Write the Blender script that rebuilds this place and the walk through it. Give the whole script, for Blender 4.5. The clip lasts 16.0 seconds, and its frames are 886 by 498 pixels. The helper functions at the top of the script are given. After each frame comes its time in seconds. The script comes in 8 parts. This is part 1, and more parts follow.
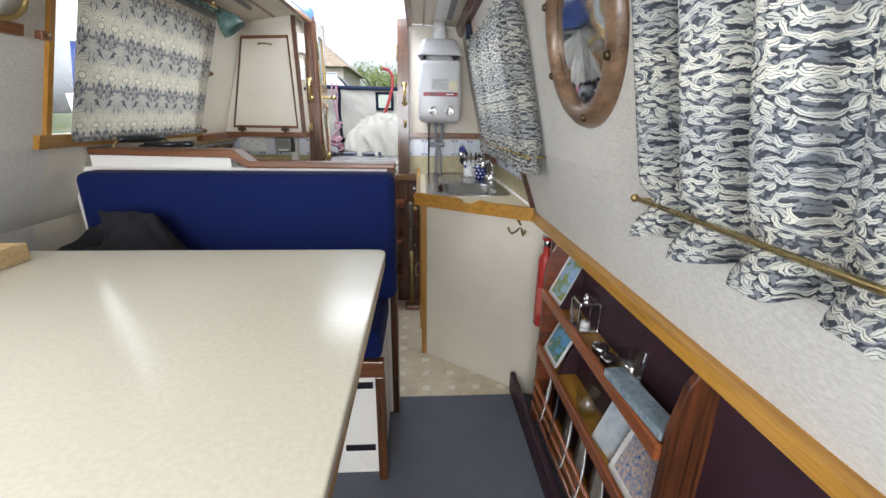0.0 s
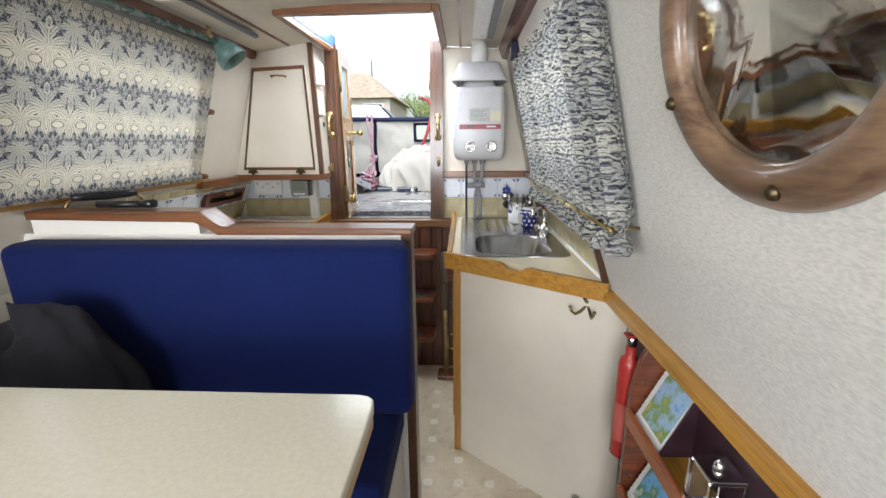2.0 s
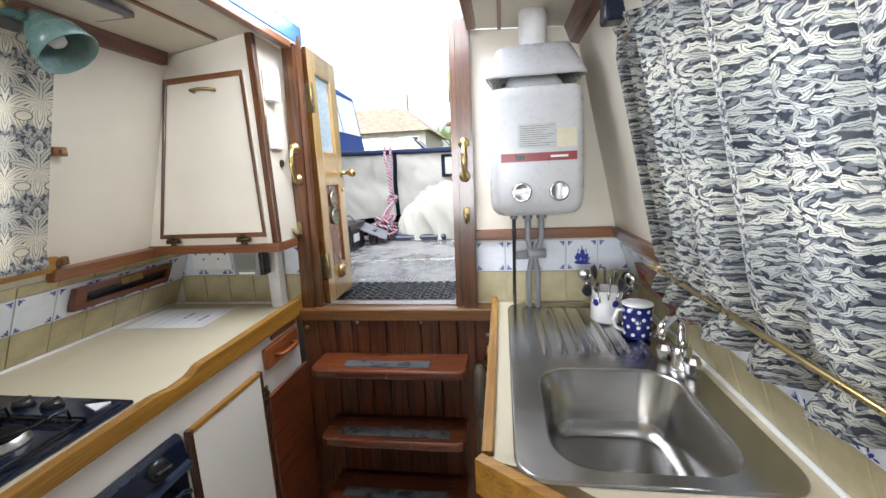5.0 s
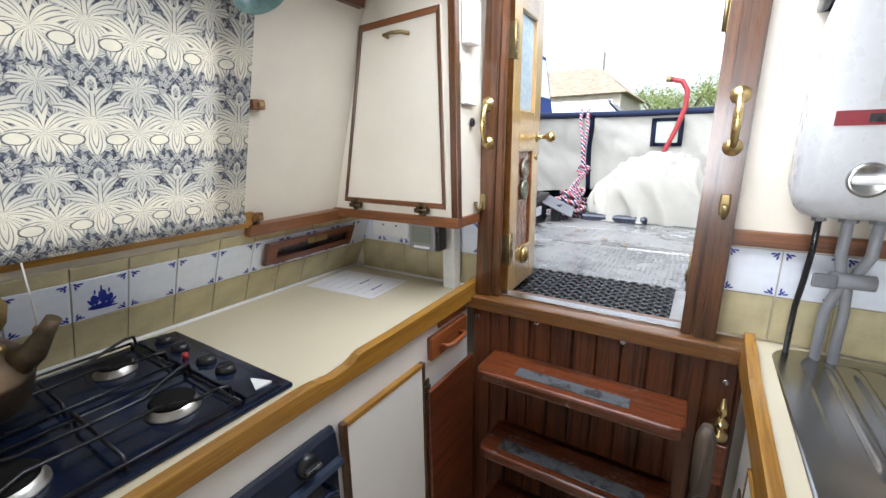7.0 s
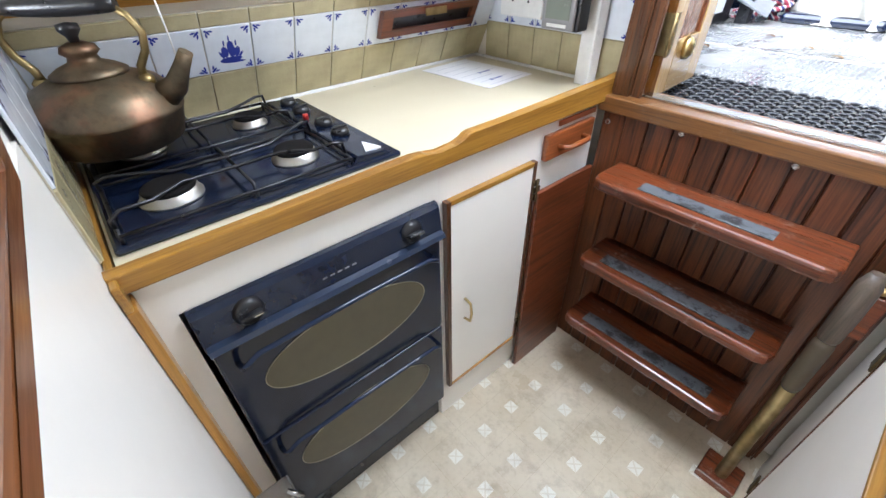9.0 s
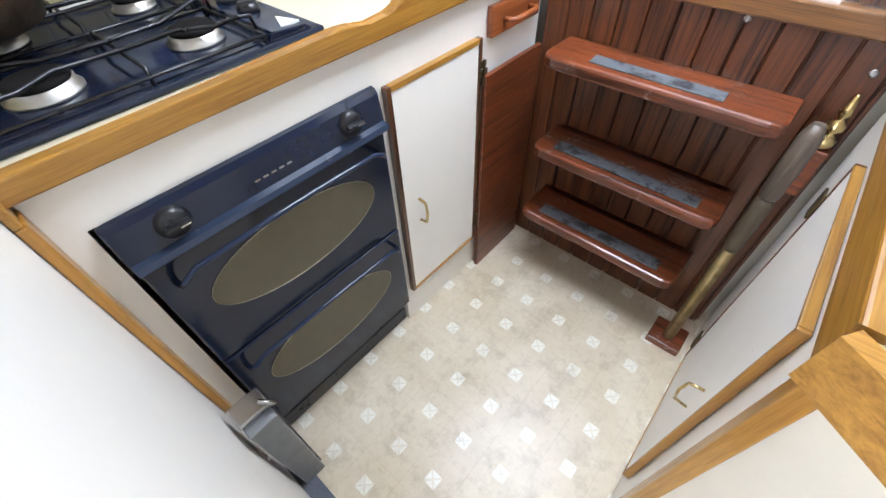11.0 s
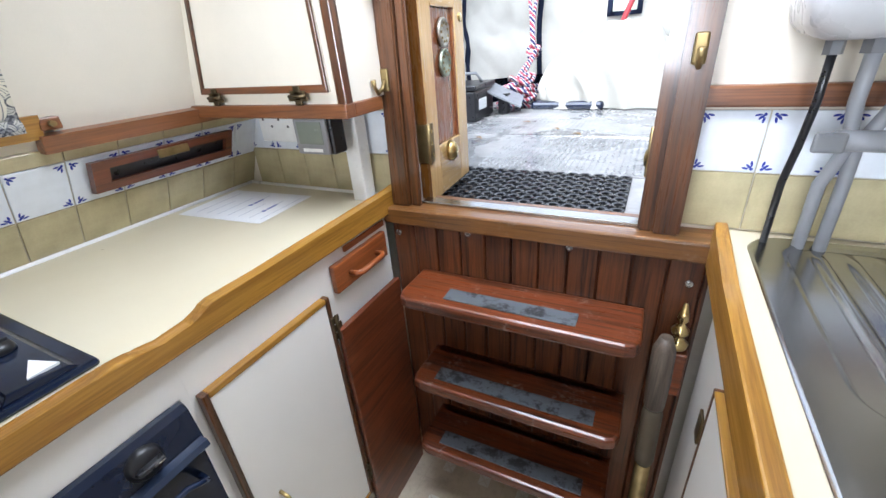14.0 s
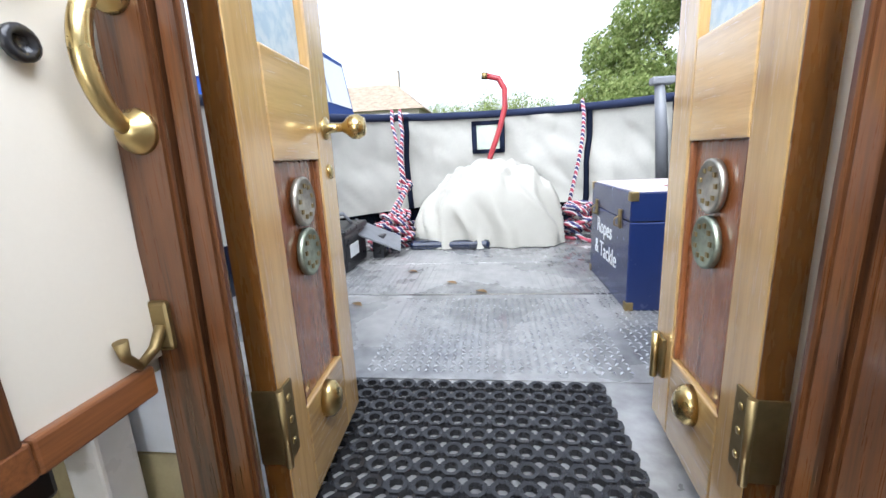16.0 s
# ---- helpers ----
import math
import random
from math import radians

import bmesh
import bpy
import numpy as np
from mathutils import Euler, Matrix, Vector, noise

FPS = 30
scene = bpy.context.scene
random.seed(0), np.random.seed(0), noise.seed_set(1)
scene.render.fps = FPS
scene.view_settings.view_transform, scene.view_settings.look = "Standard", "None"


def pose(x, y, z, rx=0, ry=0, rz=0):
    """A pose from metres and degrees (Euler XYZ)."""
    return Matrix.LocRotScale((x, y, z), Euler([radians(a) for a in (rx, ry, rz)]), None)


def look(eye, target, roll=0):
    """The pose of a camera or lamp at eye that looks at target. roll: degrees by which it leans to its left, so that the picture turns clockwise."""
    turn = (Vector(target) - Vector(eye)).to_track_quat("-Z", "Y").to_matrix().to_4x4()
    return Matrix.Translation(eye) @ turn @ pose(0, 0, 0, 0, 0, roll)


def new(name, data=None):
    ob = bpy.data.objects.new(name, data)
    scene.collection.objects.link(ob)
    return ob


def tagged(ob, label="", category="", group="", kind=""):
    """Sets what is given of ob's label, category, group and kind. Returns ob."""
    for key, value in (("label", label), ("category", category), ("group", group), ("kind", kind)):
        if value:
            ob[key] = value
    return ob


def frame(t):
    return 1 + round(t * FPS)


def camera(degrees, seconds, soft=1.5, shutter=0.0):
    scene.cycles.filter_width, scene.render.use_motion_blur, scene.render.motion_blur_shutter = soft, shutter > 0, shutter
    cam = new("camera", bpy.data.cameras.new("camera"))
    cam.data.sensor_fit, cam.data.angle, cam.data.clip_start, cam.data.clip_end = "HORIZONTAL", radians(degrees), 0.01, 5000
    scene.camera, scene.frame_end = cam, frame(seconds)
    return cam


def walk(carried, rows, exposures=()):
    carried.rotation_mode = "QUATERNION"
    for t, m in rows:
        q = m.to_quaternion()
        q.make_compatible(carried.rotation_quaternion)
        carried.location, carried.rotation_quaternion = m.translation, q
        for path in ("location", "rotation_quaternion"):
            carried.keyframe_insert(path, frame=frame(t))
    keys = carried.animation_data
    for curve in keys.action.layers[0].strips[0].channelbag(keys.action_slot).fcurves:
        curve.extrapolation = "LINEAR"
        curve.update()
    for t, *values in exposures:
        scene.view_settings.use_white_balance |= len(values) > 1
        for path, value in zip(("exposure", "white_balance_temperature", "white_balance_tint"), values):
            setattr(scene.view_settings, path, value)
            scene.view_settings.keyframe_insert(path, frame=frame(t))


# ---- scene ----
cam = camera(94.4, 16.0)
PATH = [
    (0, (-0.07, 0.661, 1.361), (0.043, 2.562, 0.751), 0.8),
    (0.5, (-0.061, 0.747, 1.381), (-0.198, 2.652, 0.789), 0.0),
    (1, (-0.002, 0.856, 1.38), (-0.217, 2.761, 0.808), -0.6),
    (1.5, (0.003, 1.003, 1.375), (-0.155, 2.922, 0.835), -0.7),
    (2, (-0.018, 1.172, 1.417), (-0.12, 3.106, 0.919), -0.6),
    (2.5, (-0.007, 1.383, 1.416), (-0.108, 3.327, 0.959), -0.9),
    (3, (0.033, 1.563, 1.425), (-0.053, 3.518, 1.01), -1.2),
    (3.2, (0.071, 1.636, 1.408), (-0.022, 3.597, 1.025), -1.5),
    (5.3, (-0.055, 2.239, 1.47), (-0.43, 4.172, 1.118), -2.7),
    (5.5, (-0.059, 2.291, 1.472), (-0.502, 4.21, 1.119), -2.6),
    (6, (-0.089, 2.369, 1.472), (-0.704, 4.233, 1.09), -2.0),
    (6.5, (-0.16, 2.395, 1.473), (-0.995, 4.163, 1.054), -1.4),
    (7, (-0.214, 2.438, 1.463), (-1.251, 4.077, 0.975), -0.7),
    (7.5, (-0.23, 2.454, 1.452), (-1.427, 3.937, 0.845), 0.1),
    (8, (-0.239, 2.463, 1.417), (-1.525, 3.772, 0.621), 0.0),
    (8.5, (-0.228, 2.466, 1.38), (-1.511, 3.619, 0.367), -0.4),
    (9, (-0.226, 2.465, 1.343), (-1.442, 3.484, 0.126), -1.3),
    (9.5, (-0.216, 2.461, 1.324), (-1.328, 3.368, -0.068), -2.6),
    (9.7, (-0.212, 2.462, 1.322), (-1.287, 3.344, -0.115), -3.0),
    (11.8, (-0.216, 2.474, 1.244), (-1.049, 3.499, -0.257), -4.0),
    (12, (-0.222, 2.471, 1.266), (-1.063, 3.564, -0.183), -3.7),
    (12.5, (-0.251, 2.496, 1.3), (-1.112, 3.771, 0.022), -3.3),
    (13, (-0.256, 2.602, 1.326), (-1.159, 4.012, 0.232), -3.9),
    (13.5, (-0.242, 2.677, 1.331), (-1.141, 4.181, 0.367), -4.4),
    (14, (-0.219, 2.729, 1.359), (-1.055, 4.309, 0.462), -4.5),
    (14.5, (-0.269, 2.796, 1.358), (-0.994, 4.461, 0.519), -4.4),
    (15, (-0.392, 2.953, 1.358), (-0.961, 4.718, 0.608), -4.0),
    (15.5, (-0.466, 3.09, 1.379), (-0.86, 4.953, 0.766), -3.3),
    (16, (-0.479, 3.265, 1.437), (-0.726, 5.2, 0.994), -2.8),
]
EXPOSURES = [(0, 1.25, 5850, 10), (2.5, 1.6, 5950, 10), (3.2, 1.68, 5950, 10), (5.5, 1.62, 5850, 10), (7, 1.68, 5800, 10), (9, 2.6, 5500, 10), (12, 2.8, 5500, 10), (13, 2.52, 5500, 10), (14, 2.22, 5500, 10), (15, 1.92, 5550, 10), (16, 1.62, 5650, 10)]
walk(cam, [(t, look(eye, target, roll)) for t, eye, target, roll in PATH], EXPOSURES)

# ---- daylight ----
world = bpy.data.worlds.new("overcast_sky")
scene.world = world
world.use_nodes = True
wn = world.node_tree
sky = wn.nodes.new("ShaderNodeTexSky")
sky.sky_type, sky.sun_disc = "NISHITA", False
sky.sun_elevation, sky.sun_rotation = radians(52), radians(200)
sky.air_density, sky.dust_density, sky.ozone_density = 1.0, 4.0, 0.6
haze = wn.nodes.new("ShaderNodeHueSaturation")      # a white overcast
haze.inputs["Saturation"].default_value, haze.inputs["Value"].default_value = 0.12, 1.0
wn.links.new(sky.outputs[0], haze.inputs["Color"])
wn.links.new(haze.outputs[0], wn.nodes["Background"].inputs[0])
wn.nodes["Background"].inputs[1].default_value = 0.15
sun = new("sun", bpy.data.lights.new("sun", "SUN"))
sun.data.energy, sun.data.angle, sun.data.color = 0.6, radians(25), (1.0, 0.96, 0.9)
sun.matrix_world = look((0, -8, 12), (-1.2, 3.0, 0))


def area_lamp(name, m, w, h, watts, colour=(1, 0.98, 0.95)):
    ob = new(name, bpy.data.lights.new(name, "AREA"))
    ob.data.shape, ob.data.size, ob.data.size_y = "RECTANGLE", w, h
    ob.data.energy, ob.data.color = watts, colour
    ob.matrix_world = m
    return ob


# the sky's light in the hatch and windows; forward and dinette lamps are added fill
area_lamp("hatch_light", look((-0.445, 3.3, 2.02), (-0.445, 3.2, 0)), 0.56, 0.66, 4.2)
area_lamp("window_light_port", look((-1.275, 2.68, 1.56), (0.2, 2.6, 1.1)), 0.8, 0.45, 2.2)
area_lamp("window_light_galley", look((0.33, 2.58, 1.56), (-0.8, 2.6, 1.0)), 0.8, 0.4, 9)
area_lamp("window_light_saloon", look((0.33, 0.75, 1.56), (-0.8, 0.9, 1.0)), 1.0, 0.45, 6)
# added fill: the forward bulkhead has no door behind this lamp
area_lamp("forward_door_light", look((-0.46, -1.06, 1.3), (-0.46, 2, 1.0)), 1.0, 1.2, 30)
# added fill in the unseen port opening above the table
area_lamp("window_light_dinette", look((-1.25, 0.5, 1.52), (0.35, 1.1, 1.2)), 0.9, 0.4, 6)


# ---- helpers for building ----
class Shape:
    """Gathers boxes, prisms, turned and drawn pieces into one mesh."""

    def __init__(self):
        self.bm = bmesh.new()

    def solid(self, verts, faces):
        vs = [self.bm.verts.new(v) for v in verts]
        for f in faces:
            self.bm.faces.new([vs[i] for i in f])
        return vs

    def hexa(self, p):
        return self.solid(p, [(3, 2, 1, 0), (4, 5, 6, 7), (0, 1, 5, 4), (1, 2, 6, 5), (2, 3, 7, 6), (3, 0, 4, 7)])

    def box(self, x0, x1, y0, y1, z0, z1, r=0.0, seg=2):
        vs = self.hexa([(x0, y0, z0), (x1, y0, z0), (x1, y1, z0), (x0, y1, z0), (x0, y0, z1), (x1, y0, z1), (x1, y1, z1), (x0, y1, z1)])
        if r:
            es = {e for v in vs for e in v.link_edges}
            bmesh.ops.bevel(self.bm, geom=list(es), offset=r, segments=seg, profile=0.5, affect="EDGES")
        return self

    def prism(self, pts, axis, a, b, r=0.0):
        """A polygon drawn in the plane across axis, pulled from a to b along it."""
        def at(p, d):
            return {"x": (d, p[0], p[1]), "y": (p[0], d, p[1]), "z": (p[0], p[1], d)}[axis]
        n = len(pts)
        lo = [self.bm.verts.new(at(p, a)) for p in pts]
        hi = [self.bm.verts.new(at(p, b)) for p in pts]
        fs = [self.bm.faces.new(lo[::-1]), self.bm.faces.new(hi)]
        for i in range(n):
            fs.append(self.bm.faces.new((lo[i], lo[(i + 1) % n], hi[(i + 1) % n], hi[i])))
        if r:
            es = {e for f in fs[:2] for e in f.edges}
            bmesh.ops.bevel(self.bm, geom=list(es), offset=r, segments=2, profile=0.5, affect="EDGES")
        return self

    def tube(self, pts, r, n=8, close=False):
        """A round bar along points; r is one radius or one for each point."""
        pts = [Vector(p) for p in pts]
        rs = r if isinstance(r, (list, tuple)) else [r] * len(pts)
        rings, side = [], None
        m = len(pts)
        for i, p in enumerate(pts):
            d = (pts[(i + 1) % m] - pts[i - 1]) if close else (pts[min(i + 1, m - 1)] - pts[max(i - 1, 0)])
            d.normalize()
            if side is None:
                side = d.orthogonal().normalized()
            side = (side - d * side.dot(d)).normalized()
            up = d.cross(side)
            rings.append([self.bm.verts.new(p + rs[i] * (math.cos(k * math.tau / n) * side + math.sin(k * math.tau / n) * up)) for k in range(n)])
        for i in range(m if close else m - 1):
            a, b = rings[i], rings[(i + 1) % m]
            for k in range(n):
                f = self.bm.faces.new((a[k], a[(k + 1) % n], b[(k + 1) % n], b[k]))
                f.smooth = True
        if not close:
            self.bm.faces.new(rings[0][::-1]), self.bm.faces.new(rings[-1])
        return self

    def lathe(self, prof, centre=(0, 0, 0), axis=(0, 0, 1), n=24, flat=False):
        """A profile of (radius, height) turned about axis."""
        q = Vector((0, 0, 1)).rotation_difference(Vector(axis).normalized())
        c, rings = Vector(centre), []
        for rr, h in prof:
            if rr <= 1e-6:
                rings.append([self.bm.verts.new(c + q @ Vector((0, 0, h)))])
            else:
                rings.append([self.bm.verts.new(c + q @ Vector((rr * math.cos(k * math.tau / n), rr * math.sin(k * math.tau / n), h))) for k in range(n)])
        for a, b in zip(rings, rings[1:]):
            for k in range(n):
                va = [a[0]] if len(a) == 1 else [a[k], a[(k + 1) % n]]
                vb = [b[0]] if len(b) == 1 else [b[(k + 1) % n], b[k]]
                if len(va) + len(vb) > 2:
                    self.bm.faces.new(va + vb).smooth = not flat
        if len(rings[0]) > 2:
            self.bm.faces.new(rings[0][::-1])
        if len(rings[-1]) > 2:
            self.bm.faces.new(rings[-1])
        return self

    def grid(self, f, nu, nv, thick=0.0, closed_u=False):
        """A sheet of points f(u, v), u and v from 0 to 1; thick gives it a back."""
        ps = [[Vector(f(i / nu, j / nv)) for j in range(nv + 1)] for i in range(nu + 1)]
        vs = [[self.bm.verts.new(p) for p in row] for row in ps]
        fs = []
        for i in range(nu):
            for j in range(nv):
                fc = self.bm.faces.new((vs[i][j], vs[i + 1][j], vs[i + 1][j + 1], vs[i][j + 1]))
                fc.smooth = True
                fs.append(fc)
        if thick:
            bmesh.ops.solidify(self.bm, geom=fs, thickness=thick)
        return self

    def turn(self, m):
        self.bm.transform(m)
        return self


def thing(name, label, category, at=(0, 0, 0), group="", kind="", turn=0):
    ob = new(name)
    ob.empty_display_size = 0.05
    ob.matrix_basis = pose(*at, 0, 0, turn)
    return tagged(ob, label, category, group, kind)


def part(name, sh, mat, parent=None, label="", local=False):
    """Links a shape as one mesh, under a thing or a part. Its points are in the room's metres unless local."""
    bm = sh.bm
    bmesh.ops.recalc_face_normals(bm, faces=bm.faces)
    me = bpy.data.meshes.new(name)
    if parent is not None and not local:
        off, p = Matrix.Identity(4), parent
        while p is not None:
            off = p.matrix_basis @ off
            p = p.parent
        bm.transform(off.inverted())
    bm.to_mesh(me)
    bm.free()
    for m in (mat if isinstance(mat, (list, tuple)) else [mat]):
        me.materials.append(m)
    ob = new(name, me)
    ob.parent = parent
    return tagged(ob, label)


def single(name, sh, mat, label, category, group="", kind=""):
    return tagged(part(name, sh, mat), label, category, group, kind)


def setting(name, sh, mat, label="", category=""):
    return tagged(part(name, sh, mat), label, category, "", "structure")


# ---- materials ----
class Nodes:
    def __init__(self, name):
        self.mat = bpy.data.materials.new(name)
        self.mat.use_nodes = True
        self.t = self.mat.node_tree
        self.b = self.t.nodes["Principled BSDF"]
        self.co = self.t.nodes.new("ShaderNodeTexCoord").outputs["Object"]

    def add(self, kind, **kw):
        n = self.t.nodes.new("ShaderNode" + kind)
        for k, v in kw.items():
            if k in n.inputs:
                n.inputs[k].default_value = v
        return n

    def link(self, a, b):
        self.t.links.new(a, b)

    def mapped(self, scale, rot=(0, 0, 0)):
        n = self.add("Mapping")
        n.inputs["Scale"].default_value, n.inputs["Rotation"].default_value = scale, rot
        self.link(self.co, n.inputs["Vector"])
        return n.outputs[0]

    def noise(self, scale, detail=4.0, rough=0.55, co=None, distort=0.0):
        n = self.add("TexNoise", Scale=scale, Detail=detail, Roughness=rough, Distortion=distort)
        self.link(co or self.co, n.inputs["Vector"])
        return n.outputs["Fac"]

    def ramp(self, fac, stops):
        n = self.add("ValToRGB")
        e = n.color_ramp.elements
        while len(e) < len(stops):
            e.new(0.5)
        for el, (p, c) in zip(e, stops):
            el.position, el.color = p, (*c, 1) if len(c) == 3 else c
        self.link(fac, n.inputs[0])
        return n.outputs[0]

    def math(self, op, a, b=None):
        n = self.add("Math")
        n.operation = op
        for i, v in enumerate((a, b)):
            if v is None:
                continue
            if isinstance(v, (int, float)):
                n.inputs[i].default_value = v
            else:
                self.link(v, n.inputs[i])
        return n.outputs[0]

    def mix(self, fac, a, b, mode="MIX"):
        n = self.add("MixRGB")
        n.blend_type = mode
        for i, v in enumerate((fac, a, b)):
            if isinstance(v, (int, float)):
                n.inputs[i].default_value = v
            elif isinstance(v, tuple):
                n.inputs[i].default_value = (*v, 1)
            else:
                self.link(v, n.inputs[i])
        return n.outputs[0]

    def bump(self, height, strength=0.2, dist=0.002):
        n = self.add("Bump", Strength=strength, Distance=dist)
        self.link(height, n.inputs["Height"])
        self.link(n.outputs[0], self.b.inputs["Normal"])

    def out(self, colour=None, rough=0.5, metal=0.0, **kw):
        for k, v in (("Base Color", colour), ("Roughness", rough), ("Metallic", metal)):
            if v is None:
                continue
            if isinstance(v, tuple):
                self.b.inputs[k].default_value = (*v, 1)
            elif isinstance(v, (int, float)):
                self.b.inputs[k].default_value = v
            else:
                self.link(v, self.b.inputs[k])
        for k, v in kw.items():
            self.b.inputs[k].default_value = v
        return self.mat


def paint(name, c, rough=0.45, grain=0.08, scale=6.0, bump=0.12, fine=220.0):
    n = Nodes(name)
    big = n.noise(scale, 5)
    small = n.noise(fine, 2)
    dark = tuple(v * (1 - 2.2 * grain) for v in c)
    col = n.ramp(big, [(0.3, dark), (0.62, c)])
    col = n.mix(0.12, col, n.ramp(small, [(0.4, dark), (0.6, c)]))
    n.bump(small, bump, 0.0008)
    return n.out(col, n.ramp(big, [(0.3, (rough + 0.12,) * 3), (0.7, (rough - 0.06,) * 3)]))


def wood(name, dark, light, along="y", rough=0.35, ring=55.0, coat=0.0, worn=0.0):
    n = Nodes(name)
    sc = {"x": (2.2, ring, ring), "y": (ring, 2.2, ring), "z": (ring, ring, 2.2)}[along]
    co = n.mapped(sc)
    info = n.t.nodes.new("ShaderNodeObjectInfo")
    shift = n.add("VectorMath")
    shift.operation = "ADD"
    n.link(co, shift.inputs[0])
    sx = n.math("MULTIPLY", info.outputs["Random"], 57.0)
    n.link(sx, shift.inputs[1])
    g = n.noise(1.0, 5, 0.62, shift.outputs[0], 0.9)
    fine = n.noise(5.0, 3, 0.7, shift.outputs[0])
    blot = n.noise(7.0, 3)
    col = n.ramp(g, [(0.36, dark), (0.48, tuple(0.4 * a + 0.6 * b for a, b in zip(dark, light))), (0.62, light)])
    col = n.mix(0.28, col, n.ramp(fine, [(0.35, tuple(v * 0.6 for v in dark)), (0.6, light)]))
    col = n.mix(n.ramp(blot, [(0.45, (0, 0, 0)), (0.8, (0.35, 0.35, 0.35))]), col, dark)
    tone = n.math("MULTIPLY_ADD", info.outputs["Random"], 0.3)
    n.t.nodes[-1].inputs[2].default_value = 0.85
    col = n.mix(1.0, col, tone, "MULTIPLY")
    if worn:
        scuff = n.math("MULTIPLY", n.ramp(n.noise(16.0, 6, 0.75), [(0.56, (0, 0, 0)), (0.7, (1, 1, 1))]), n.ramp(n.noise(90.0, 4), [(0.45, (0, 0, 0)), (0.6, (worn,) * 3)]))
        col = n.mix(scuff, col, (0.36, 0.29, 0.24))
    n.bump(fine, 0.1, 0.0006)
    return n.out(col, n.ramp(fine, [(0.3, (rough + 0.14,) * 3), (0.7, (rough,) * 3)]), **{"Coat Weight": coat, "Coat Roughness": 0.12})


def metal(name, c, rough=0.25, wear=0.25, scale=18.0):
    n = Nodes(name)
    a, b = n.noise(scale, 5), n.noise(140.0, 3)
    col = n.mix(n.ramp(a, [(0.42, (0, 0, 0)), (0.75, (wear * 2,) * 3)]), c, tuple(v * 0.45 for v in c))
    n.bump(b, 0.05, 0.0005)
    return n.out(col, n.ramp(a, [(0.35, (rough,) * 3), (0.75, (rough + wear * 0.8,) * 3)]), 1.0)


def plain(name, c, rough=0.4, metal=0.0, **kw):
    n = Nodes(name)
    a = n.noise(35.0, 4)
    col = n.mix(n.ramp(a, [(0.4, (0, 0, 0)), (0.8, (0.3, 0.3, 0.3))]), c, tuple(v * 0.7 for v in c))
    return n.out(col, n.ramp(a, [(0.3, (max(rough - 0.05, 0.02),) * 3), (0.7, (rough + 0.08,) * 3)]), metal, **kw)


def cloth(name, c, rough=0.9, weave=500.0, trans=0.0):
    n = Nodes(name)
    a, w = n.noise(9.0, 4), n.noise(weave, 2)
    col = n.mix(n.ramp(a, [(0.35, (0, 0, 0)), (0.75, (0.5, 0.5, 0.5))]), c, tuple(v * 0.75 for v in c))
    col = n.mix(0.25, col, n.ramp(w, [(0.4, tuple(v * 0.6 for v in c)), (0.6, tuple(min(v * 1.25, 1) for v in c))]))
    n.bump(w, 0.3, 0.001)
    m = n.out(col, rough, **{"Sheen Weight": 0.04, "Specular IOR Level": 0.15})
    if trans:
        tr = n.add("BsdfTranslucent")
        n.link(col, tr.inputs[0])
        mx = n.add("MixShader")
        mx.inputs[0].default_value = trans
        n.link(n.b.outputs[0], mx.inputs[1]), n.link(tr.outputs[0], mx.inputs[2])
        n.link(mx.outputs[0], n.t.nodes["Material Output"].inputs[0])
    return m


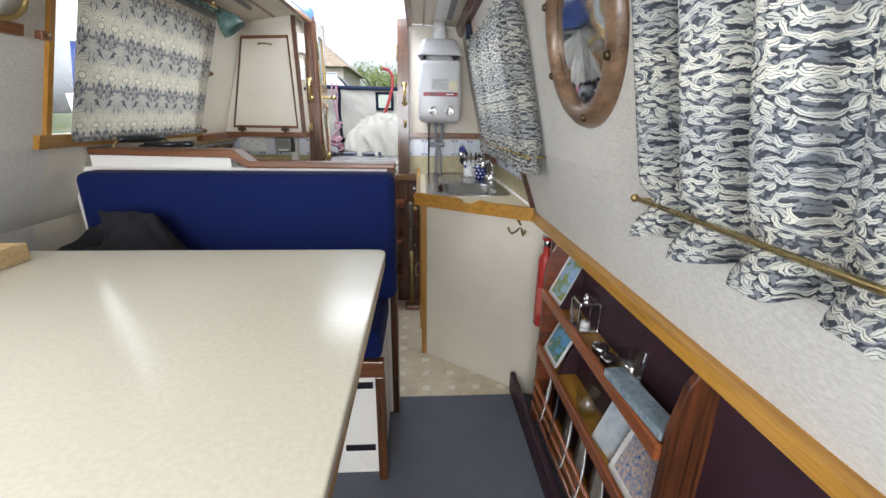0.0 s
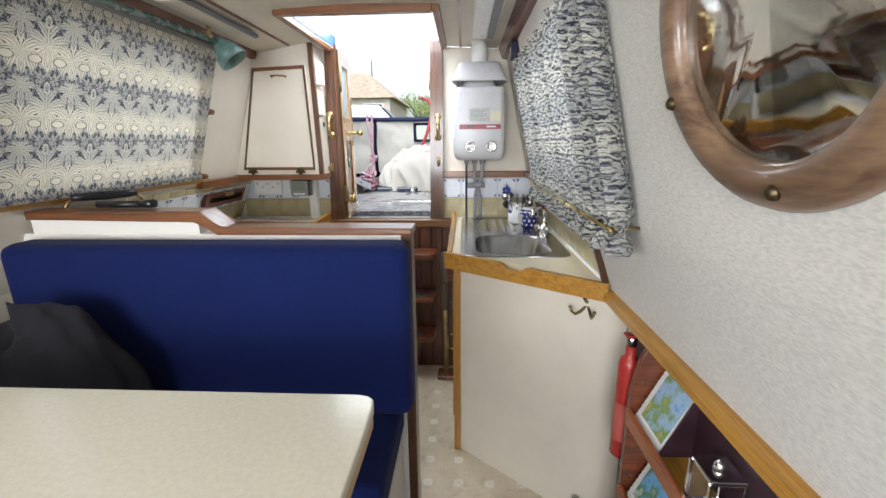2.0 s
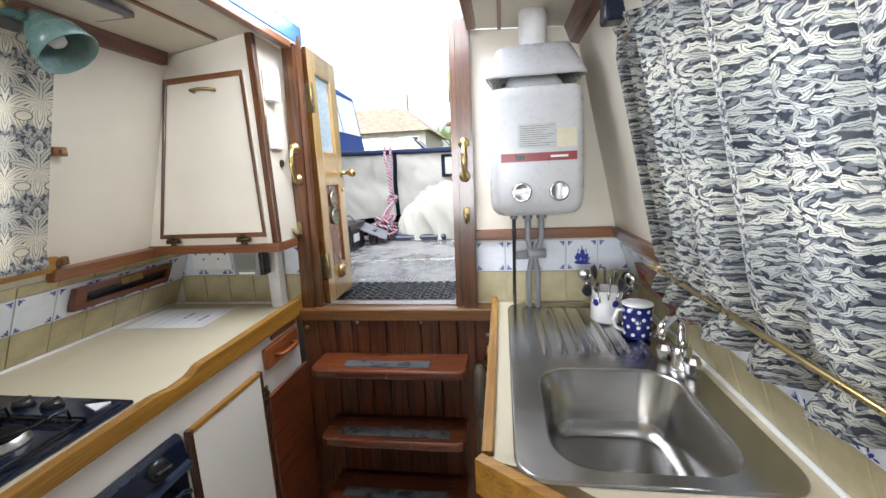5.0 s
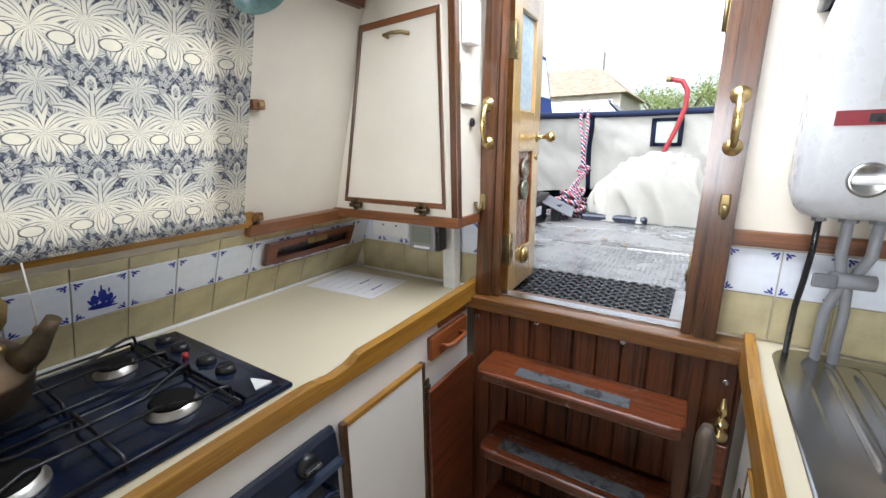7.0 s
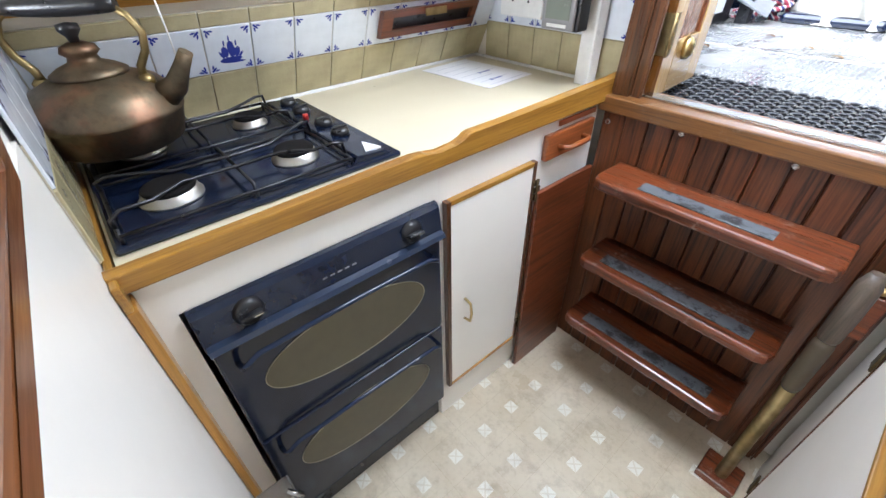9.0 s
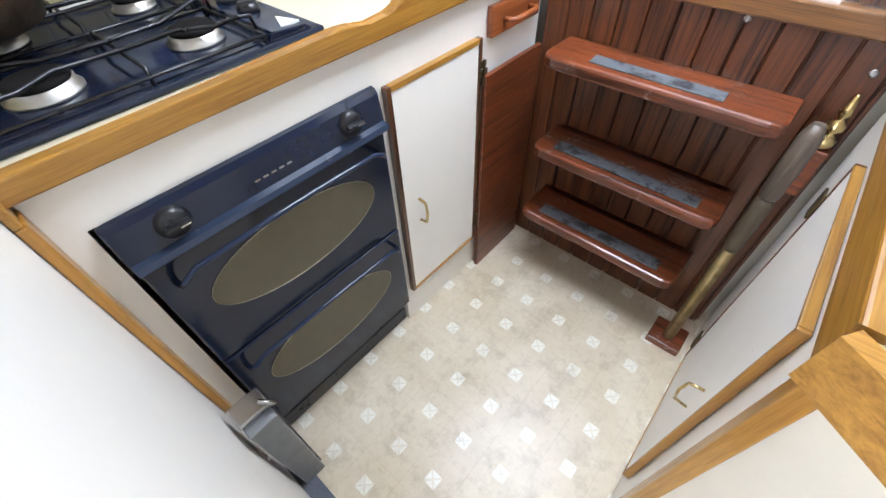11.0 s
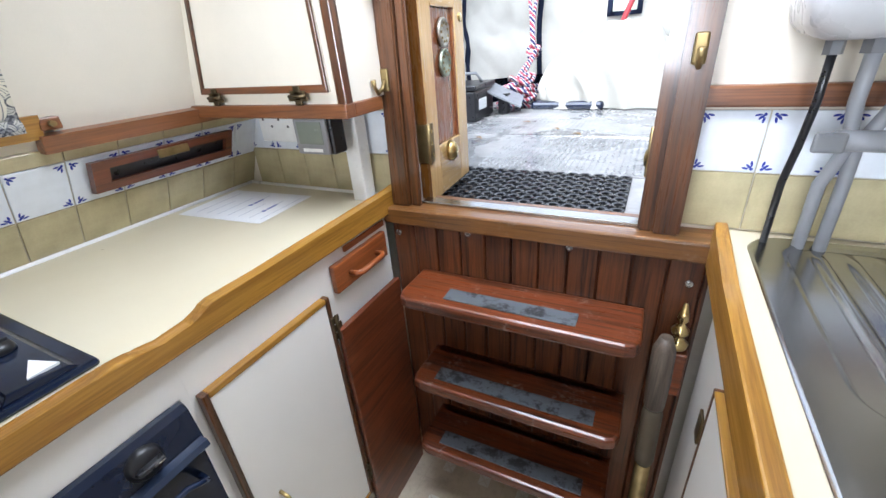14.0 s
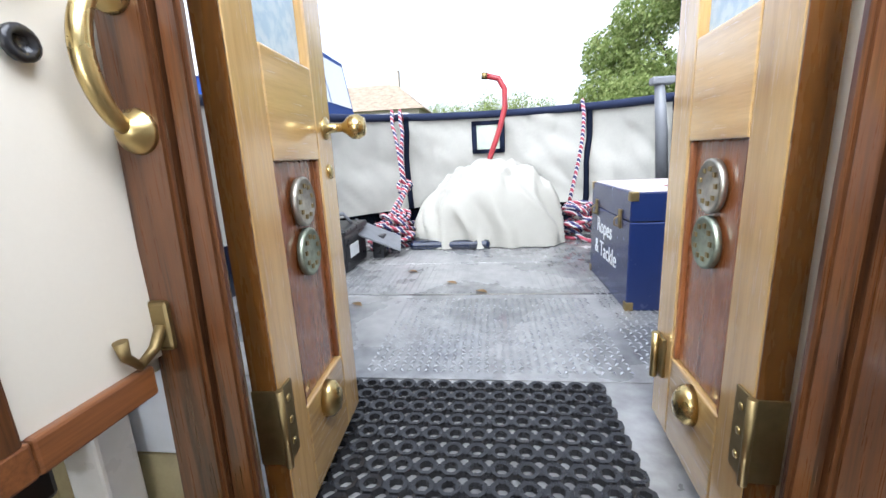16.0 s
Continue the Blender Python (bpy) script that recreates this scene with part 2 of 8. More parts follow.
def leaf_print(name, dark, light, mid, period, width, trans, warp, leafy=False):
    """A printed foliage cloth: mirrored repeats of trunks, fronds and small curled leaves across y and up z."""
    n = Nodes(name)
    m = n.math
    wob = n.add("TexNoise", Scale=55.0 if leafy else 28.0, Detail=4.0)
    n.link(n.co, wob.inputs["Vector"])
    off = n.add("VectorMath")
    off.operation = "MULTIPLY_ADD"
    n.link(wob.outputs["Color"], off.inputs[0]), n.link(n.co, off.inputs[2])
    off.inputs[1].default_value = (warp, warp, warp)
    sep = n.add("SeparateXYZ")
    n.link(off.outputs[0], sep.inputs[0])
    y = m("PINGPONG", m("ADD", sep.outputs[1], 20 * width), width / 2)
    z = m("MODULO", m("ADD", sep.outputs[2], 20 * period), period)
    comb = n.add("CombineXYZ")
    n.link(y, comb.inputs[0]), n.link(z, comb.inputs[1])

    def both(a, b):
        return m("MULTIPLY", a, b)

    def below(a, lo, hi):
        return n.ramp(a, [(lo, (1, 1, 1)), (hi, (0, 0, 0))])

    def leaves(cell, shift, long, wide, bend):
        """Curled leaves, one to each cell, turned at random; gives (leaf, vein)."""
        mp = n.add("Mapping")
        mp.inputs["Location"].default_value = (shift, shift * 1.7, 0)
        n.link(comb.outputs[0], mp.inputs["Vector"])
        v = n.add("TexVoronoi", Scale=1 / cell)
        v.voronoi_dimensions = "2D"
        n.link(mp.outputs[0], v.inputs["Vector"])
        d = n.add("VectorMath")
        d.operation = "SUBTRACT"
        n.link(mp.outputs[0], d.inputs[0]), n.link(v.outputs["Position"], d.inputs[1])
        l, c = n.add("SeparateXYZ"), n.add("SeparateXYZ")
        n.link(d.outputs[0], l.inputs[0]), n.link(v.outputs["Color"], c.inputs[0])
        ang = m("MULTIPLY", m("SUBTRACT", c.outputs[0], 0.5), 2.2 if leafy else math.tau)
        cs, sn = m("COSINE", ang), m("SINE", ang)
        u = m("ADD", both(l.outputs[0], cs), both(l.outputs[1], sn))
        w = m("SUBTRACT", both(l.outputs[1], cs), both(l.outputs[0], sn))
        w = m("SUBTRACT", w, both(both(u, u), bend / cell))
        u, w = m("DIVIDE", u, cell * long), m("DIVIDE", w, cell * wide)
        q = m("ADD", both(u, u), both(w, w))
        return below(m("MULTIPLY", q, 0.5), 0.36, 0.5), below(m("ABSOLUTE", w), 0.05, 0.16)

    def fronds(cy, cz, reach, count):
        """A fan of pointed fronds about (cy, cz)."""
        dy, dz = m("SUBTRACT", y, cy), m("SUBTRACT", z, cz)
        r = m("SQRT", m("ADD", both(dy, dy), both(dz, dz)))
        a = m("ARCTAN2", dz, m("ABSOLUTE", dy))
        a = m("ADD", a, m("MULTIPLY", r, 9.0))
        wave = m("ABSOLUTE", m("SINE", m("MULTIPLY", a, count)))
        edge = m("DIVIDE", r, reach)
        fan = below(m("SUBTRACT", m("ADD", m("MULTIPLY", both(edge, edge), 0.85), 0.12), m("MULTIPLY", wave, 0.85)), 0.02, 0.1)
        return both(fan, below(edge, 0.85, 1.0)), below(m("ABSOLUTE", m("SUBTRACT", wave, 0.93)), 0.02, 0.05)

    half, p = width / 2, period
    lf, vein = leaves(0.0105 if leafy else 0.0125, 0.0, 0.75 if leafy else 0.62, 0.22 if leafy else 0.3, 0.6)
    sm, _ = leaves(0.006 if leafy else 0.0075, 0.4, 0.62, 0.3, -0.7)
    pat = n.mix(m("MULTIPLY", sm, 0.8), dark, mid)
    if leafy:
        bl, bv = leaves(0.013, 0.9, 0.66, 0.2, -0.8)
        pat = n.mix(bl, pat, n.mix(0.6, mid, light))
        pat = n.mix(both(bl, bv), pat, dark)
    pat = n.mix(lf, pat, light if leafy else n.mix(0.55, mid, light))
    pat = n.mix(both(lf, vein), pat, dark)
    if not leafy:
        for cy, cz, reach, count in ((0.0, 0.5 * p, 0.42 * p, 4.5), (half, 0.36 * p, 0.34 * p, 4.0), (half, 0.86 * p, 0.26 * p, 3.5)):
            fan, rib = fronds(cy, cz, reach, count)
            pat = n.mix(fan, pat, light)
            pat = n.mix(both(fan, rib), pat, n.mix(0.5, dark, mid))
        # pale rounded blots resting on the fronds, then trunk and crown ring
        oy, oz = m("DIVIDE", m("SUBTRACT", y, half * 0.48), 0.018), m("DIVIDE", m("SUBTRACT", z, 0.3 * p), 0.01)
        q = m("MULTIPLY", m("ADD", both(oy, oy), both(oz, oz)), 0.5)
        pat = n.mix(below(q, 0.55, 0.66), pat, dark)
        pat = n.mix(below(q, 0.4, 0.5), pat, light)
        up = both(n.ramp(z, [(0.55 * p, (0, 0, 0)), (0.56 * p, (1, 1, 1))]), below(z, 0.8 * p, 0.81 * p))
        pat = n.mix(both(below(m("MULTIPLY", y, 100.0), 0.38, 0.48), up), pat, dark)
        pat = n.mix(both(below(m("MULTIPLY", y, 100.0), 0.26, 0.34), up), pat, light)
        ry, rz = m("DIVIDE", y, 0.009), m("DIVIDE", m("SUBTRACT", z, 0.88 * p), 0.016)
        ring = m("ABSOLUTE", m("SUBTRACT", m("SQRT", m("ADD", both(ry, ry), both(rz, rz))), 0.8))
        pat = n.mix(below(ring, 0.16, 0.24), pat, light)
    # the print fades between bluer and creamier bands and is a little uneven
    tone = n.ramp(m("DIVIDE", z, p), [(0.0, (0.55,) * 3), (0.2, (0.0,) * 3), (0.5, (0.0,) * 3), (0.72, (0.7,) * 3), (1.0, (0.55,) * 3)])
    base = n.mix(tone, pat, n.mix(1.0, pat, (0.6, 0.63, 0.72), "MULTIPLY"))
    base = n.mix(n.ramp(n.noise(30.0, 4), [(0.4, (0, 0, 0)), (0.7, (0.25,) * 3)]), base, mid)
    n.bump(n.noise(600.0, 1), 0.25, 0.0008)
    n.out(base, 0.9)
    tr = n.add("BsdfTranslucent")
    n.link(base, tr.inputs[0])
    mx = n.add("MixShader")
    mx.inputs[0].default_value = trans
    n.link(n.b.outputs[0], mx.inputs[1]), n.link(tr.outputs[0], mx.inputs[2])
    n.link(mx.outputs[0], n.t.nodes["Material Output"].inputs[0])
    return n.mat


def glass(name, tint=(1, 1, 1), rough=0.02, ior=1.45, shine=None):
    """Thin clear glass: light passes straight, the surface shines at glancing angles."""
    n = Nodes(name)
    tr, gl, mx, fr = n.add("BsdfTransparent"), n.add("BsdfGlossy", Roughness=rough), n.add("MixShader"), n.add("Fresnel", IOR=ior)
    tr.inputs[0].default_value = (*tint, 1)
    if shine is None:
        n.link(fr.outputs[0], mx.inputs[0])
    else:
        mx.inputs[0].default_value = shine
    n.link(tr.outputs[0], mx.inputs[1]), n.link(gl.outputs[0], mx.inputs[2])
    n.link(mx.outputs[0], n.t.nodes["Material Output"].inputs[0])
    return n.mat


M_CREAM = paint("cream_lining", (0.68, 0.63, 0.53), 0.5, 0.03)
M_WHITE = paint("white_laminate", (0.84, 0.81, 0.75), 0.32, 0.02, 3.0, 0.05)
M_WORKTOP = paint("beige_worktop", (0.63, 0.57, 0.42), 0.32, 0.015, 4.0, 0.01, 500.0)
M_TABLE = paint("speckled_table_laminate", (0.66, 0.63, 0.52), 0.16, 0.05, 120.0, 0.02, 420.0)
M_OAK_Y = wood("oak_edging_lengthwise", (0.25, 0.11, 0.012), (0.46, 0.235, 0.032), "y", 0.3, coat=0.4)
M_OAK_X = wood("oak_edging_crosswise", (0.25, 0.11, 0.012), (0.46, 0.235, 0.032), "x", 0.3, coat=0.4)
M_OAK_Z = wood("oak_edging_upright", (0.24, 0.1, 0.012), (0.44, 0.22, 0.032), "z", 0.3, coat=0.4)
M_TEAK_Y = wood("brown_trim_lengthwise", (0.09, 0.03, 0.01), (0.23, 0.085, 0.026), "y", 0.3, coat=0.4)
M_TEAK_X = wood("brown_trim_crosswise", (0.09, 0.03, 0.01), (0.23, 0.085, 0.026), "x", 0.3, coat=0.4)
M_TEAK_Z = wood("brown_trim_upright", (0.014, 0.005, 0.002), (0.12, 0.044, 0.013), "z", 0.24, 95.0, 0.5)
M_MAHOG_X = wood("mahogany_crosswise", (0.03, 0.008, 0.003), (0.21, 0.052, 0.015), "x", 0.25, 60.0, 0.5, 0.7)
M_SILL = wood("worn_oak_sill", (0.05, 0.02, 0.005), (0.19, 0.08, 0.018), "x", 0.3, 90.0, 0.4, 0.25)
M_MAHOG_Y = wood("mahogany_lengthwise", (0.05, 0.013, 0.005), (0.17, 0.043, 0.013), "y", 0.3, coat=0.4)
M_DRAWER = wood("orange_brown_drawer", (0.14, 0.035, 0.009), (0.34, 0.1, 0.026), "y", 0.28, coat=0.4)
M_PLANK = wood("dark_stained_planks", (0.01, 0.003, 0.0015), (0.155, 0.048, 0.015), "z", 0.32, 65.0, 0.3)
M_BLUE = cloth("navy_upholstery", (0.006, 0.013, 0.078))
M_BRASS = metal("brass", (0.6, 0.46, 0.2), 0.22)
M_BRONZE = metal("dark_bronze", (0.12, 0.09, 0.05), 0.4, 0.3)
M_OLDBRASS = metal("aged_brass", (0.32, 0.24, 0.11), 0.35, 0.4)
M_STEEL = metal("brushed_steel", (0.46, 0.455, 0.445), 0.2, 0.08, 6.0)
M_CHROME = metal("chrome", (0.75, 0.75, 0.75), 0.08, 0.06)
M_BLACK = plain("black_enamel", (0.012, 0.012, 0.014), 0.3)
M_NAVY = plain("navy_enamel", (0.006, 0.011, 0.029), 0.14)
M_WPLAST = plain("white_plastic", (0.8, 0.8, 0.79), 0.3)
M_HEATER = plain("off_white_enamel", (0.52, 0.525, 0.535), 0.28)
M_GREY = plain("grey_plastic", (0.17, 0.175, 0.185), 0.4)


def right_wall_paper():
    n = Nodes("textured_grey_wall_cloth")
    a = n.noise(1.0, 3, 0.6, n.mapped((150, 90, 300)))
    b = n.noise(4.0, 5)
    col = n.mix(0.5, n.ramp(b, [(0.3, (0.6, 0.58, 0.53)), (0.7, (0.69, 0.67, 0.61))]), n.ramp(a, [(0.35, (0.5, 0.48, 0.45)), (0.65, (0.75, 0.73, 0.68))]))
    n.bump(a, 0.7, 0.0025)
    return n.out(col, 0.85)


M_CLOTHWALL = right_wall_paper()


def deck_metal():
    n = Nodes("wet_painted_steel_deck")
    a, b = n.noise(3.0, 6), n.noise(25.0, 4)
    col = n.mix(0.35, n.ramp(a, [(0.38, (0.13, 0.132, 0.138)), (0.5, (0.27, 0.265, 0.255)), (0.65, (0.4, 0.39, 0.37))]), n.ramp(b, [(0.35, (0.12, 0.12, 0.125)), (0.65, (0.42, 0.42, 0.42))]))
    rough = n.ramp(a, [(0.4, (0.06,) * 3), (0.52, (0.3,) * 3)])
    n.bump(b, 0.15, 0.001)
    return n.out(col, rough, 0.25)


M_DECK = deck_metal()


def floor_vinyl():
    """Vinyl with small pale pinwheel squares 133 mm apart."""
    n = Nodes("beige_vinyl")
    sep = n.add("SeparateXYZ")
    n.link(n.co, sep.inputs[0])
    u = n.math("ABSOLUTE", n.math("SUBTRACT", n.math("MODULO", n.math("ADD", sep.outputs[0], 0.704 + 75 * 0.133 + 0.0665), 0.133), 0.0665))
    v = n.math("ABSOLUTE", n.math("SUBTRACT", n.math("MODULO", n.math("ADD", sep.outputs[1], 75 * 0.133 - 3.432 + 0.0665), 0.133), 0.0665))
    big = n.math("MAXIMUM", u, v)
    square = n.math("LESS_THAN", big, 0.019)
    cross = n.math("GREATER_THAN", n.math("ABSOLUTE", n.math("SUBTRACT", u, v)), 0.0032)
    motif = n.math("MULTIPLY", square, n.math("MULTIPLY_ADD", cross, 0.55))
    n.t.nodes[-1].inputs[2].default_value = 0.0
    seam = n.math("GREATER_THAN", big, 0.0657)
    a, b = n.noise(5.0, 5), n.noise(60.0, 4)
    col = n.ramp(a, [(0.3, (0.54, 0.46, 0.33)), (0.7, (0.66, 0.59, 0.46))])
    col = n.mix(n.ramp(b, [(0.5, (0, 0, 0)), (0.8, (0.4, 0.4, 0.4))]), col, (0.42, 0.34, 0.23))
    col = n.mix(n.math("MULTIPLY", seam, 0.3), col, (0.36, 0.28, 0.18))
    col = n.mix(motif, col, (0.74, 0.72, 0.64))
    dirt = n.noise(11.0, 6, 0.7)
    col = n.mix(n.ramp(dirt, [(0.5, (0, 0, 0)), (0.72, (0.55, 0.55, 0.55))]), col, (0.3, 0.24, 0.16))
    n.bump(b, 0.1, 0.0005)
    return n.out(col, n.ramp(a, [(0.3, (0.25,) * 3), (0.7, (0.45,) * 3)]))


M_VINYL = floor_vinyl()
M_CARPET = cloth("dark_carpet", (0.12, 0.128, 0.155), 0.95, 300.0)

# ---- shell of the boat ----
YB = 3.66                       # inner face of the stern bulkhead
YF = -1.1                       # inner face of the forward bulkhead
LEFT = [(-1.43, 0.0), (-1.43, 0.98), (-1.305, 1.25), (-1.115, 1.89)]
RIGHT = [(0.53, 0.0), (0.53, 0.93), (0.458, 0.94), (0.35, 1.25), (0.205, 1.92)]
CEIL = [(-1.115, 1.89), (-0.85, 1.928), (-0.48, 1.945), (-0.1, 1.94), (0.205, 1.92)]


def on_line(p, q, z):
    return p[0] + (q[0] - p[0]) * (z - p[1]) / (q[1] - p[1])


def wall_x(side, z):
    for p, q in zip(side, side[1:]):
        if z <= q[1] + 1e-6:
            return on_line(p, q, z)
    return side[-1][0]


def cabin_side(name, side, sign, openings, mat, label):
    """One side of the cabin, with its openings (y0, y1, z0, z1) cut through it."""
    sh = Shape()
    for p, q in zip(side, side[1:]):
        zs = sorted({p[1], q[1], *[z for o in openings for z in o[2:] if p[1] < z < q[1]]})
        ys = sorted({YF, YB, 2.14, *[y for o in openings for y in o[:2]]})
        for za, zb in zip(zs, zs[1:]):
            for ya, yb in zip(ys, ys[1:]):
                zm, ym = (za + zb) / 2, (ya + yb) / 2
                if any(o[0] < ym < o[1] and o[2] < zm < o[3] for o in openings):
                    continue
                xa, xb, t = on_line(p, q, za), on_line(p, q, zb), 0.05 * sign
                sh.hexa([(xa, ya, za), (xa + t, ya, za), (xa + t, yb, za), (xa, yb, za), (xb, ya, zb), (xb + t, ya, zb), (xb + t, yb, zb), (xb, yb, zb)])
    bmesh.ops.remove_doubles(sh.bm, verts=sh.bm.verts, dist=0.0005)
    return setting(name, sh, mat, label, "wall")


PORT_Y, PORT_Z = 1.636, 1.546
# second opening is out of view, added to let light into the saloon
wp_ = cabin_side("wall_port", LEFT, -1, [(2.14, 3.0, 1.29, 1.78), (0.05, 0.95, 1.3, 1.69)], M_CREAM, "cream-painted leaning cabin side with a wide window")
wp_.data.materials.append(M_CLOTHWALL)              # the saloon end is lined with the grey cloth
for f_ in wp_.data.polygons:
    f_.material_index = 1 if f_.center.y < 2.14 else 0
ws_ = cabin_side("wall_starboard", RIGHT, 1, [(2.16, 3.0, 1.3, 1.69), (0.2, 1.2, 1.3, 1.69)], M_CLOTHWALL,
                 "grey textured cabin side with curtained windows")
ws_.data.materials.append(M_CREAM)                  # the corner behind the heater is plain cream
for f_ in ws_.data.polygons:
    f_.material_index = 1 if f_.center.y > 3.0 else 0

# ceiling with the open sliding hatch
HX0, HX1, HY0 = -0.745, -0.145, 2.96


def ceil_z(x):
    for p, q in zip(CEIL, CEIL[1:]):
        if x <= q[0]:
            return p[1] + (q[1] - p[1]) * (x - p[0]) / (q[0] - p[0])
    return CEIL[-1][1]


def build_ceiling():
    sh = Shape()
    xs = sorted({*[p[0] for p in CEIL], HX0, HX1})
    for xa, xb in zip(xs, xs[1:]):
        for ya, yb in ((YF, HY0), (HY0, YB)):
            if ya == HY0 and HX0 - 1e-6 <= xa and xb <= HX1 + 1e-6:
                continue
            za, zb = ceil_z(xa), ceil_z(xb)
            sh.hexa([(xa, ya, za), (xb, ya, zb), (xb, yb, zb), (xa, yb, za), (xa, ya, za + 0.05), (xb, ya, zb + 0.05), (xb, yb, zb + 0.05), (xa, yb, za + 0.05)])
    setting("ceiling", sh, M_CREAM, "cream panelled cabin ceiling with an open hatch", "ceiling")


build_ceiling()
setting("floor", Shape().box(-1.43, 0.53, 2.43, YB, -0.05, 0.0), M_VINYL, "beige vinyl floor with small pale squares", "floor")
setting("floor_carpet", Shape().box(-1.43, 0.53, YF, 2.43, -0.05, 0.004), M_CARPET, "dark grey carpet in the saloon", "carpet")

# stern bulkhead: left and right of the doorway, and under it
DL, DR = -0.80, -0.165


def bulkhead():
    a = Shape()
    a.prism([(-1.43, 0.0), (DL, 0.0), (DL, 1.93), (-1.115, 1.89), (-1.305, 1.25), (-1.43, 0.98)], "y", YB, YB + 0.05)
    setting("wall_stern_port", a, M_CREAM, "cream stern bulkhead beside the doorway", "wall")
    b = Shape()
    b.prism([(DR, 0.0), *RIGHT, (DR, 1.94)], "y", YB, YB + 0.05)
    setting("wall_stern_starboard", b, M_CREAM, "cream stern bulkhead behind the water heater", "wall")
    c = Shape().box(DL, DR, YB, YB + 0.05, 0.0, 0.96)
    setting("wall_stern_lower", c, M_PLANK, "dark bulkhead below the doorway", "wall")


bulkhead()


def forward_bulkhead():
    sh = Shape()
    pts = LEFT + [(x, z) for x, z in CEIL[1:-1]] + RIGHT[::-1]
    sh.prism(pts, "y", YF - 0.05, YF)
    setting("wall_forward", sh, M_CREAM, "cream forward bulkhead", "wall")


forward_bulkhead()

# ---- galley, port side: worktop, cabinets, cooker ----
CX = -0.848                     # cabinet fronts
CT = 0.98                       # worktop height


def worktop_port():
    sh = Shape()
    sh.prism([(-1.43, 2.4), (CX, 2.4), (CX, YB), (-1.43, YB)], "z", CT - 0.03, CT)
    wt = thing("worktop", "beige laminate worktop with a varnished oak fiddle rail", "worktop", (-1.1, 3.0, 0.95))
    part("top", sh, M_WORKTOP, wt)
    ed = Shape()
    prof = [(2.385, 0.955), (YB - 0.005, 0.955), (YB - 0.005, 1.022), (3.61, 1.012), (3.16, 1.007), (3.06, 1.009), (3.046, 1.006), (3.034, 0.997), (3.018, 0.988), (2.968, 0.985), (2.946, 0.989), (2.928, 0.998), (2.905, 1.0), (2.875, 0.994), (2.385, 0.99)]
    ed.prism(prof, "x", CX - 0.004, CX + 0.022, 0.004)
    part("fiddle_rail", ed, M_OAK_Y, wt, "varnished oak fiddle rail")
    part("sealant", Shape().tube([(-1.417, 2.4, CT + 0.002), (-1.417, YB - 0.008, CT + 0.002)], 0.006, 8).tube([(-1.417, YB - 0.012, CT + 0.002), (CX, YB - 0.012, CT + 0.002)], 0.006, 8), M_WPLAST, wt, "white sealant bead along the tiles")


worktop_port()


def galley_cabinets():
    c = thing("cooker_cabinet", "white cabinet housing the built-in oven under the hob", "cabinet", (-1.1, 2.7, 0))
    for nm, b in (("side_panel", (CX, 2.4, 2.436, 0.0, 0.949)), ("side_panel", (CX, 2.964, 2.978, 0.0, 0.949)), ("front_rail", (CX, 2.436, 2.964, 0.872, 0.949)), ("plinth", (CX - 0.03, 2.436, 2.964, 0.0, 0.125))):
        part(nm, Shape().box(-1.4, *b), M_WHITE, c)
    part("toe_strip", Shape().box(CX - 0.029, CX - 0.012, 2.44, 2.96, 0.0, 0.06), M_BLACK, c)
    d = thing("galley_cupboard", "white cupboard with a brown-edged door and drawer", "cabinet", (-1.1, 3.3, 0))
    part("body", Shape().box(-1.4, CX, 2.9782, YB - 0.07, 0.0, 0.949), M_WHITE, d)
    door = part("door", Shape().box(CX + 0.001, CX + 0.016, 2.998, 3.296, 0.168, 0.847, 0.002), M_WHITE, d)
    for nm, b in (("edge_strip", (2.985, 2.998, 0.156, 0.86)), ("edge_strip", (3.296, 3.308, 0.156, 0.86))):
        part(nm, Shape().box(CX + 0.0012, CX + 0.019, *b, 0.002), M_TEAK_Z, door)
    for z0, z1 in ((0.156, 0.168), (0.847, 0.86)):
        part("edge_strip", Shape().box(CX + 0.0012, CX + 0.0185, 2.998, 3.296, z0, z1, 0.002), M_OAK_Y, door)
    h = Shape().tube([(CX + 0.016, 3.05, 0.44), (CX + 0.04, 3.05, 0.445), (CX + 0.045, 3.05, 0.48), (CX + 0.04, 3.05, 0.515), (CX + 0.016, 3.05, 0.52)], 0.004)
    part("handle", h, M_BRASS, door, "brass bow handle")
    for z in (0.25, 0.773):
        hg = Shape()
        for dz in (-0.022, 0.0, 0.022):
            hg.box(CX + 0.018, CX + 0.023, 3.298, 3.322 + 0.006 * (dz == 0), z + dz - 0.009, z + dz + 0.009, 0.002)
        hg.tube([(CX + 0.024, 3.31, z - 0.034), (CX + 0.024, 3.31, z + 0.034)], 0.004)
        part("hinge", hg, M_BRONZE, door, "dark butterfly hinge")
    dr = part("drawer", Shape().box(CX + 0.001, CX + 0.018, 3.342, 3.558, 0.844, 0.917, 0.004), M_DRAWER, d, "red-brown wooden drawer front")
    g = Shape().tube([(CX + 0.018, 3.395, 0.876), (CX + 0.04, 3.397, 0.878), (CX + 0.047, 3.41, 0.878), (CX + 0.047, 3.49, 0.878), (CX + 0.04, 3.503, 0.878), (CX + 0.018, 3.505, 0.876)], 0.0075)
    part("handle", g, M_DRAWER, dr, "turned wooden pull")
    part("label_strip", Shape().box(CX + 0.001, CX + 0.008, 3.4, 3.572, 0.926, 0.942, 0.003), M_DRAWER, d)


galley_cabinets()


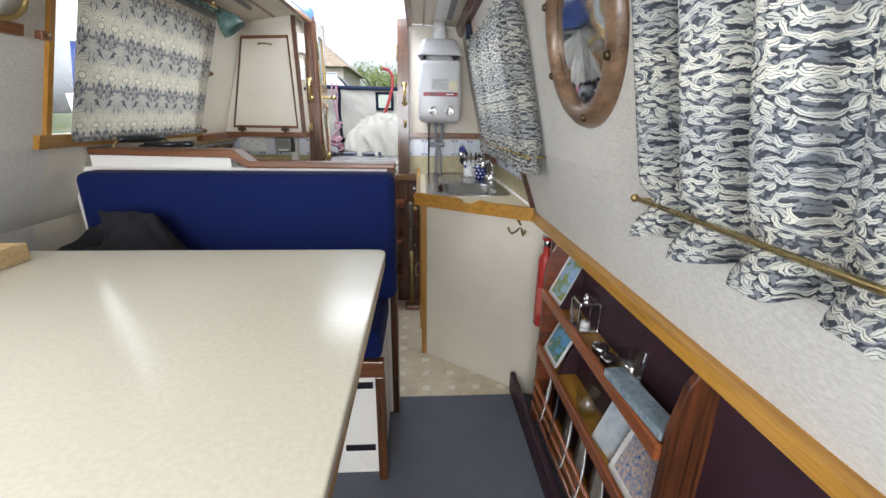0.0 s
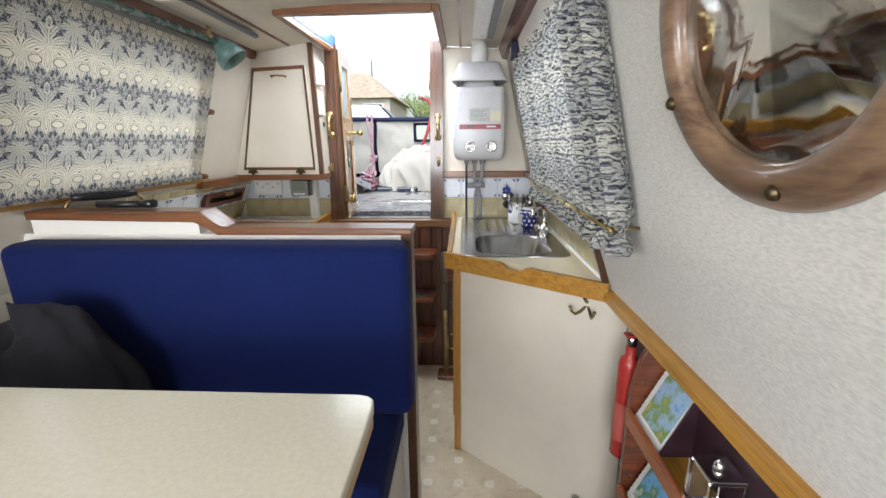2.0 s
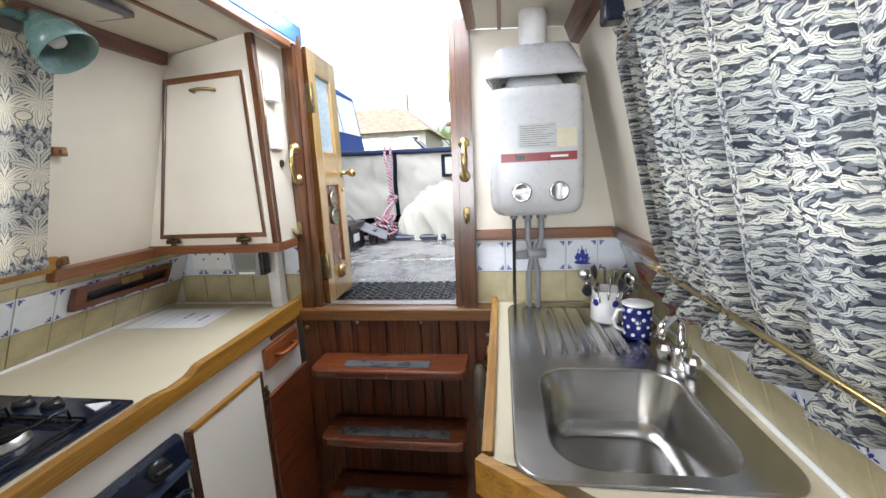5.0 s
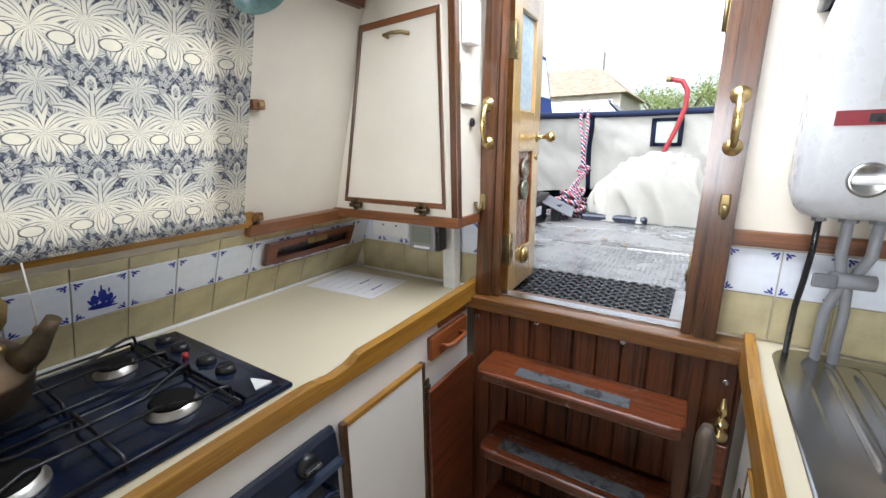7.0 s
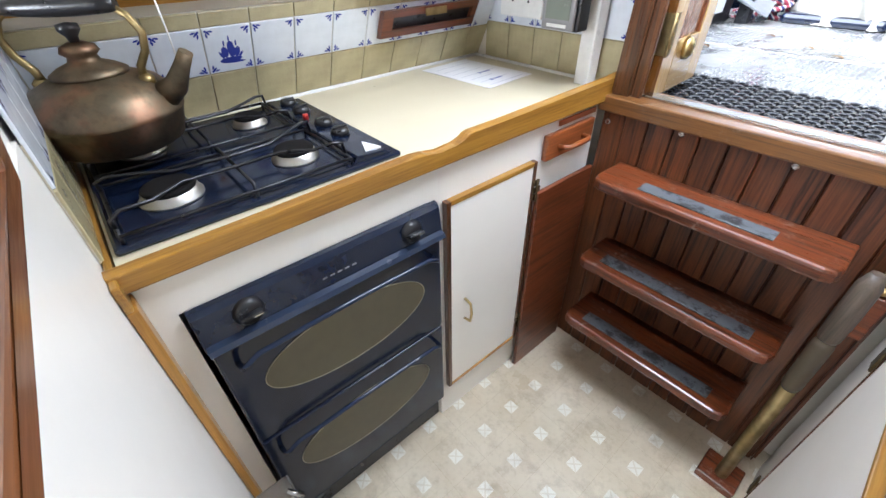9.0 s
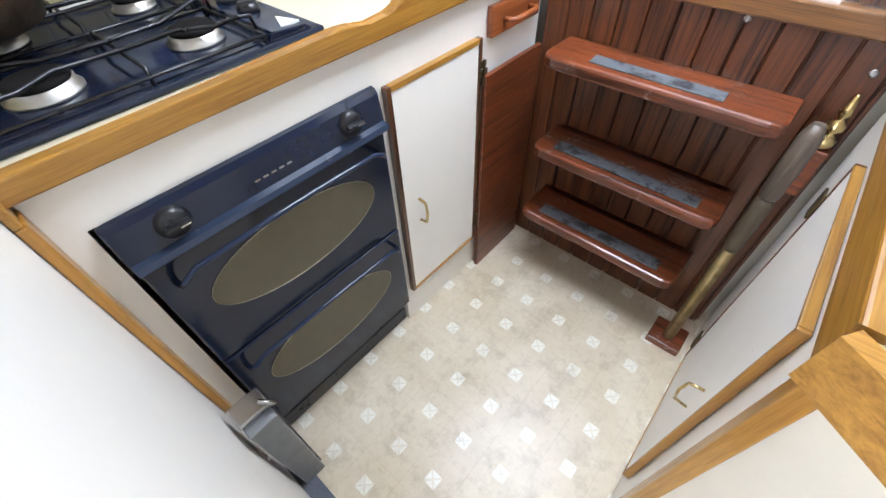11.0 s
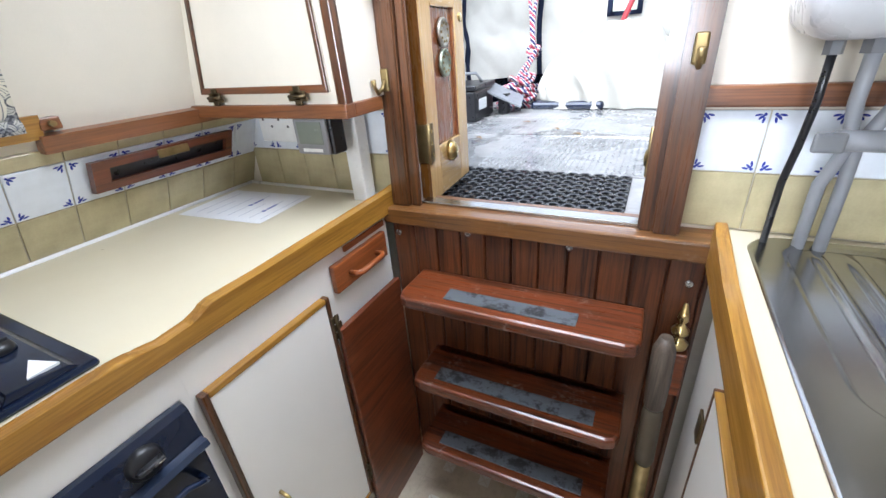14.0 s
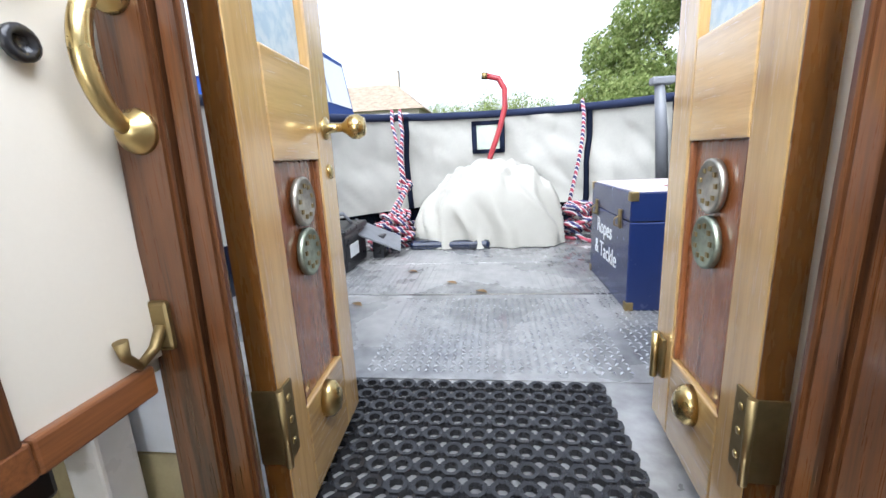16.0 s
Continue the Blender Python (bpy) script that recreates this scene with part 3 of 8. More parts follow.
def oven():
    o = thing("oven", "navy enamel built-in double oven with oval windows", "oven", (-1.1, 2.704, 0.13))
    y0, y1, f = 2.443, 2.962, CX + 0.004
    part("body", Shape().box(-1.36, f - 0.004, y0 + 0.01, y1 - 0.01, 0.13, 0.86), M_BLACK, o)
    part("control_panel", Shape().prism([(f, 0.79), (f + 0.026, 0.79), (f + 0.016, 0.862), (f + 0.008, 0.872), (f, 0.874)], "y", y0, y1, 0.003), M_NAVY, o)
    M_OGLASS = plain("oven_window", (0.085, 0.075, 0.045), 0.1)
    M_RIM = metal("oven_window_rim", (0.3, 0.27, 0.19), 0.35)
    M_HANDLE = plain("blue_black_handle", (0.012, 0.02, 0.045), 0.12)
    for z0, z1, zc, b in ((0.487, 0.785, 0.652, 0.085), (0.135, 0.481, 0.335, 0.092)):
        dr = part("oven_door", Shape().box(f, f + 0.02, y0 + 0.004, y1 - 0.004, z0, z1, 0.005), M_NAVY, o)
        yc, a = 2.704, 0.198
        pts = [(yc + a * math.cos(k * math.tau / 48), zc + b * math.sin(k * math.tau / 48)) for k in range(48)]
        part("window", Shape().prism(pts, "x", f + 0.018, f + 0.0212), M_OGLASS, dr, "brown-tinted oval oven window")
        part("window_rim", Shape().tube([(f + 0.0212, p, q) for p, q in pts], 0.0012, 5, True), M_RIM, dr)
        zh, hy0, hy1, out = z1 - 0.02, y0 + 0.035, y1 - 0.028, f + 0.05
        path = [(f + 0.018, hy0, zh - 0.03), (out - 0.008, hy0 + 0.003, zh - 0.026), (out, hy0 + 0.012, zh - 0.014), (out + 0.002, hy0 + 0.035, zh)]
        path += [(out + 0.003, hy0 + 0.035 + k * (hy1 - hy0 - 0.07) / 8, zh + 0.004 * math.sin(k * math.pi / 8)) for k in range(1, 8)]
        path += [(out + 0.002, hy1 - 0.035, zh), (out, hy1 - 0.012, zh - 0.014), (out - 0.008, hy1 - 0.003, zh - 0.026), (f + 0.018, hy1, zh - 0.03)]
        part("handle", Shape().tube(path, 0.0055, 10), M_HANDLE, dr, "blue-black bar handle")
    part("grip_ledge", Shape().prism([(f + 0.004, 0.783), (f + 0.034, 0.786), (f + 0.04, 0.793), (f + 0.036, 0.803), (f + 0.018, 0.808)], "y", y0 + 0.002, y1 - 0.002, 0.002), plain("slate_enamel", (0.022, 0.033, 0.062), 0.2), o)
    for yk in (2.528, 2.88):
        k = Shape().lathe([(0.027, 0), (0.027, 0.003), (0.023, 0.007), (0.021, 0.012), (0.0, 0.012)], (f + 0.018, yk, 0.836), (1, 0, 0.14))
        kn = part("knob", k, M_BLACK, o)
        part("grip", Shape().box(f + 0.028, f + 0.042, yk - 0.02, yk + 0.02, 0.833, 0.841, 0.003), M_BLACK, kn)
        part("marking", Shape().box(f + 0.0425, f + 0.0432, yk + 0.002, yk + 0.018, 0.8355, 0.8385), M_STEEL, kn)
    for k in range(5):
        part("print_mark", Shape().box(f + 0.021, f + 0.0225, 2.665 + 0.016 * k, 2.675 + 0.016 * k, 0.826, 0.83), M_STEEL, o)


oven()


def hob():
    o = thing("gas_hob", "navy enamel gas hob with three burners and wire pan supports", "hob", (-1.12, 2.66, CT))
    x0, x1, y0, y1, z = -1.365, -0.885, 2.405, 2.912, CT
    part("tray", Shape().box(x0, x1, y0, y1, z, z + 0.012, 0.005), M_NAVY, o)
    part("well", Shape().box(x0 + 0.02, x1 - 0.02, y0 + 0.02, y1 - 0.115, z + 0.0105, z + 0.0135, 0.001), M_NAVY, o)
    part("control_strip", Shape().prism([(y1 - 0.105, z + 0.012), (y1 - 0.02, z + 0.012), (y1 - 0.03, z + 0.02), (y1 - 0.095, z + 0.026)], "x", x0 + 0.02, x1 - 0.01, 0.002), M_NAVY, o)
    part("badge", Shape().prism([(x1 - 0.07, y1 - 0.05), (x1 - 0.022, y1 - 0.034), (x1 - 0.022, y1 - 0.07)], "z", z + 0.0215, z + 0.0255), M_WPLAST, o, "small white triangular badge")
    for k in range(4):
        xk = x0 + 0.07 + k * 0.075 + (0.04 if k > 1 else 0.0)
        kb = part("knob", Shape().lathe([(0.021, 0), (0.02, 0.006), (0.017, 0.014), (0, 0.014)], (xk, y1 - 0.058, z + 0.022), n=16), M_BLACK, o)
        part("grip", Shape().box(xk - 0.004, xk + 0.004, y1 - 0.075, y1 - 0.041, z + 0.03, z + 0.039, 0.002), M_BLACK, kb)
    part("igniter", Shape().lathe([(0.007, 0), (0.006, 0.012), (0, 0.013)], (x0 + 0.205, y1 - 0.075, z + 0.024), n=10), plain("red_plastic", (0.5, 0.03, 0.02), 0.3), o, "small red igniter button")
    M_CAP = plain("burner_cap", (0.01, 0.009, 0.009), 0.75, 0.0, **{"Specular IOR Level": 0.1})
    M_RING = metal("burner_ring", (0.6, 0.58, 0.55), 0.35)
    for bx, by, r in ((-1.0, 2.51, 0.045), (-1.0, 2.735, 0.04), (-1.25, 2.735, 0.034), (-1.25, 2.51, 0.04)):
        bu = part("burner", Shape().lathe([(r + 0.006, 0), (r + 0.006, 0.004), (r, 0.008), (r, 0.016), (0, 0.016)], (bx, by, z + 0.0135)), M_RING, o)
        part("cap", Shape().lathe([(r - 0.003, 0.0005), (r - 0.0015, 0.004), (r - 0.006, 0.008), (r - 0.012, 0.009), (0, 0.0092)], (bx, by, z + 0.0295)), M_CAP, bu)
    zt = z + 0.045
    for cx in (-1.0, -1.25):
        sup = part("pan_support", Shape().tube([(cx - 0.1, 2.62, z + 0.013), (cx - 0.1, 2.62, zt - 0.008), (cx + 0.1, 2.62, zt - 0.008), (cx + 0.1, 2.62, z + 0.013)], 0.0035, 6), M_WIRE, o, "black wire pan support")

        def wire(pts, r, n):
            part("wire", Shape().tube(pts, r, n), M_WIRE, sup)
        for yb in (2.42, 2.805):
            wire([(cx - 0.1, yb, z + 0.013), (cx - 0.1, yb, z + 0.024), (cx + 0.1, yb, z + 0.024), (cx + 0.1, yb, z + 0.013)], 0.0035, 6)
        for sx in (-1, 1):
            wire([(cx + sx * 0.075, 2.42, z + 0.024), (cx + sx * 0.078, 2.418, zt - 0.004), (cx + sx * 0.07, 2.435, zt + 0.004), (cx + sx * 0.06, 2.48, zt), (cx + sx * 0.026, 2.53, zt),
                    (cx + sx * 0.026, 2.62, zt - 0.002), (cx + sx * 0.026, 2.7, zt), (cx + sx * 0.06, 2.75, zt), (cx + sx * 0.07, 2.785, zt + 0.006), (cx + sx * 0.075, 2.803, zt + 0.004), (cx + sx * 0.075, 2.807, z + 0.024)], 0.0034, 7)
            wire([(cx + sx * 0.1, 2.42, z + 0.024), (cx + sx * 0.1, 2.805, z + 0.024)], 0.003, 6)


M_WIRE = metal("black_chromed_wire", (0.06, 0.06, 0.065), 0.25, 0.3, 30.0)
hob()

# partition between galley and saloon, behind the dinette seat
def partition():
    p = thing("dinette_partition", "white partition with brown capping behind the dinette seat", "partition", (-0.7, 2.35, 0))
    part("panel", Shape().box(-1.40, -0.19, 2.32, 2.385, 0.0, 1.165), M_WHITE, p)
    part("raised_panel", Shape().box(-1.32, -0.80, 2.325, 2.38, 1.165, 1.21), M_WHITE, p)
    sh = Shape()
    prof = [(-0.165, 1.165), (-0.165, 1.186), (-0.72, 1.186), (-0.78, 1.235), (-1.31, 1.235), (-1.31, 1.21), (-0.795, 1.21), (-0.735, 1.165)]
    sh.prism(prof, "y", 2.30, 2.389, 0.006)
    part("capping", sh, M_TEAK_X, p, "dark brown wooden capping")
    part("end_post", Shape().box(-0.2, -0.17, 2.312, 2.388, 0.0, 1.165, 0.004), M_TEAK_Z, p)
    part("corner_post", Shape().box(CX - 0.005, CX + 0.045, 2.386, 2.401, 0.0, 0.94, 0.003), M_OAK_Z, p)
    # tile and lath on the galley side above the worktop
    part("lath", Shape().box(-1.36, CX + 0.045, 2.386, 2.397, 0.94, 0.985, 0.003), M_OAK_X, p)


partition()


def dinette():
    s = thing("dinette_bench", "navy upholstered dinette bench with a high straight back", "bench seat", (-0.7, 2.1, 0))
    part("base", Shape().box(-1.42, -0.215, 1.97, 2.31, 0.0, 0.5), M_WHITE, s)
    part("seat_rail", Shape().box(-1.42, -0.2, 1.93, 1.965, 0.47, 0.535, 0.004), M_TEAK_X, s)
    part("leg", Shape().box(-0.232, -0.198, 1.93, 1.968, 0.0, 0.47, 0.003), M_TEAK_Z, s)
    part("seat_cushion", Shape().box(-1.4, -0.205, 1.93, 2.305, 0.537, 0.65, 0.025, 3), M_BLUE, s)
    part("back_cushion", Shape().box(-1.3, -0.164, 2.185, 2.303, 0.65, 1.16, 0.035, 5), M_BLUE, s)
    for z0, z1 in ((0.115, 0.14), (0.4, 0.425)):
        part("vent", Shape().box(-0.36, -0.245, 1.964, 1.972, z0, z1), M_BLACK, s)
    t = thing("dinette_table", "speckled cream laminate table with oak edging", "table", (-0.7, 1.3, 0))
    rim = [(-1.26, 0.72), (-0.166, 0.72), (-0.166, 1.755), (-0.17, 1.773), (-0.181, 1.783), (-0.2, 1.787), (-1.26, 1.787)]
    part("tabletop", Shape().prism(rim, "z", 0.982, 1.0, 0.003), M_TABLE, t)
    part("edging", Shape().prism([(p * 0.997 - 0.002, q * 0.998) for p, q in rim], "z", 0.96, 0.9815, 0.002), M_OAK_Y, t, "oak edging under the laminate")
    part("pedestal", Shape().lathe([(0.16, 0.004), (0.16, 0.015), (0.03, 0.03), (0.03, 0.94), (0.1, 0.95), (0.1, 0.964)], (-0.75, 1.25, 0)), M_STEEL, t)


dinette()


# ---- stern: steps and planked bulkhead ----
def plank_front():
    p = thing("planked_front", "dark stained tongue-and-groove boarding below the doorway", "panelling", (-0.45, 3.6, 0))
    part("backing", Shape().box(-0.835, -0.07, 3.612, YB, 0.0, 0.93), M_PLANK, p)
    x, k = -0.83, 0
    while x < -0.08:
        w = 0.068
        part("plank", Shape().box(x + 0.0015, min(x + w, -0.075) - 0.0015, 3.595, 3.612, 0.0, 0.93, 0.003, 1), M_PLANK, p)
        x, k = x + w, k + 1
    part("sill_beam", Shape().box(-0.845, -0.068, 3.58, YB + 0.05, 0.93, 0.975, 0.005), M_SILL, p, "varnished oak sill beam")
    part("threshold", Shape().box(-0.75, -0.205, 3.632, 3.668, 0.975, 0.983, 0.002), M_STEEL, p, "pale metal threshold")
    for x, z in ((-0.81, 0.9), (-0.603, 0.921), (-0.352, 0.921), (-0.106, 0.875), (-0.106, 0.45)):
        part("screw_cup", Shape().lathe([(0.009, 0), (0.008, 0.003), (0.004, 0.003), (0.0, 0.001)], (x, 3.596, z), (0, -1, 0), 12), M_STEEL, p)


plank_front()


def steps():
    s = thing("boarding_steps", "dark red wooden step unit with worn grey treads", "steps", (-0.47, 3.5, 0))
    nt = Nodes("worn_grey_tread_tape")
    M_TREAD = nt.out(nt.mix(nt.ramp(nt.noise(20.0, 6, 0.75), [(0.5, (0, 0, 0)), (0.6, (1, 1, 1))]), (0.1, 0.11, 0.12), (0.02, 0.019, 0.02)), 0.55)
    for z, x0, x1, yf in ((0.80, -0.742, -0.178, 3.44), (0.535, -0.724, -0.188, 3.43), (0.285, -0.724, -0.195, 3.42)):
        pts = [(x0, 3.594), (x0, yf + 0.03), (x0 + 0.009, yf + 0.009), (x0 + 0.03, yf), (x1 - 0.03, yf), (x1 - 0.009, yf + 0.009), (x1, yf + 0.03), (x1, 3.594)]
        st = part("step", Shape().prism(pts, "z", z - 0.034, z, 0.008), M_MAHOG_X, s)
        a, b = (x0 + 0.12, x1 - 0.13) if z > 0.7 else (x0 + 0.06, x1 - 0.06)
        part("tread", Shape().box(a, b, yf + 0.028, yf + 0.075, z, z + 0.003, 0.001), M_TREAD, st, "worn grey non-slip tread")
        if z < 0.7:
            part("riser", Shape().box(x0 + 0.02, x1 - 0.02, 3.57, 3.594, z - 0.034, z + 0.0), M_PLANK, s)
    for z in (0.766, 0.501, 0.251):
        for x in (-0.67, -0.28):
            part("cleat", Shape().box(x, x + 0.03, 3.545, 3.594, z - 0.045, z, 0.004), M_PLANK, s)
    f = thing("hinged_side_board", "red-brown board standing open beside the steps", "board", (-0.8, 3.45, 0))
    part("board", Shape().box(-0.83, -0.815, 3.31, 3.575, 0.0, 0.765, 0.003), M_MAHOG_Y, f)


steps()


# ---- doorway and stern doors ----
def doorway():
    d = tagged(new("door_frame"), "varnished wooden frame of the stern doorway", "door frame", "", "structure")
    def post(nm, xb0, xb1, xt0, xt1, y0, y1, mat):
        sh = Shape()
        z0, z1 = 0.975, 1.96
        sh.hexa([(xb0, y0, z0), (xb1, y0, z0), (xb1, y1, z0), (xb0, y1, z0), (xt0, y0, z1), (xt1, y0, z1), (xt1, y1, z1), (xt0, y1, z1)])
        bmesh.ops.bevel(sh.bm, geom=list(sh.bm.edges), offset=0.004, segments=2, affect="EDGES")
        part(nm, sh, mat, d)
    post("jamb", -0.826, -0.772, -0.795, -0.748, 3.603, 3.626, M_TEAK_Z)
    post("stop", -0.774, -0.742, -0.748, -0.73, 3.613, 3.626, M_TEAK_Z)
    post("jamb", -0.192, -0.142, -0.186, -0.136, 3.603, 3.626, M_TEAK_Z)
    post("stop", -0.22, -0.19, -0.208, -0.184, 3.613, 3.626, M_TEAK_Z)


doorway()


def stern_door(at, turn, side, label):
    """A half-width door; local x runs from hinge to lock edge, local y is its inner face's normal."""
    d = thing("stern_door", label, "door", at, "stern doors", "", turn)
    w, h, t = 0.295, 0.98, 0.032
    ym = side * t
    def b(x0, x1, z0, z1, inset=0.0):
        lo, hi = sorted((side * inset, ym - side * inset))
        return Shape().box(x0, x1, lo, hi, z0, z1, 0.003)
    M_PINE = M_DOOR
    part("stile", b(0, 0.07, 0, h), M_PINE, d, local=True)
    part("stile", b(w - 0.07, w, 0, h), M_PINE, d, local=True)
    part("rail", b(0.07, w - 0.07, 0, 0.14), M_DOORX, d, local=True)
    part("rail", b(0.07, w - 0.07, 0.475, 0.61), M_DOORX, d, local=True)
    part("rail", b(0.07, w - 0.07, 0.9, h), M_DOORX, d, local=True)
    part("panel", b(0.07, w - 0.07, 0.14, 0.475, 0.009), M_DOORPANEL, d, local=True)
    p = part("window_pane", b(0.07, w - 0.07, 0.61, 0.9, 0.013), M_PANE, d, "etched glass pane", local=True)
    p.visible_shadow = False
    for x0 in (0.07, w - 0.078):
        part("bead", b(x0, x0 + 0.008, 0.14, 0.475, 0.002), M_DOORPANEL, d, local=True)
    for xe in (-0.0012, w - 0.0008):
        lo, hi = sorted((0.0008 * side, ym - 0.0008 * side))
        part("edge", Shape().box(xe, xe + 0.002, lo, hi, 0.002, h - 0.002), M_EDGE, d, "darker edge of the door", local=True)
    n = Vector((0, -side, 0))
    def on_face(x, z, prof, nm, mat, n_=24, parent=d):
        return part(nm, Shape().lathe(prof, (x, 0.0, z), n, n_), mat, parent, local=True)
    for z, lab, mt in ((0.418, "round brass plaque with raised lettering", M_BADGE_A), (0.345, "round plaque with raised lettering", M_BADGE_B)):
        bd = on_face(0.148, z, [(0.035, -0.006), (0.035, 0.001), (0.032, 0.003), (0.03, 0.001), (0, 0.001)], "plaque", mt)
        bd["label"] = lab
        rng = random.Random(int(z * 1000))
        for k in range(9):
            a = k * math.tau / 9 + 0.3
            cx, cz = 0.15 + 0.022 * math.cos(a), z + 0.022 * math.sin(a)
            lo, hi = sorted((-side * 0.001, -side * 0.003))
            s2 = Shape().box(cx - 0.003, cx + 0.003, lo, hi, cz - 0.003, cz + 0.003)
            part("raised_mark", s2, M_OLDBRASS, bd, local=True)
    if side > 0:
        on_face(w - 0.03, 0.525, [(0.018, 0), (0.018, 0.003), (0.008, 0.006), (0.007, 0.03), (0.012, 0.036), (0.019, 0.045), (0.02, 0.056), (0.014, 0.066), (0, 0.068)], "door_knob", M_BRASS)
        on_face(w - 0.03, 0.455, [(0.012, 0), (0.012, 0.003), (0, 0.004)], "keyhole_plate", M_BRASS)
    else:
        lt = part("latch", Shape().box(w - 0.05, w - 0.012, 0.0, 0.006, 0.09, 0.16, 0.002), M_OLDBRASS, d, "brass door latch", local=True)
        part("bolt", Shape().tube([(w - 0.031, 0.012, 0.085), (w - 0.031, 0.012, 0.165)], 0.006, 10), M_BRASS, lt, local=True)
    dome = part("ball_catch", Shape().lathe([(0.024, 0), (0.022, 0.012), (0.014, 0.021), (0, 0.024)], (0.14, 0.0, 0.11), n, 20), M_BRASS, d, "polished brass dome", local=True)
    dome.scale = (1, 1, 1.3)
    dome.location = (0, 0, -0.033)
    for z in (0.16, 0.8):
        lo, hi = sorted((0.0, -side * 0.003))
        hg = part("hinge", Shape().box(0.002, 0.03, lo, hi, z - 0.05, z + 0.05, 0.001), M_OLDBRASS, d, "brass butt hinge", local=True)
        part("edge_leaf", Shape().box(-0.003, 0.0, *sorted((0.0, ym)), z - 0.05, z + 0.05), M_OLDBRASS, hg, local=True)
        for dz in (-0.03, 0.0, 0.03):
            part("screw", Shape().lathe([(0.005, 0), (0.004, 0.0012), (0, 0.0012)], (0.017, -side * 0.003, z + dz), n, 10), M_BRASS, hg, local=True)
        part("pin", Shape().tube([(-0.004, -side * 0.004, z - 0.052), (-0.004, -side * 0.004, z + 0.052)], 0.005), M_OLDBRASS, hg, local=True)
    return d


def frosted_glass():
    n = Nodes("etched_door_glass")
    a = n.noise(60.0, 4)
    col = n.ramp(a, [(0.4, (0.62, 0.72, 0.78)), (0.6, (0.78, 0.84, 0.86))])
    n.out(col, 0.12)
    tr, mx = n.add("BsdfTranslucent"), n.add("MixShader")
    n.link(col, tr.inputs[0])
    mx.inputs[0].default_value = 0.55
    n.link(n.b.outputs[0], mx.inputs[1]), n.link(tr.outputs[0], mx.inputs[2])
    n.link(mx.outputs[0], n.t.nodes["Material Output"].inputs[0])
    return n.mat


M_DOOR = wood("varnished_pine", (0.36, 0.21, 0.07), (0.52, 0.33, 0.12), "z", 0.16, 40.0, 1.0, 0.15)
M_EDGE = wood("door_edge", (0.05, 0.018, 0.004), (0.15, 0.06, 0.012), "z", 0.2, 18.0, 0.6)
M_DOORX = wood("varnished_pine_rail", (0.36, 0.21, 0.07), (0.52, 0.33, 0.12), "x", 0.16, 40.0, 1.0, 0.15)
M_DOORPANEL = wood("dark_door_panel", (0.12, 0.035, 0.012), (0.28, 0.1, 0.03), "z", 0.2, 20.0, 0.6)
M_PANE = frosted_glass()
M_BADGE_A = metal("plaque_bronze", (0.5, 0.47, 0.4), 0.35, 0.4, 60.0)
M_BADGE_B = metal("plaque_green", (0.38, 0.42, 0.33), 0.4, 0.4, 60.0)
stern_door((-0.737, 3.675, 0.965), 93, 1, "open varnished stern door with brass knob and plaques")
stern_door((-0.213, 3.68, 0.965), 87, -1, "open varnished stern door with plaques and latch")


# ---- galley, starboard side ----
SX = -0.062


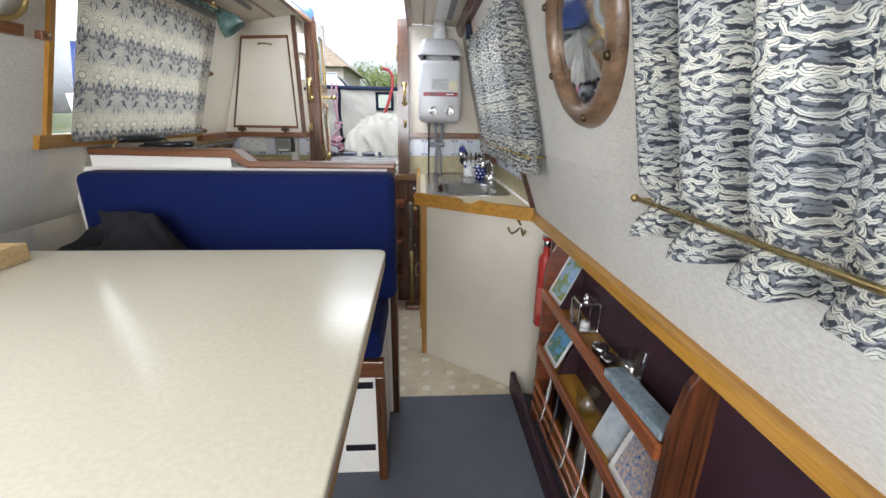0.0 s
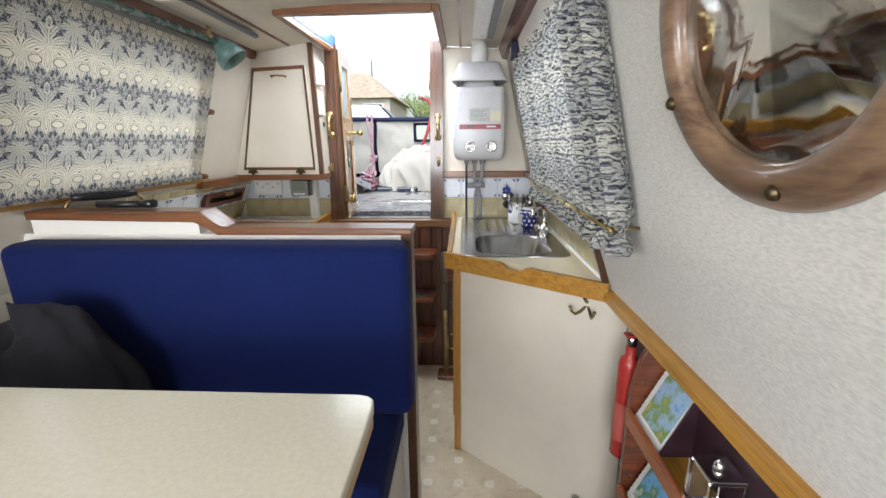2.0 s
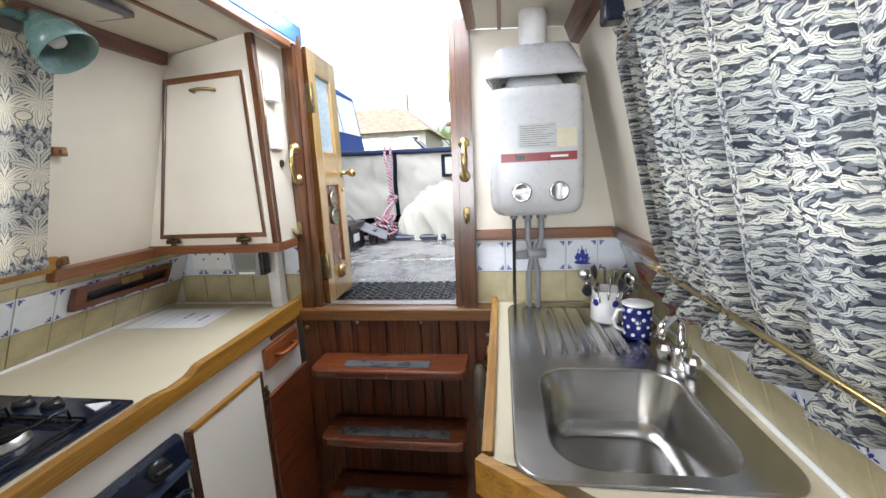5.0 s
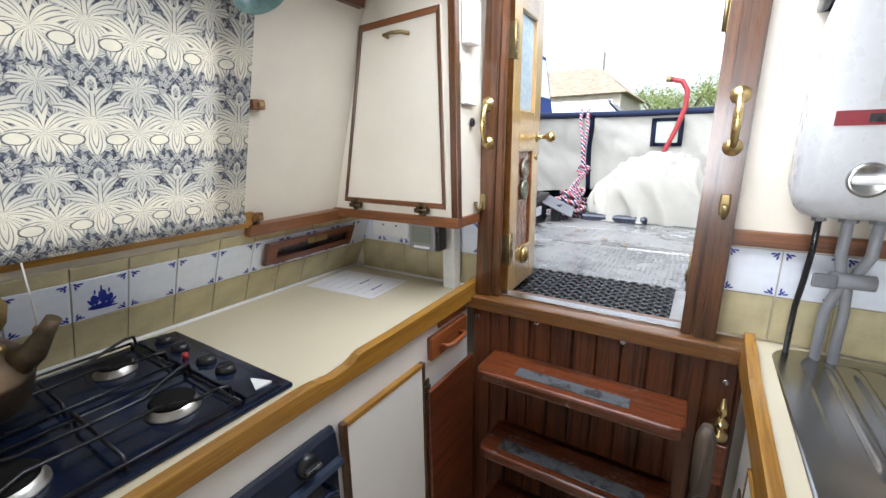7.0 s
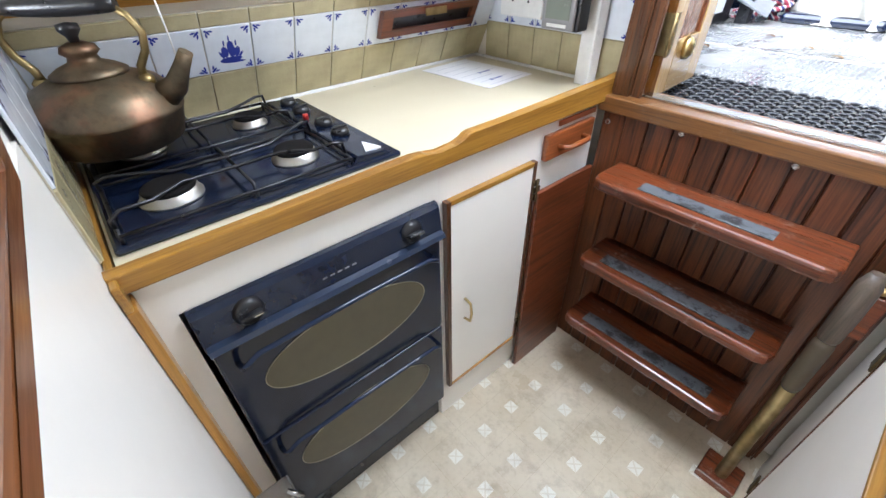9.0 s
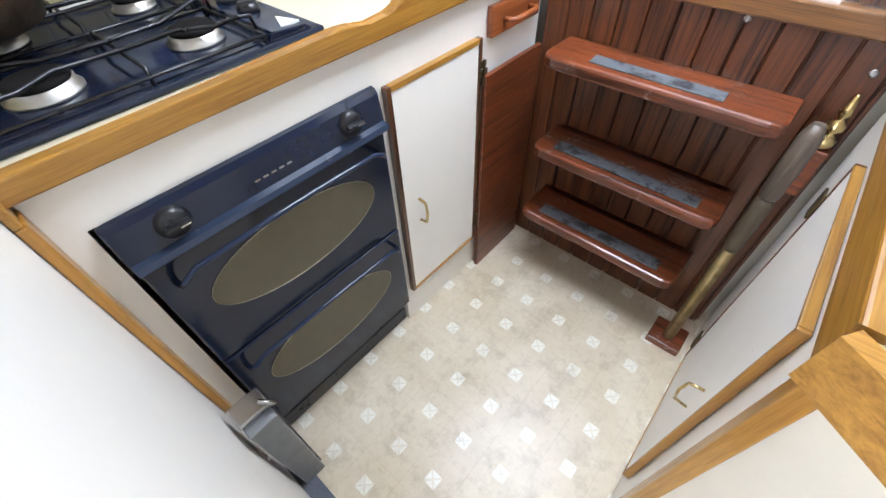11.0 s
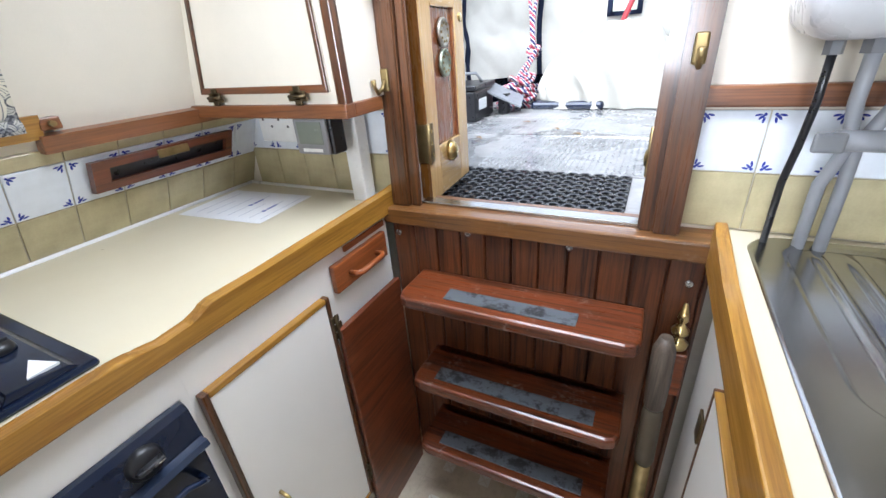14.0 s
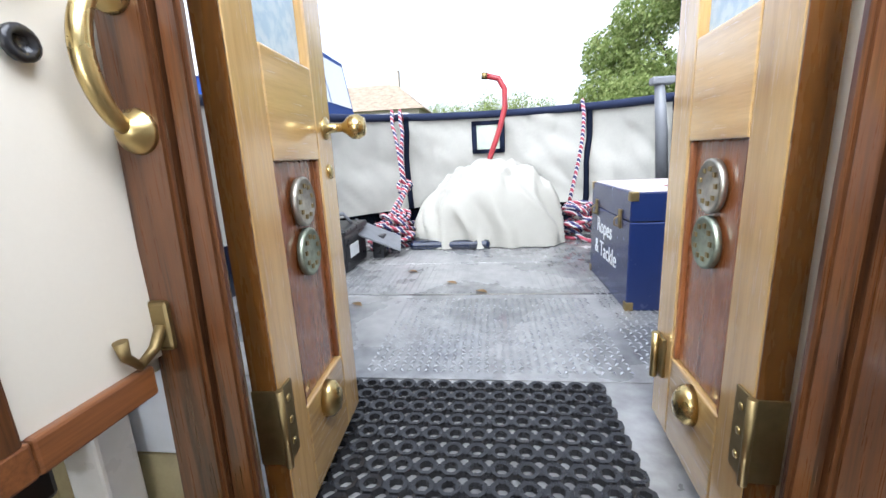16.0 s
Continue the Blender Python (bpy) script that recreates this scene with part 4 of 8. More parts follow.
def sink_counter():
    c = thing("sink_cabinet", "white sink cabinet with an angled end panel", "cabinet", (0.15, 3.1, 0))
    t = 0.018
    part("front_panel", Shape().box(SX + 0.012, SX + 0.03, 2.86, 3.595, 0.0, 0.93), M_WHITE, c)
    ang = Shape().prism([(SX + 0.02, 2.852), (0.525, 2.405), (0.525, 2.43), (SX + 0.032, 2.865)], "z", 0.0, 0.93)
    part("angled_panel", ang, M_CREAM, c, "cream angled end panel")
    part("corner_post", Shape().box(SX + 0.002, SX + 0.03, 2.835, 2.863, 0.0, 0.93, 0.003), M_OAK_Z, c)
    dr = part("door", Shape().box(SX - 0.004, SX + 0.011, 2.945, 3.355, 0.12, 0.812, 0.002), M_WHITE, c)
    for y0, y1, z0, z1, m in ((2.938, 2.945, 0.112, 0.819, M_OAK_Z), (2.945, 3.355, 0.812, 0.819, M_OAK_Y), (2.945, 3.355, 0.112, 0.12, M_OAK_Y), (3.355, 3.362, 0.112, 0.819, M_TEAK_Z)):
        part("edge_strip", Shape().box(SX - 0.006, SX + 0.011, y0, y1, z0, z1, 0.002), m, dr)
    h = Shape().tube([(SX - 0.004, 3.0, 0.44), (SX - 0.03, 3.0, 0.445), (SX - 0.034, 3.0, 0.48), (SX - 0.03, 3.0, 0.515), (SX - 0.004, 3.0, 0.52)], 0.003)
    part("handle", h, M_BRASS, dr, "brass bow handle")
    for z in (0.2, 0.72):
        hg = Shape().box(SX - 0.012, SX - 0.007, 3.35, 3.38, z - 0.03, z + 0.03, 0.002)
        part("hinge", hg, M_BRONZE, dr)
    part("latch_bar", Shape().box(SX - 0.004, SX + 0.011, 3.36, 3.57, 0.885, 0.912, 0.003), M_MAHOG_Y, c)
    # worktop with the cut-out for the bowl
    w = Shape()
    w.prism([(SX - 0.01, YB), (SX - 0.01, 3.125), (0.445, 3.125), (0.445, YB)], "z", CT - 0.03, CT)
    w.prism([(SX - 0.01, 3.125), (SX - 0.01, 2.785), (0.035, 2.755), (0.035, 3.125)], "z", CT - 0.03, CT)
    w.prism([(0.035, 2.755), (0.445, 2.44), (0.445, 2.755)], "z", CT - 0.03, CT)
    w.prism([(0.37, 2.755), (0.445, 2.755), (0.445, 3.125), (0.37, 3.125)], "z", CT - 0.03, CT)
    bmesh.ops.remove_doubles(w.bm, verts=w.bm.verts, dist=0.0003)
    e = thing("sink_worktop", "beige laminate worktop with oak rails round the sink", "worktop", (0, 3, 0.95))
    part("top", w, M_WORKTOP, e)
    prof = [(2.795, 0.925), (YB - 0.07, 0.925), (YB - 0.07, 1.02), (3.55, 1.006), (3.4, 0.995), (2.795, 0.99)]
    part("front_rail", Shape().prism(prof, "x", SX - 0.026, SX - 0.004, 0.004), M_OAK_Y, e)
    # rail along the angled end, dipping where crumbs are swept off
    a, b = Vector((SX - 0.024, 2.79, 0)), Vector((0.444, 2.425, 0))
    d = (b - a).normalized()
    nrm = Vector((d.y, -d.x, 0)) * 0.02
    L = (b - a).length
    tops = [(0, 0.99), (0.24, 0.99), (0.265, 0.983), (0.285, 0.968), (0.33, 0.967), (0.35, 0.98), (0.375, 0.99), (0.42, 0.985), (L, 0.985)]
    sh = Shape()
    for (s0, t0), (s1, t1) in zip(tops, tops[1:]):
        p, q = a + d * s0, a + d * s1
        sh.hexa([(*p.xy, 0.925), (*q.xy, 0.925), (*(q + nrm).xy, 0.925), (*(p + nrm).xy, 0.925), (*p.xy, t0), (*q.xy, t1), (*(q + nrm).xy, t1), (*(p + nrm).xy, t0)])
    bmesh.ops.remove_doubles(sh.bm, verts=sh.bm.verts, dist=0.0003)
    part("end_rail", sh, M_OAK_X, e)
    part("sealant", Shape().tube([(0.434, 2.46, CT + 0.002), (0.434, YB - 0.01, CT + 0.002)], 0.006, 8), M_WPLAST, e, "white sealant bead along the tiles")


sink_counter()


def sink():
    s = thing("sink", "stainless steel sink with bowl and ribbed drainer", "sink", (0.2, 3.2, CT))
    x0, x1, y0, y1 = -0.032, 0.412, 2.735, 3.63
    bx0, bx1, by0, by1 = 0.03, 0.345, 2.765, 3.12
    z = CT + 0.006
    def rr(xa, xb, ya, yb, r, n=6):
        pts = []
        for cx, cy, a0 in ((xb - r, yb - r, 0), (xa + r, yb - r, 90), (xa + r, ya + r, 180), (xb - r, ya + r, 270)):
            for k in range(n + 1):
                a = radians(a0 + 90 * k / n)
                pts.append((cx + r * math.cos(a), cy + r * math.sin(a)))
        return pts
    loops = [(rr(x0, x1, y0, y1, 0.06), CT + 0.001), (rr(x0 + 0.004, x1 - 0.004, y0 + 0.004, y1 - 0.004, 0.058), z)]
    sh = Shape()
    rings = [[sh.bm.verts.new((*p, h)) for p in pts] for pts, h in loops]
    bowl = [(rr(bx0, bx1, by0, by1, 0.08), z), (rr(bx0 + 0.006, bx1 - 0.006, by0 + 0.006, by1 - 0.006, 0.078), z - 0.006), (rr(bx0 + 0.02, bx1 - 0.02, by0 + 0.02, by1 - 0.02, 0.07), z - 0.12), (rr(bx0 + 0.045, bx1 - 0.045, by0 + 0.045, by1 - 0.045, 0.05), z - 0.15)]
    brs = [[sh.bm.verts.new((*p, h)) for p in pts] for pts, h in bowl]
    dx0, dx1, dy0, dy1 = 0.015, 0.385, 3.165, 3.605
    drn = [(rr(dx0, dx1, dy0, dy1, 0.06), z), (rr(dx0 + 0.008, dx1 - 0.008, dy0 + 0.008, dy1 - 0.008, 0.054), z - 0.005)]
    drs = [[sh.bm.verts.new((*p, h)) for p in pts] for pts, h in drn]
    for rs in (rings, brs, drs):
        for A, B in zip(rs, rs[1:]):
            for k in range(len(A)):
                sh.bm.faces.new((A[k], A[(k + 1) % len(A)], B[(k + 1) % len(A)], B[k])).smooth = True
    sh.bm.faces.new(brs[-1])
    sh.bm.faces.new(drs[-1]).smooth = False
    es = []
    for ring in (rings[-1], brs[0], drs[0]):
        for k in range(len(ring)):
            e = sh.bm.edges.get((ring[k], ring[(k + 1) % len(ring)]))
            es.append(e)
    bmesh.ops.triangle_fill(sh.bm, edges=es, use_beauty=True)
    part("basin", sh, M_STEEL, s)
    # pressed ribs of the drainer, fading out towards its rounded border
    def ribbed(u, v):
        x, y = dx0 + 0.01 + (dx1 - dx0 - 0.02) * u, dy0 + 0.01 + (dy1 - dy0 - 0.02) * v
        rim = min(u, 1 - u) * (dx1 - dx0), min(v - 0.07 * math.sin(math.pi * u), 1 - v) * (dy1 - dy0)
        k = max(0.0, min(1.0, (rim[0] - 0.012) / 0.02)) * max(0.0, min(1.0, (rim[1] - 0.01) / 0.04))
        return (x, y, z - 0.0048 + 0.0075 * k * max(0.0, math.sin((x - dx0) / 0.043 * math.tau)) ** 0.8)
    part("drainer", Shape().grid(ribbed, 130, 26), M_STEEL, s, "ribbed steel drainer")
    part("drain", Shape().lathe([(0.03, 0), (0.028, 0.003), (0.012, 0.002), (0, 0.0)], (0.2, 2.94, z - 0.151)), M_CHROME, s)


sink()


# ---- stern deck and what stands on it ----
def deck():
    sh = Shape()
    pts = [(-1.5, YB + 0.05), (-1.5, 5.2)]
    pts += [(-0.46 - 1.04 * math.cos(k * math.pi / 14), 5.2 + 1.05 * math.sin(k * math.pi / 14)) for k in range(1, 14)]
    pts += [(0.58, 5.2), (0.58, YB + 0.05)]
    sh.prism(pts, "z", 0.86, 0.935)
    setting("deck", sh, M_DECK, "wet grey steel stern deck with chequer plates", "deck")


deck()

# ---- linings, trims and hatch ----
def trims():
    rail = thing("tile_capping", "dark brown capping rail above the tiles", "trim", (-1.3, 3.2, 1.22), kind="structure")
    part("rail", Shape().prism([(-1.325, 1.215), (-1.29, 1.215), (-1.275, 1.25), (-1.31, 1.255)], "y", 3.11, 3.655, 0.003), M_TEAK_Y, rail)
    part("rail", Shape().box(DR + 0.02, 0.345, 3.635, 3.659, 1.22, 1.257, 0.004), M_TEAK_X, rail)
    part("rail", Shape().prism([(0.325, 1.257), (0.34, 1.22), (0.358, 1.22), (0.35, 1.257)], "y", 3.16, 3.636, 0.003), M_TEAK_Y, rail)
    st = thing("saloon_capping", "varnished oak capping along the cabin side", "trim", (0.4, 1, 0.97), kind="structure")
    part("rail", Shape().prism([(0.425, 0.93), (0.425, 0.958), (0.452, 0.964), (0.47, 0.93)], "y", YF, 2.425, 0.003), M_OAK_Y, st)
    part("upright", Shape().prism([(0.445, 0.98), (0.423, 0.98), (0.339, 1.22), (0.357, 1.22)], "y", 2.425, 2.443), M_TEAK_Z, st)
    bm_ = thing("roof_beam", "dark brown beam where ceiling meets cabin side", "beam", (-1.12, 2, 1.86), kind="structure")
    part("beam", Shape().prism([(-1.15, 1.852), (-1.105, 1.852), (-1.095, 1.89), (-1.14, 1.91)], "y", YF, 3.44, 0.004), M_MAHOG_Y, bm_)
    part("beam", Shape().prism([(0.19, 1.87), (0.225, 1.86), (0.225, 1.918), (0.17, 1.92)], "y", YF, YB, 0.004), M_MAHOG_Y, bm_)
    h = thing("hatch_surround", "brown-trimmed opening of the sliding roof hatch", "hatch", (-0.445, 3.3, 1.93), kind="structure")
    M_HULLBLUE = plain("blue_paint", (0.06, 0.16, 0.4), 0.35)
    for x0, x1 in ((HX0 - 0.03, HX0), (HX1, HX1 + 0.03)):
        part("trim", Shape().box(x0, x1, HY0 - 0.03, YB - 0.08, 1.912, 1.938, 0.004), M_TEAK_Y, h)
    part("trim", Shape().box(HX0, HX1, HY0 - 0.035, HY0, 1.912, 1.945, 0.004), M_TEAK_X, h)
    part("lining", Shape().box(HX0 - 0.012, HX0 + 0.004, HY0, YB - 0.002, 1.939, 2.0, 0.003), M_HULLBLUE, h, "blue painted hatch coaming")
    part("lining", Shape().box(HX1 - 0.004, HX1 + 0.012, HY0, YB - 0.002, 1.939, 2.0, 0.003), M_HULLBLUE, h, "blue painted hatch coaming")
    part("lining", Shape().box(HX0 + 0.005, HX1 - 0.005, HY0 - 0.012, HY0 + 0.004, 1.946, 2.0, 0.003), M_HULLBLUE, h)
    part("slide", Shape().box(HX0 - 0.06, HX1 + 0.06, 2.2, HY0 - 0.012, 2.001, 2.035, 0.01), M_HULLBLUE, h)
    # ceiling joint strips
    for x, y0, y1 in ((-0.925, YF, 3.44), (-0.04, YF, YB)):
        part("strip", Shape().box(x - 0.006, x + 0.006, y0, y1, ceil_z(x) - 0.006, ceil_z(x) + 0.002), M_TEAK_Y, h)
    v = thing("ceiling_vent", "grey framed ventilation panel in the ceiling", "vent", (-1.0, 3.0, 1.9))
    part("frame", Shape().box(-1.06, -0.95, 2.62, 3.17, 1.888, 1.904, 0.004), M_GREY, v)
    part("panel", Shape().box(-1.045, -0.965, 2.64, 3.15, 1.883, 1.889, 0.002), M_CREAM, v)
    l = thing("ceiling_light", "slim white ceiling light with grey diffuser", "light", (0.07, 3.1, 1.9))
    part("housing", Shape().box(0.02, 0.125, 2.7, 3.3, 1.895, 1.935, 0.006), M_WPLAST, l)
    part("diffuser", Shape().box(0.085, 0.118, 2.72, 3.27, 1.888, 1.896, 0.003), M_GREY, l)
    b = Shape().box(0.19, 0.26, 3.18, 3.24, 1.78, 1.86, 0.008)
    single("speaker", b, M_NAVY, "small dark speaker under the roof beam", "speaker")


trims()


# ---- tiles ----
TW, TH = 0.108, 0.115
M_TILEW = plain("white_glazed_tile", (0.72, 0.76, 0.82), 0.12)
M_TILEB = paint("beige_glazed_tile", (0.5, 0.44, 0.26), 0.15, 0.12, 14.0, 0.05)
M_DELFT = plain("delft_blue", (0.035, 0.05, 0.3), 0.2)
M_GROUT = paint("grout", (0.5, 0.46, 0.36), 0.8, 0.08, 20.0)


def tile_mesh(name, mats, w, h, motif):
    sh = Shape().box(0.0012, w - 0.0012, 0, 0.005, 0.0012, h - 0.0012, 0.0012, 1)
    def blob(cx, cz, rx, rz, tilt=0.0):
        pts = []
        for k in range(8):
            a = k * math.tau / 8
            px, pz = rx * math.cos(a), rz * math.sin(a)
            pts.append((cx + px * math.cos(tilt) - pz * math.sin(tilt), cz + px * math.sin(tilt) + pz * math.cos(tilt)))
        n0 = len(sh.bm.faces)
        vs = [sh.bm.verts.new((p[0], -0.0006, p[1])) for p in pts]
        sh.bm.faces.new(vs).material_index = 1
    if motif:
        for sx in (0, 1):
            for sz in (0, 1):
                cx, cz = (0.012 if sx == 0 else w - 0.012), (0.012 if sz == 0 else h - 0.012)
                dx, dz = (1 if sx == 0 else -1), (1 if sz == 0 else -1)
                blob(cx, cz, 0.0075, 0.0026, math.atan2(dz, dx))
                blob(cx + dx * 0.006, cz - dz * 0.003, 0.006, 0.0022, 0.2 * dx * dz)
                blob(cx - dx * 0.003, cz + dz * 0.006, 0.0022, 0.006, -0.2 * dx * dz)
                blob(cx - dx * 0.004, cz - dz * 0.004, 0.003, 0.003)
    if motif == 2:
        c = w / 2
        for bx, bz, rx, rz, a in ((0, 0.032, 0.027, 0.007, 0.05), (0.004, 0.026, 0.03, 0.004, -0.05), (-0.012, 0.052, 0.008, 0.015, 0.2), (0.003, 0.058, 0.009, 0.022, 0.1), (0.016, 0.05, 0.007, 0.014, -0.2), (0.0, 0.083, 0.002, 0.009, 0), (-0.02, 0.045, 0.003, 0.012, 0.5), (0.024, 0.042, 0.003, 0.009, -0.6), (-0.012, 0.074, 0.002, 0.008, 0), (0.015, 0.072, 0.002, 0.008, 0)):
            blob(c + bx, bz, rx, rz, a)
    bmesh.ops.recalc_face_normals(sh.bm, faces=[f for f in sh.bm.faces if f.material_index == 0])
    me = bpy.data.meshes.new(name)
    sh.bm.to_mesh(me)
    sh.bm.free()
    for m in mats:
        me.materials.append(m)
    return me


ME_W = tile_mesh("white_tile", (M_TILEW, M_DELFT), TW, TH, 1)
ME_S = tile_mesh("ship_tile", (M_TILEW, M_DELFT), TW, TH, 2)
ME_B = tile_mesh("beige_tile", (M_TILEB,), TW, TH, 0)
ME_T = tile_mesh("beige_cut_tile", (M_TILEB,), TW, 0.035, 0)


def tiling(wall, origin, along, up, count, ships=(), top=0, lift=0.006, end=None):
    """Rows of tiles on a wall from origin: beige below, white with blue corners above."""
    along, up = Vector(along).normalized(), Vector(up).normalized()
    nrm = along.cross(up)                    # out of the wall, into the room
    base = Vector(origin) + nrm * lift
    rot = Matrix((along, -nrm, up)).transposed().to_4x4()
    wp = bpy.data.objects[wall]
    for i in range(count):
        for row, me in ((0, ME_B), (1, ME_S if i in ships else ME_W), (2, ME_T)):
            if row == 2 and i >= top:
                continue
            ob = new("tile", me)
            ob.parent = wp
            ob.matrix_basis = Matrix.Translation(base + along * TW * i + up * TH * row) @ rot
    L = along * TW * count
    H = up * (2 * TH + (0.035 if top else 0))
    g = Shape()
    b0 = Vector(origin) - nrm * 0.002
    b1 = b0 + nrm * 0.0045
    g.hexa([b0, b0 + L, b1 + L, b1, b0 + H, b0 + L + H, b1 + L + H, b1 + H])
    gr = part("grout_bed", g, M_GROUT, wp)


tiling("wall_port", (-1.428, 2.39, 0.984), (0, 1, 0), (0.125, 0, 0.27), 12, (3,), 12)
# the same bond on the stern and starboard faces, which look the other way
def flat_tiling(wall, x0, count, ships=()):
    wp = bpy.data.objects[wall]
    for i in range(count):
        for row, me in ((0, ME_B), (1, ME_S if i in ships else ME_W)):
            ob = new("tile", me)
            ob.parent = wp
            ob.matrix_basis = Matrix.Translation((x0 + TW * i, YB - 0.007, 0.984 + TH * row))
    part("grout_bed", Shape().box(x0, x0 + TW * count, YB - 0.003, YB - 0.0005, 0.982, 0.984 + 2 * TH), M_GROUT, wp)


flat_tiling("wall_stern_port", -1.375, 5)
flat_tiling("wall_stern_starboard", DR + 0.022, 5, (3,))
tiling("wall_starboard", (0.4427, 3.655, 0.984), (0, -1, 0), (-0.108, 0, 0.31), 11, (4, 7), 0)


def partition_tiles():
    wp = bpy.data.objects["dinette_partition"]
    off = wp.matrix_basis.inverted()
    for i in range(4):
        for row, me in ((0, ME_B), (1, ME_W)):
            ob = new("tile", me)
            ob.parent = wp
            ob.matrix_basis = off @ Matrix.Translation((CX - 0.03 - TW * i, 2.392, 0.986 + TH * row)) @ Matrix.Rotation(math.pi, 4, "Z")


partition_tiles()
T = bpy.data.objects["dinette_partition"]
part("grout_bed", Shape().box(CX - 0.03 - 4 * TW, CX - 0.03, 2.3855, 2.388, 0.986, 1.16), M_GROUT, T)


# ---- corner locker and fittings beside the doorway ----
def locker():
    k = thing("corner_locker", "cream corner locker with a brown-framed drop-down door", "locker", (-1.1, 3.5, 1.24))
    yf = 3.457
    xl = lambda z: wall_x(LEFT, z)
    body = Shape().prism([(xl(1.258) - 0.0, 1.2575), (-0.808, 1.2575), (-0.818, 1.93), (-0.85, 1.928), (xl(1.885), 1.885)], "y", yf, YB)
    part("body", body, M_CREAM, k)
    part("bottom_rail", Shape().box(-1.31, -0.80, yf - 0.012, yf + 0.02, 1.228, 1.258, 0.003), M_TEAK_X, k)
    part("side_rail", Shape().box(-0.82, -0.80, yf + 0.02, YB - 0.076, 1.228, 1.258, 0.003), M_TEAK_Y, k)
    part("floor_panel", Shape().box(-1.31, -0.82, yf + 0.02, YB, 1.238, 1.2573), M_CREAM, k)
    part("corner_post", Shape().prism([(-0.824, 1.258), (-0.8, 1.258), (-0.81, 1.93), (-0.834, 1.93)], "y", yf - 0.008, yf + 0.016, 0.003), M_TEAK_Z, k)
    q = [(-1.248, 1.284), (-0.842, 1.282), (-0.855, 1.822), (-1.136, 1.812)]
    door = part("door", Shape().prism(q, "y", yf - 0.006, yf - 0.0005), M_CREAM, k, "cream drop-down door")
    w = 0.014
    c = Vector((sum(p[0] for p in q) / 4, sum(p[1] for p in q) / 4))
    qi = [Vector(p) + (c - Vector(p)).normalized() * w * 1.4 for p in q]
    for i in range(4):
        a, b = Vector(q[i]), Vector(q[(i + 1) % 4])
        sh = Shape().prism([a, b, qi[(i + 1) % 4], qi[i]], "y", yf - 0.0125, yf - 0.006, 0.0015)
        part("frame_strip", sh, M_TEAK_X if i % 2 == 0 else M_TEAK_Z, door)
    hd = Shape().tube([(-1.035, yf - 0.006, 1.768), (-1.03, yf - 0.03, 1.768), (-1.0, yf - 0.036, 1.77), (-0.965, yf - 0.03, 1.768), (-0.96, yf - 0.006, 1.768)], [0.006, 0.005, 0.004, 0.005, 0.006])
    part("handle", hd, M_OLDBRASS, door, "small brass bow handle")
    for x in (-1.195, -0.925):
        hg = Shape().box(x - 0.022, x + 0.022, yf - 0.016, yf - 0.012, 1.278, 1.288, 0.002).box(x - 0.028, x + 0.028, yf - 0.016, yf - 0.0125, 1.266, 1.274, 0.002).box(x - 0.01, x + 0.01, yf - 0.016, yf - 0.0125, 1.258, 1.298, 0.003)
        hg.tube([(x - 0.024, yf - 0.017, 1.276), (x + 0.024, yf - 0.017, 1.276)], 0.004)
        part("hinge", hg, M_BRONZE, door, "dark decorative hinge")
    # switch boxes and a cable hole on the side towards the doorway
    sx = -0.806
    single("switch_box", Shape().box(sx - 0.008, sx + 0.022, 3.49, 3.55, 1.73, 1.84, 0.005), M_WPLAST, "white switch box on the locker side", "switch")
    sp = thing("switch_plate", "white double switch plate on the locker side", "switch", (sx, 3.53, 1.56))
    part("plate", Shape().box(sx - 0.006, sx + 0.008, 3.485, 3.555, 1.575, 1.69, 0.003), M_WPLAST, sp)
    for y, z in ((3.505, 1.6), (3.535, 1.6), (3.505, 1.65), (3.535, 1.65)):
        part("rocker", Shape().box(sx + 0.008, sx + 0.012, y - 0.006, y + 0.006, z - 0.01, z + 0.01, 0.002), M_WPLAST, sp)
    single("cable_grommet", Shape().lathe([(0.013, 0), (0.013, 0.004), (0.008, 0.006), (0.006, 0.001), (0, 0.001)], (sx - 0.001, 3.541, 1.528), (1, 0, 0), 16), M_BLACK, "round black cable grommet", "grommet")
    single("conduit", Shape().box(-0.948, -0.902, 3.595, 3.64, CT, 1.238, 0.004), M_WPLAST, "white plastic conduit between worktop and locker", "conduit")
    # display beneath the locker
    m = thing("meter", "small grey-framed digital meter in a black case", "meter", (-0.97, 3.6, 1.1))
    part("case", Shape().box(-1.018, -0.908, 3.512, 3.56, 1.13, 1.22, 0.006), M_BLACK, m)
    part("bezel", Shape().box(-1.019, -0.917, 3.5, 3.512, 1.132, 1.219, 0.005), plain("mid_grey_plastic", (0.24, 0.24, 0.25), 0.35), m, "grey bezel")
    part("screen", Shape().box(-1.006, -0.93, 3.4985, 3.501, 1.158, 1.211), plain("lcd", (0.2, 0.22, 0.19), 0.2), m)
    part("caption", Shape().box(-0.999, -0.937, 3.4985, 3.501, 1.139, 1.147), M_WPLAST, m)
    s = thing("socket_panel", "white panel with small sockets under the locker", "socket", (-1.25, 3.64, 1.15))
    part("plate", Shape().box(-1.3, -1.13, 3.64, YB - 0.008, 1.125, 1.22, 0.003), M_WPLAST, s)
    for i in range(5):
        part("socket", Shape().lathe([(0.004, 0), (0.004, 0.001), (0, 0.001)], (-1.28 + 0.032 * i, 3.64, 1.19 - 0.02 * (i % 2)), (0, -1, 0), 8), M_BLACK, s)


locker()


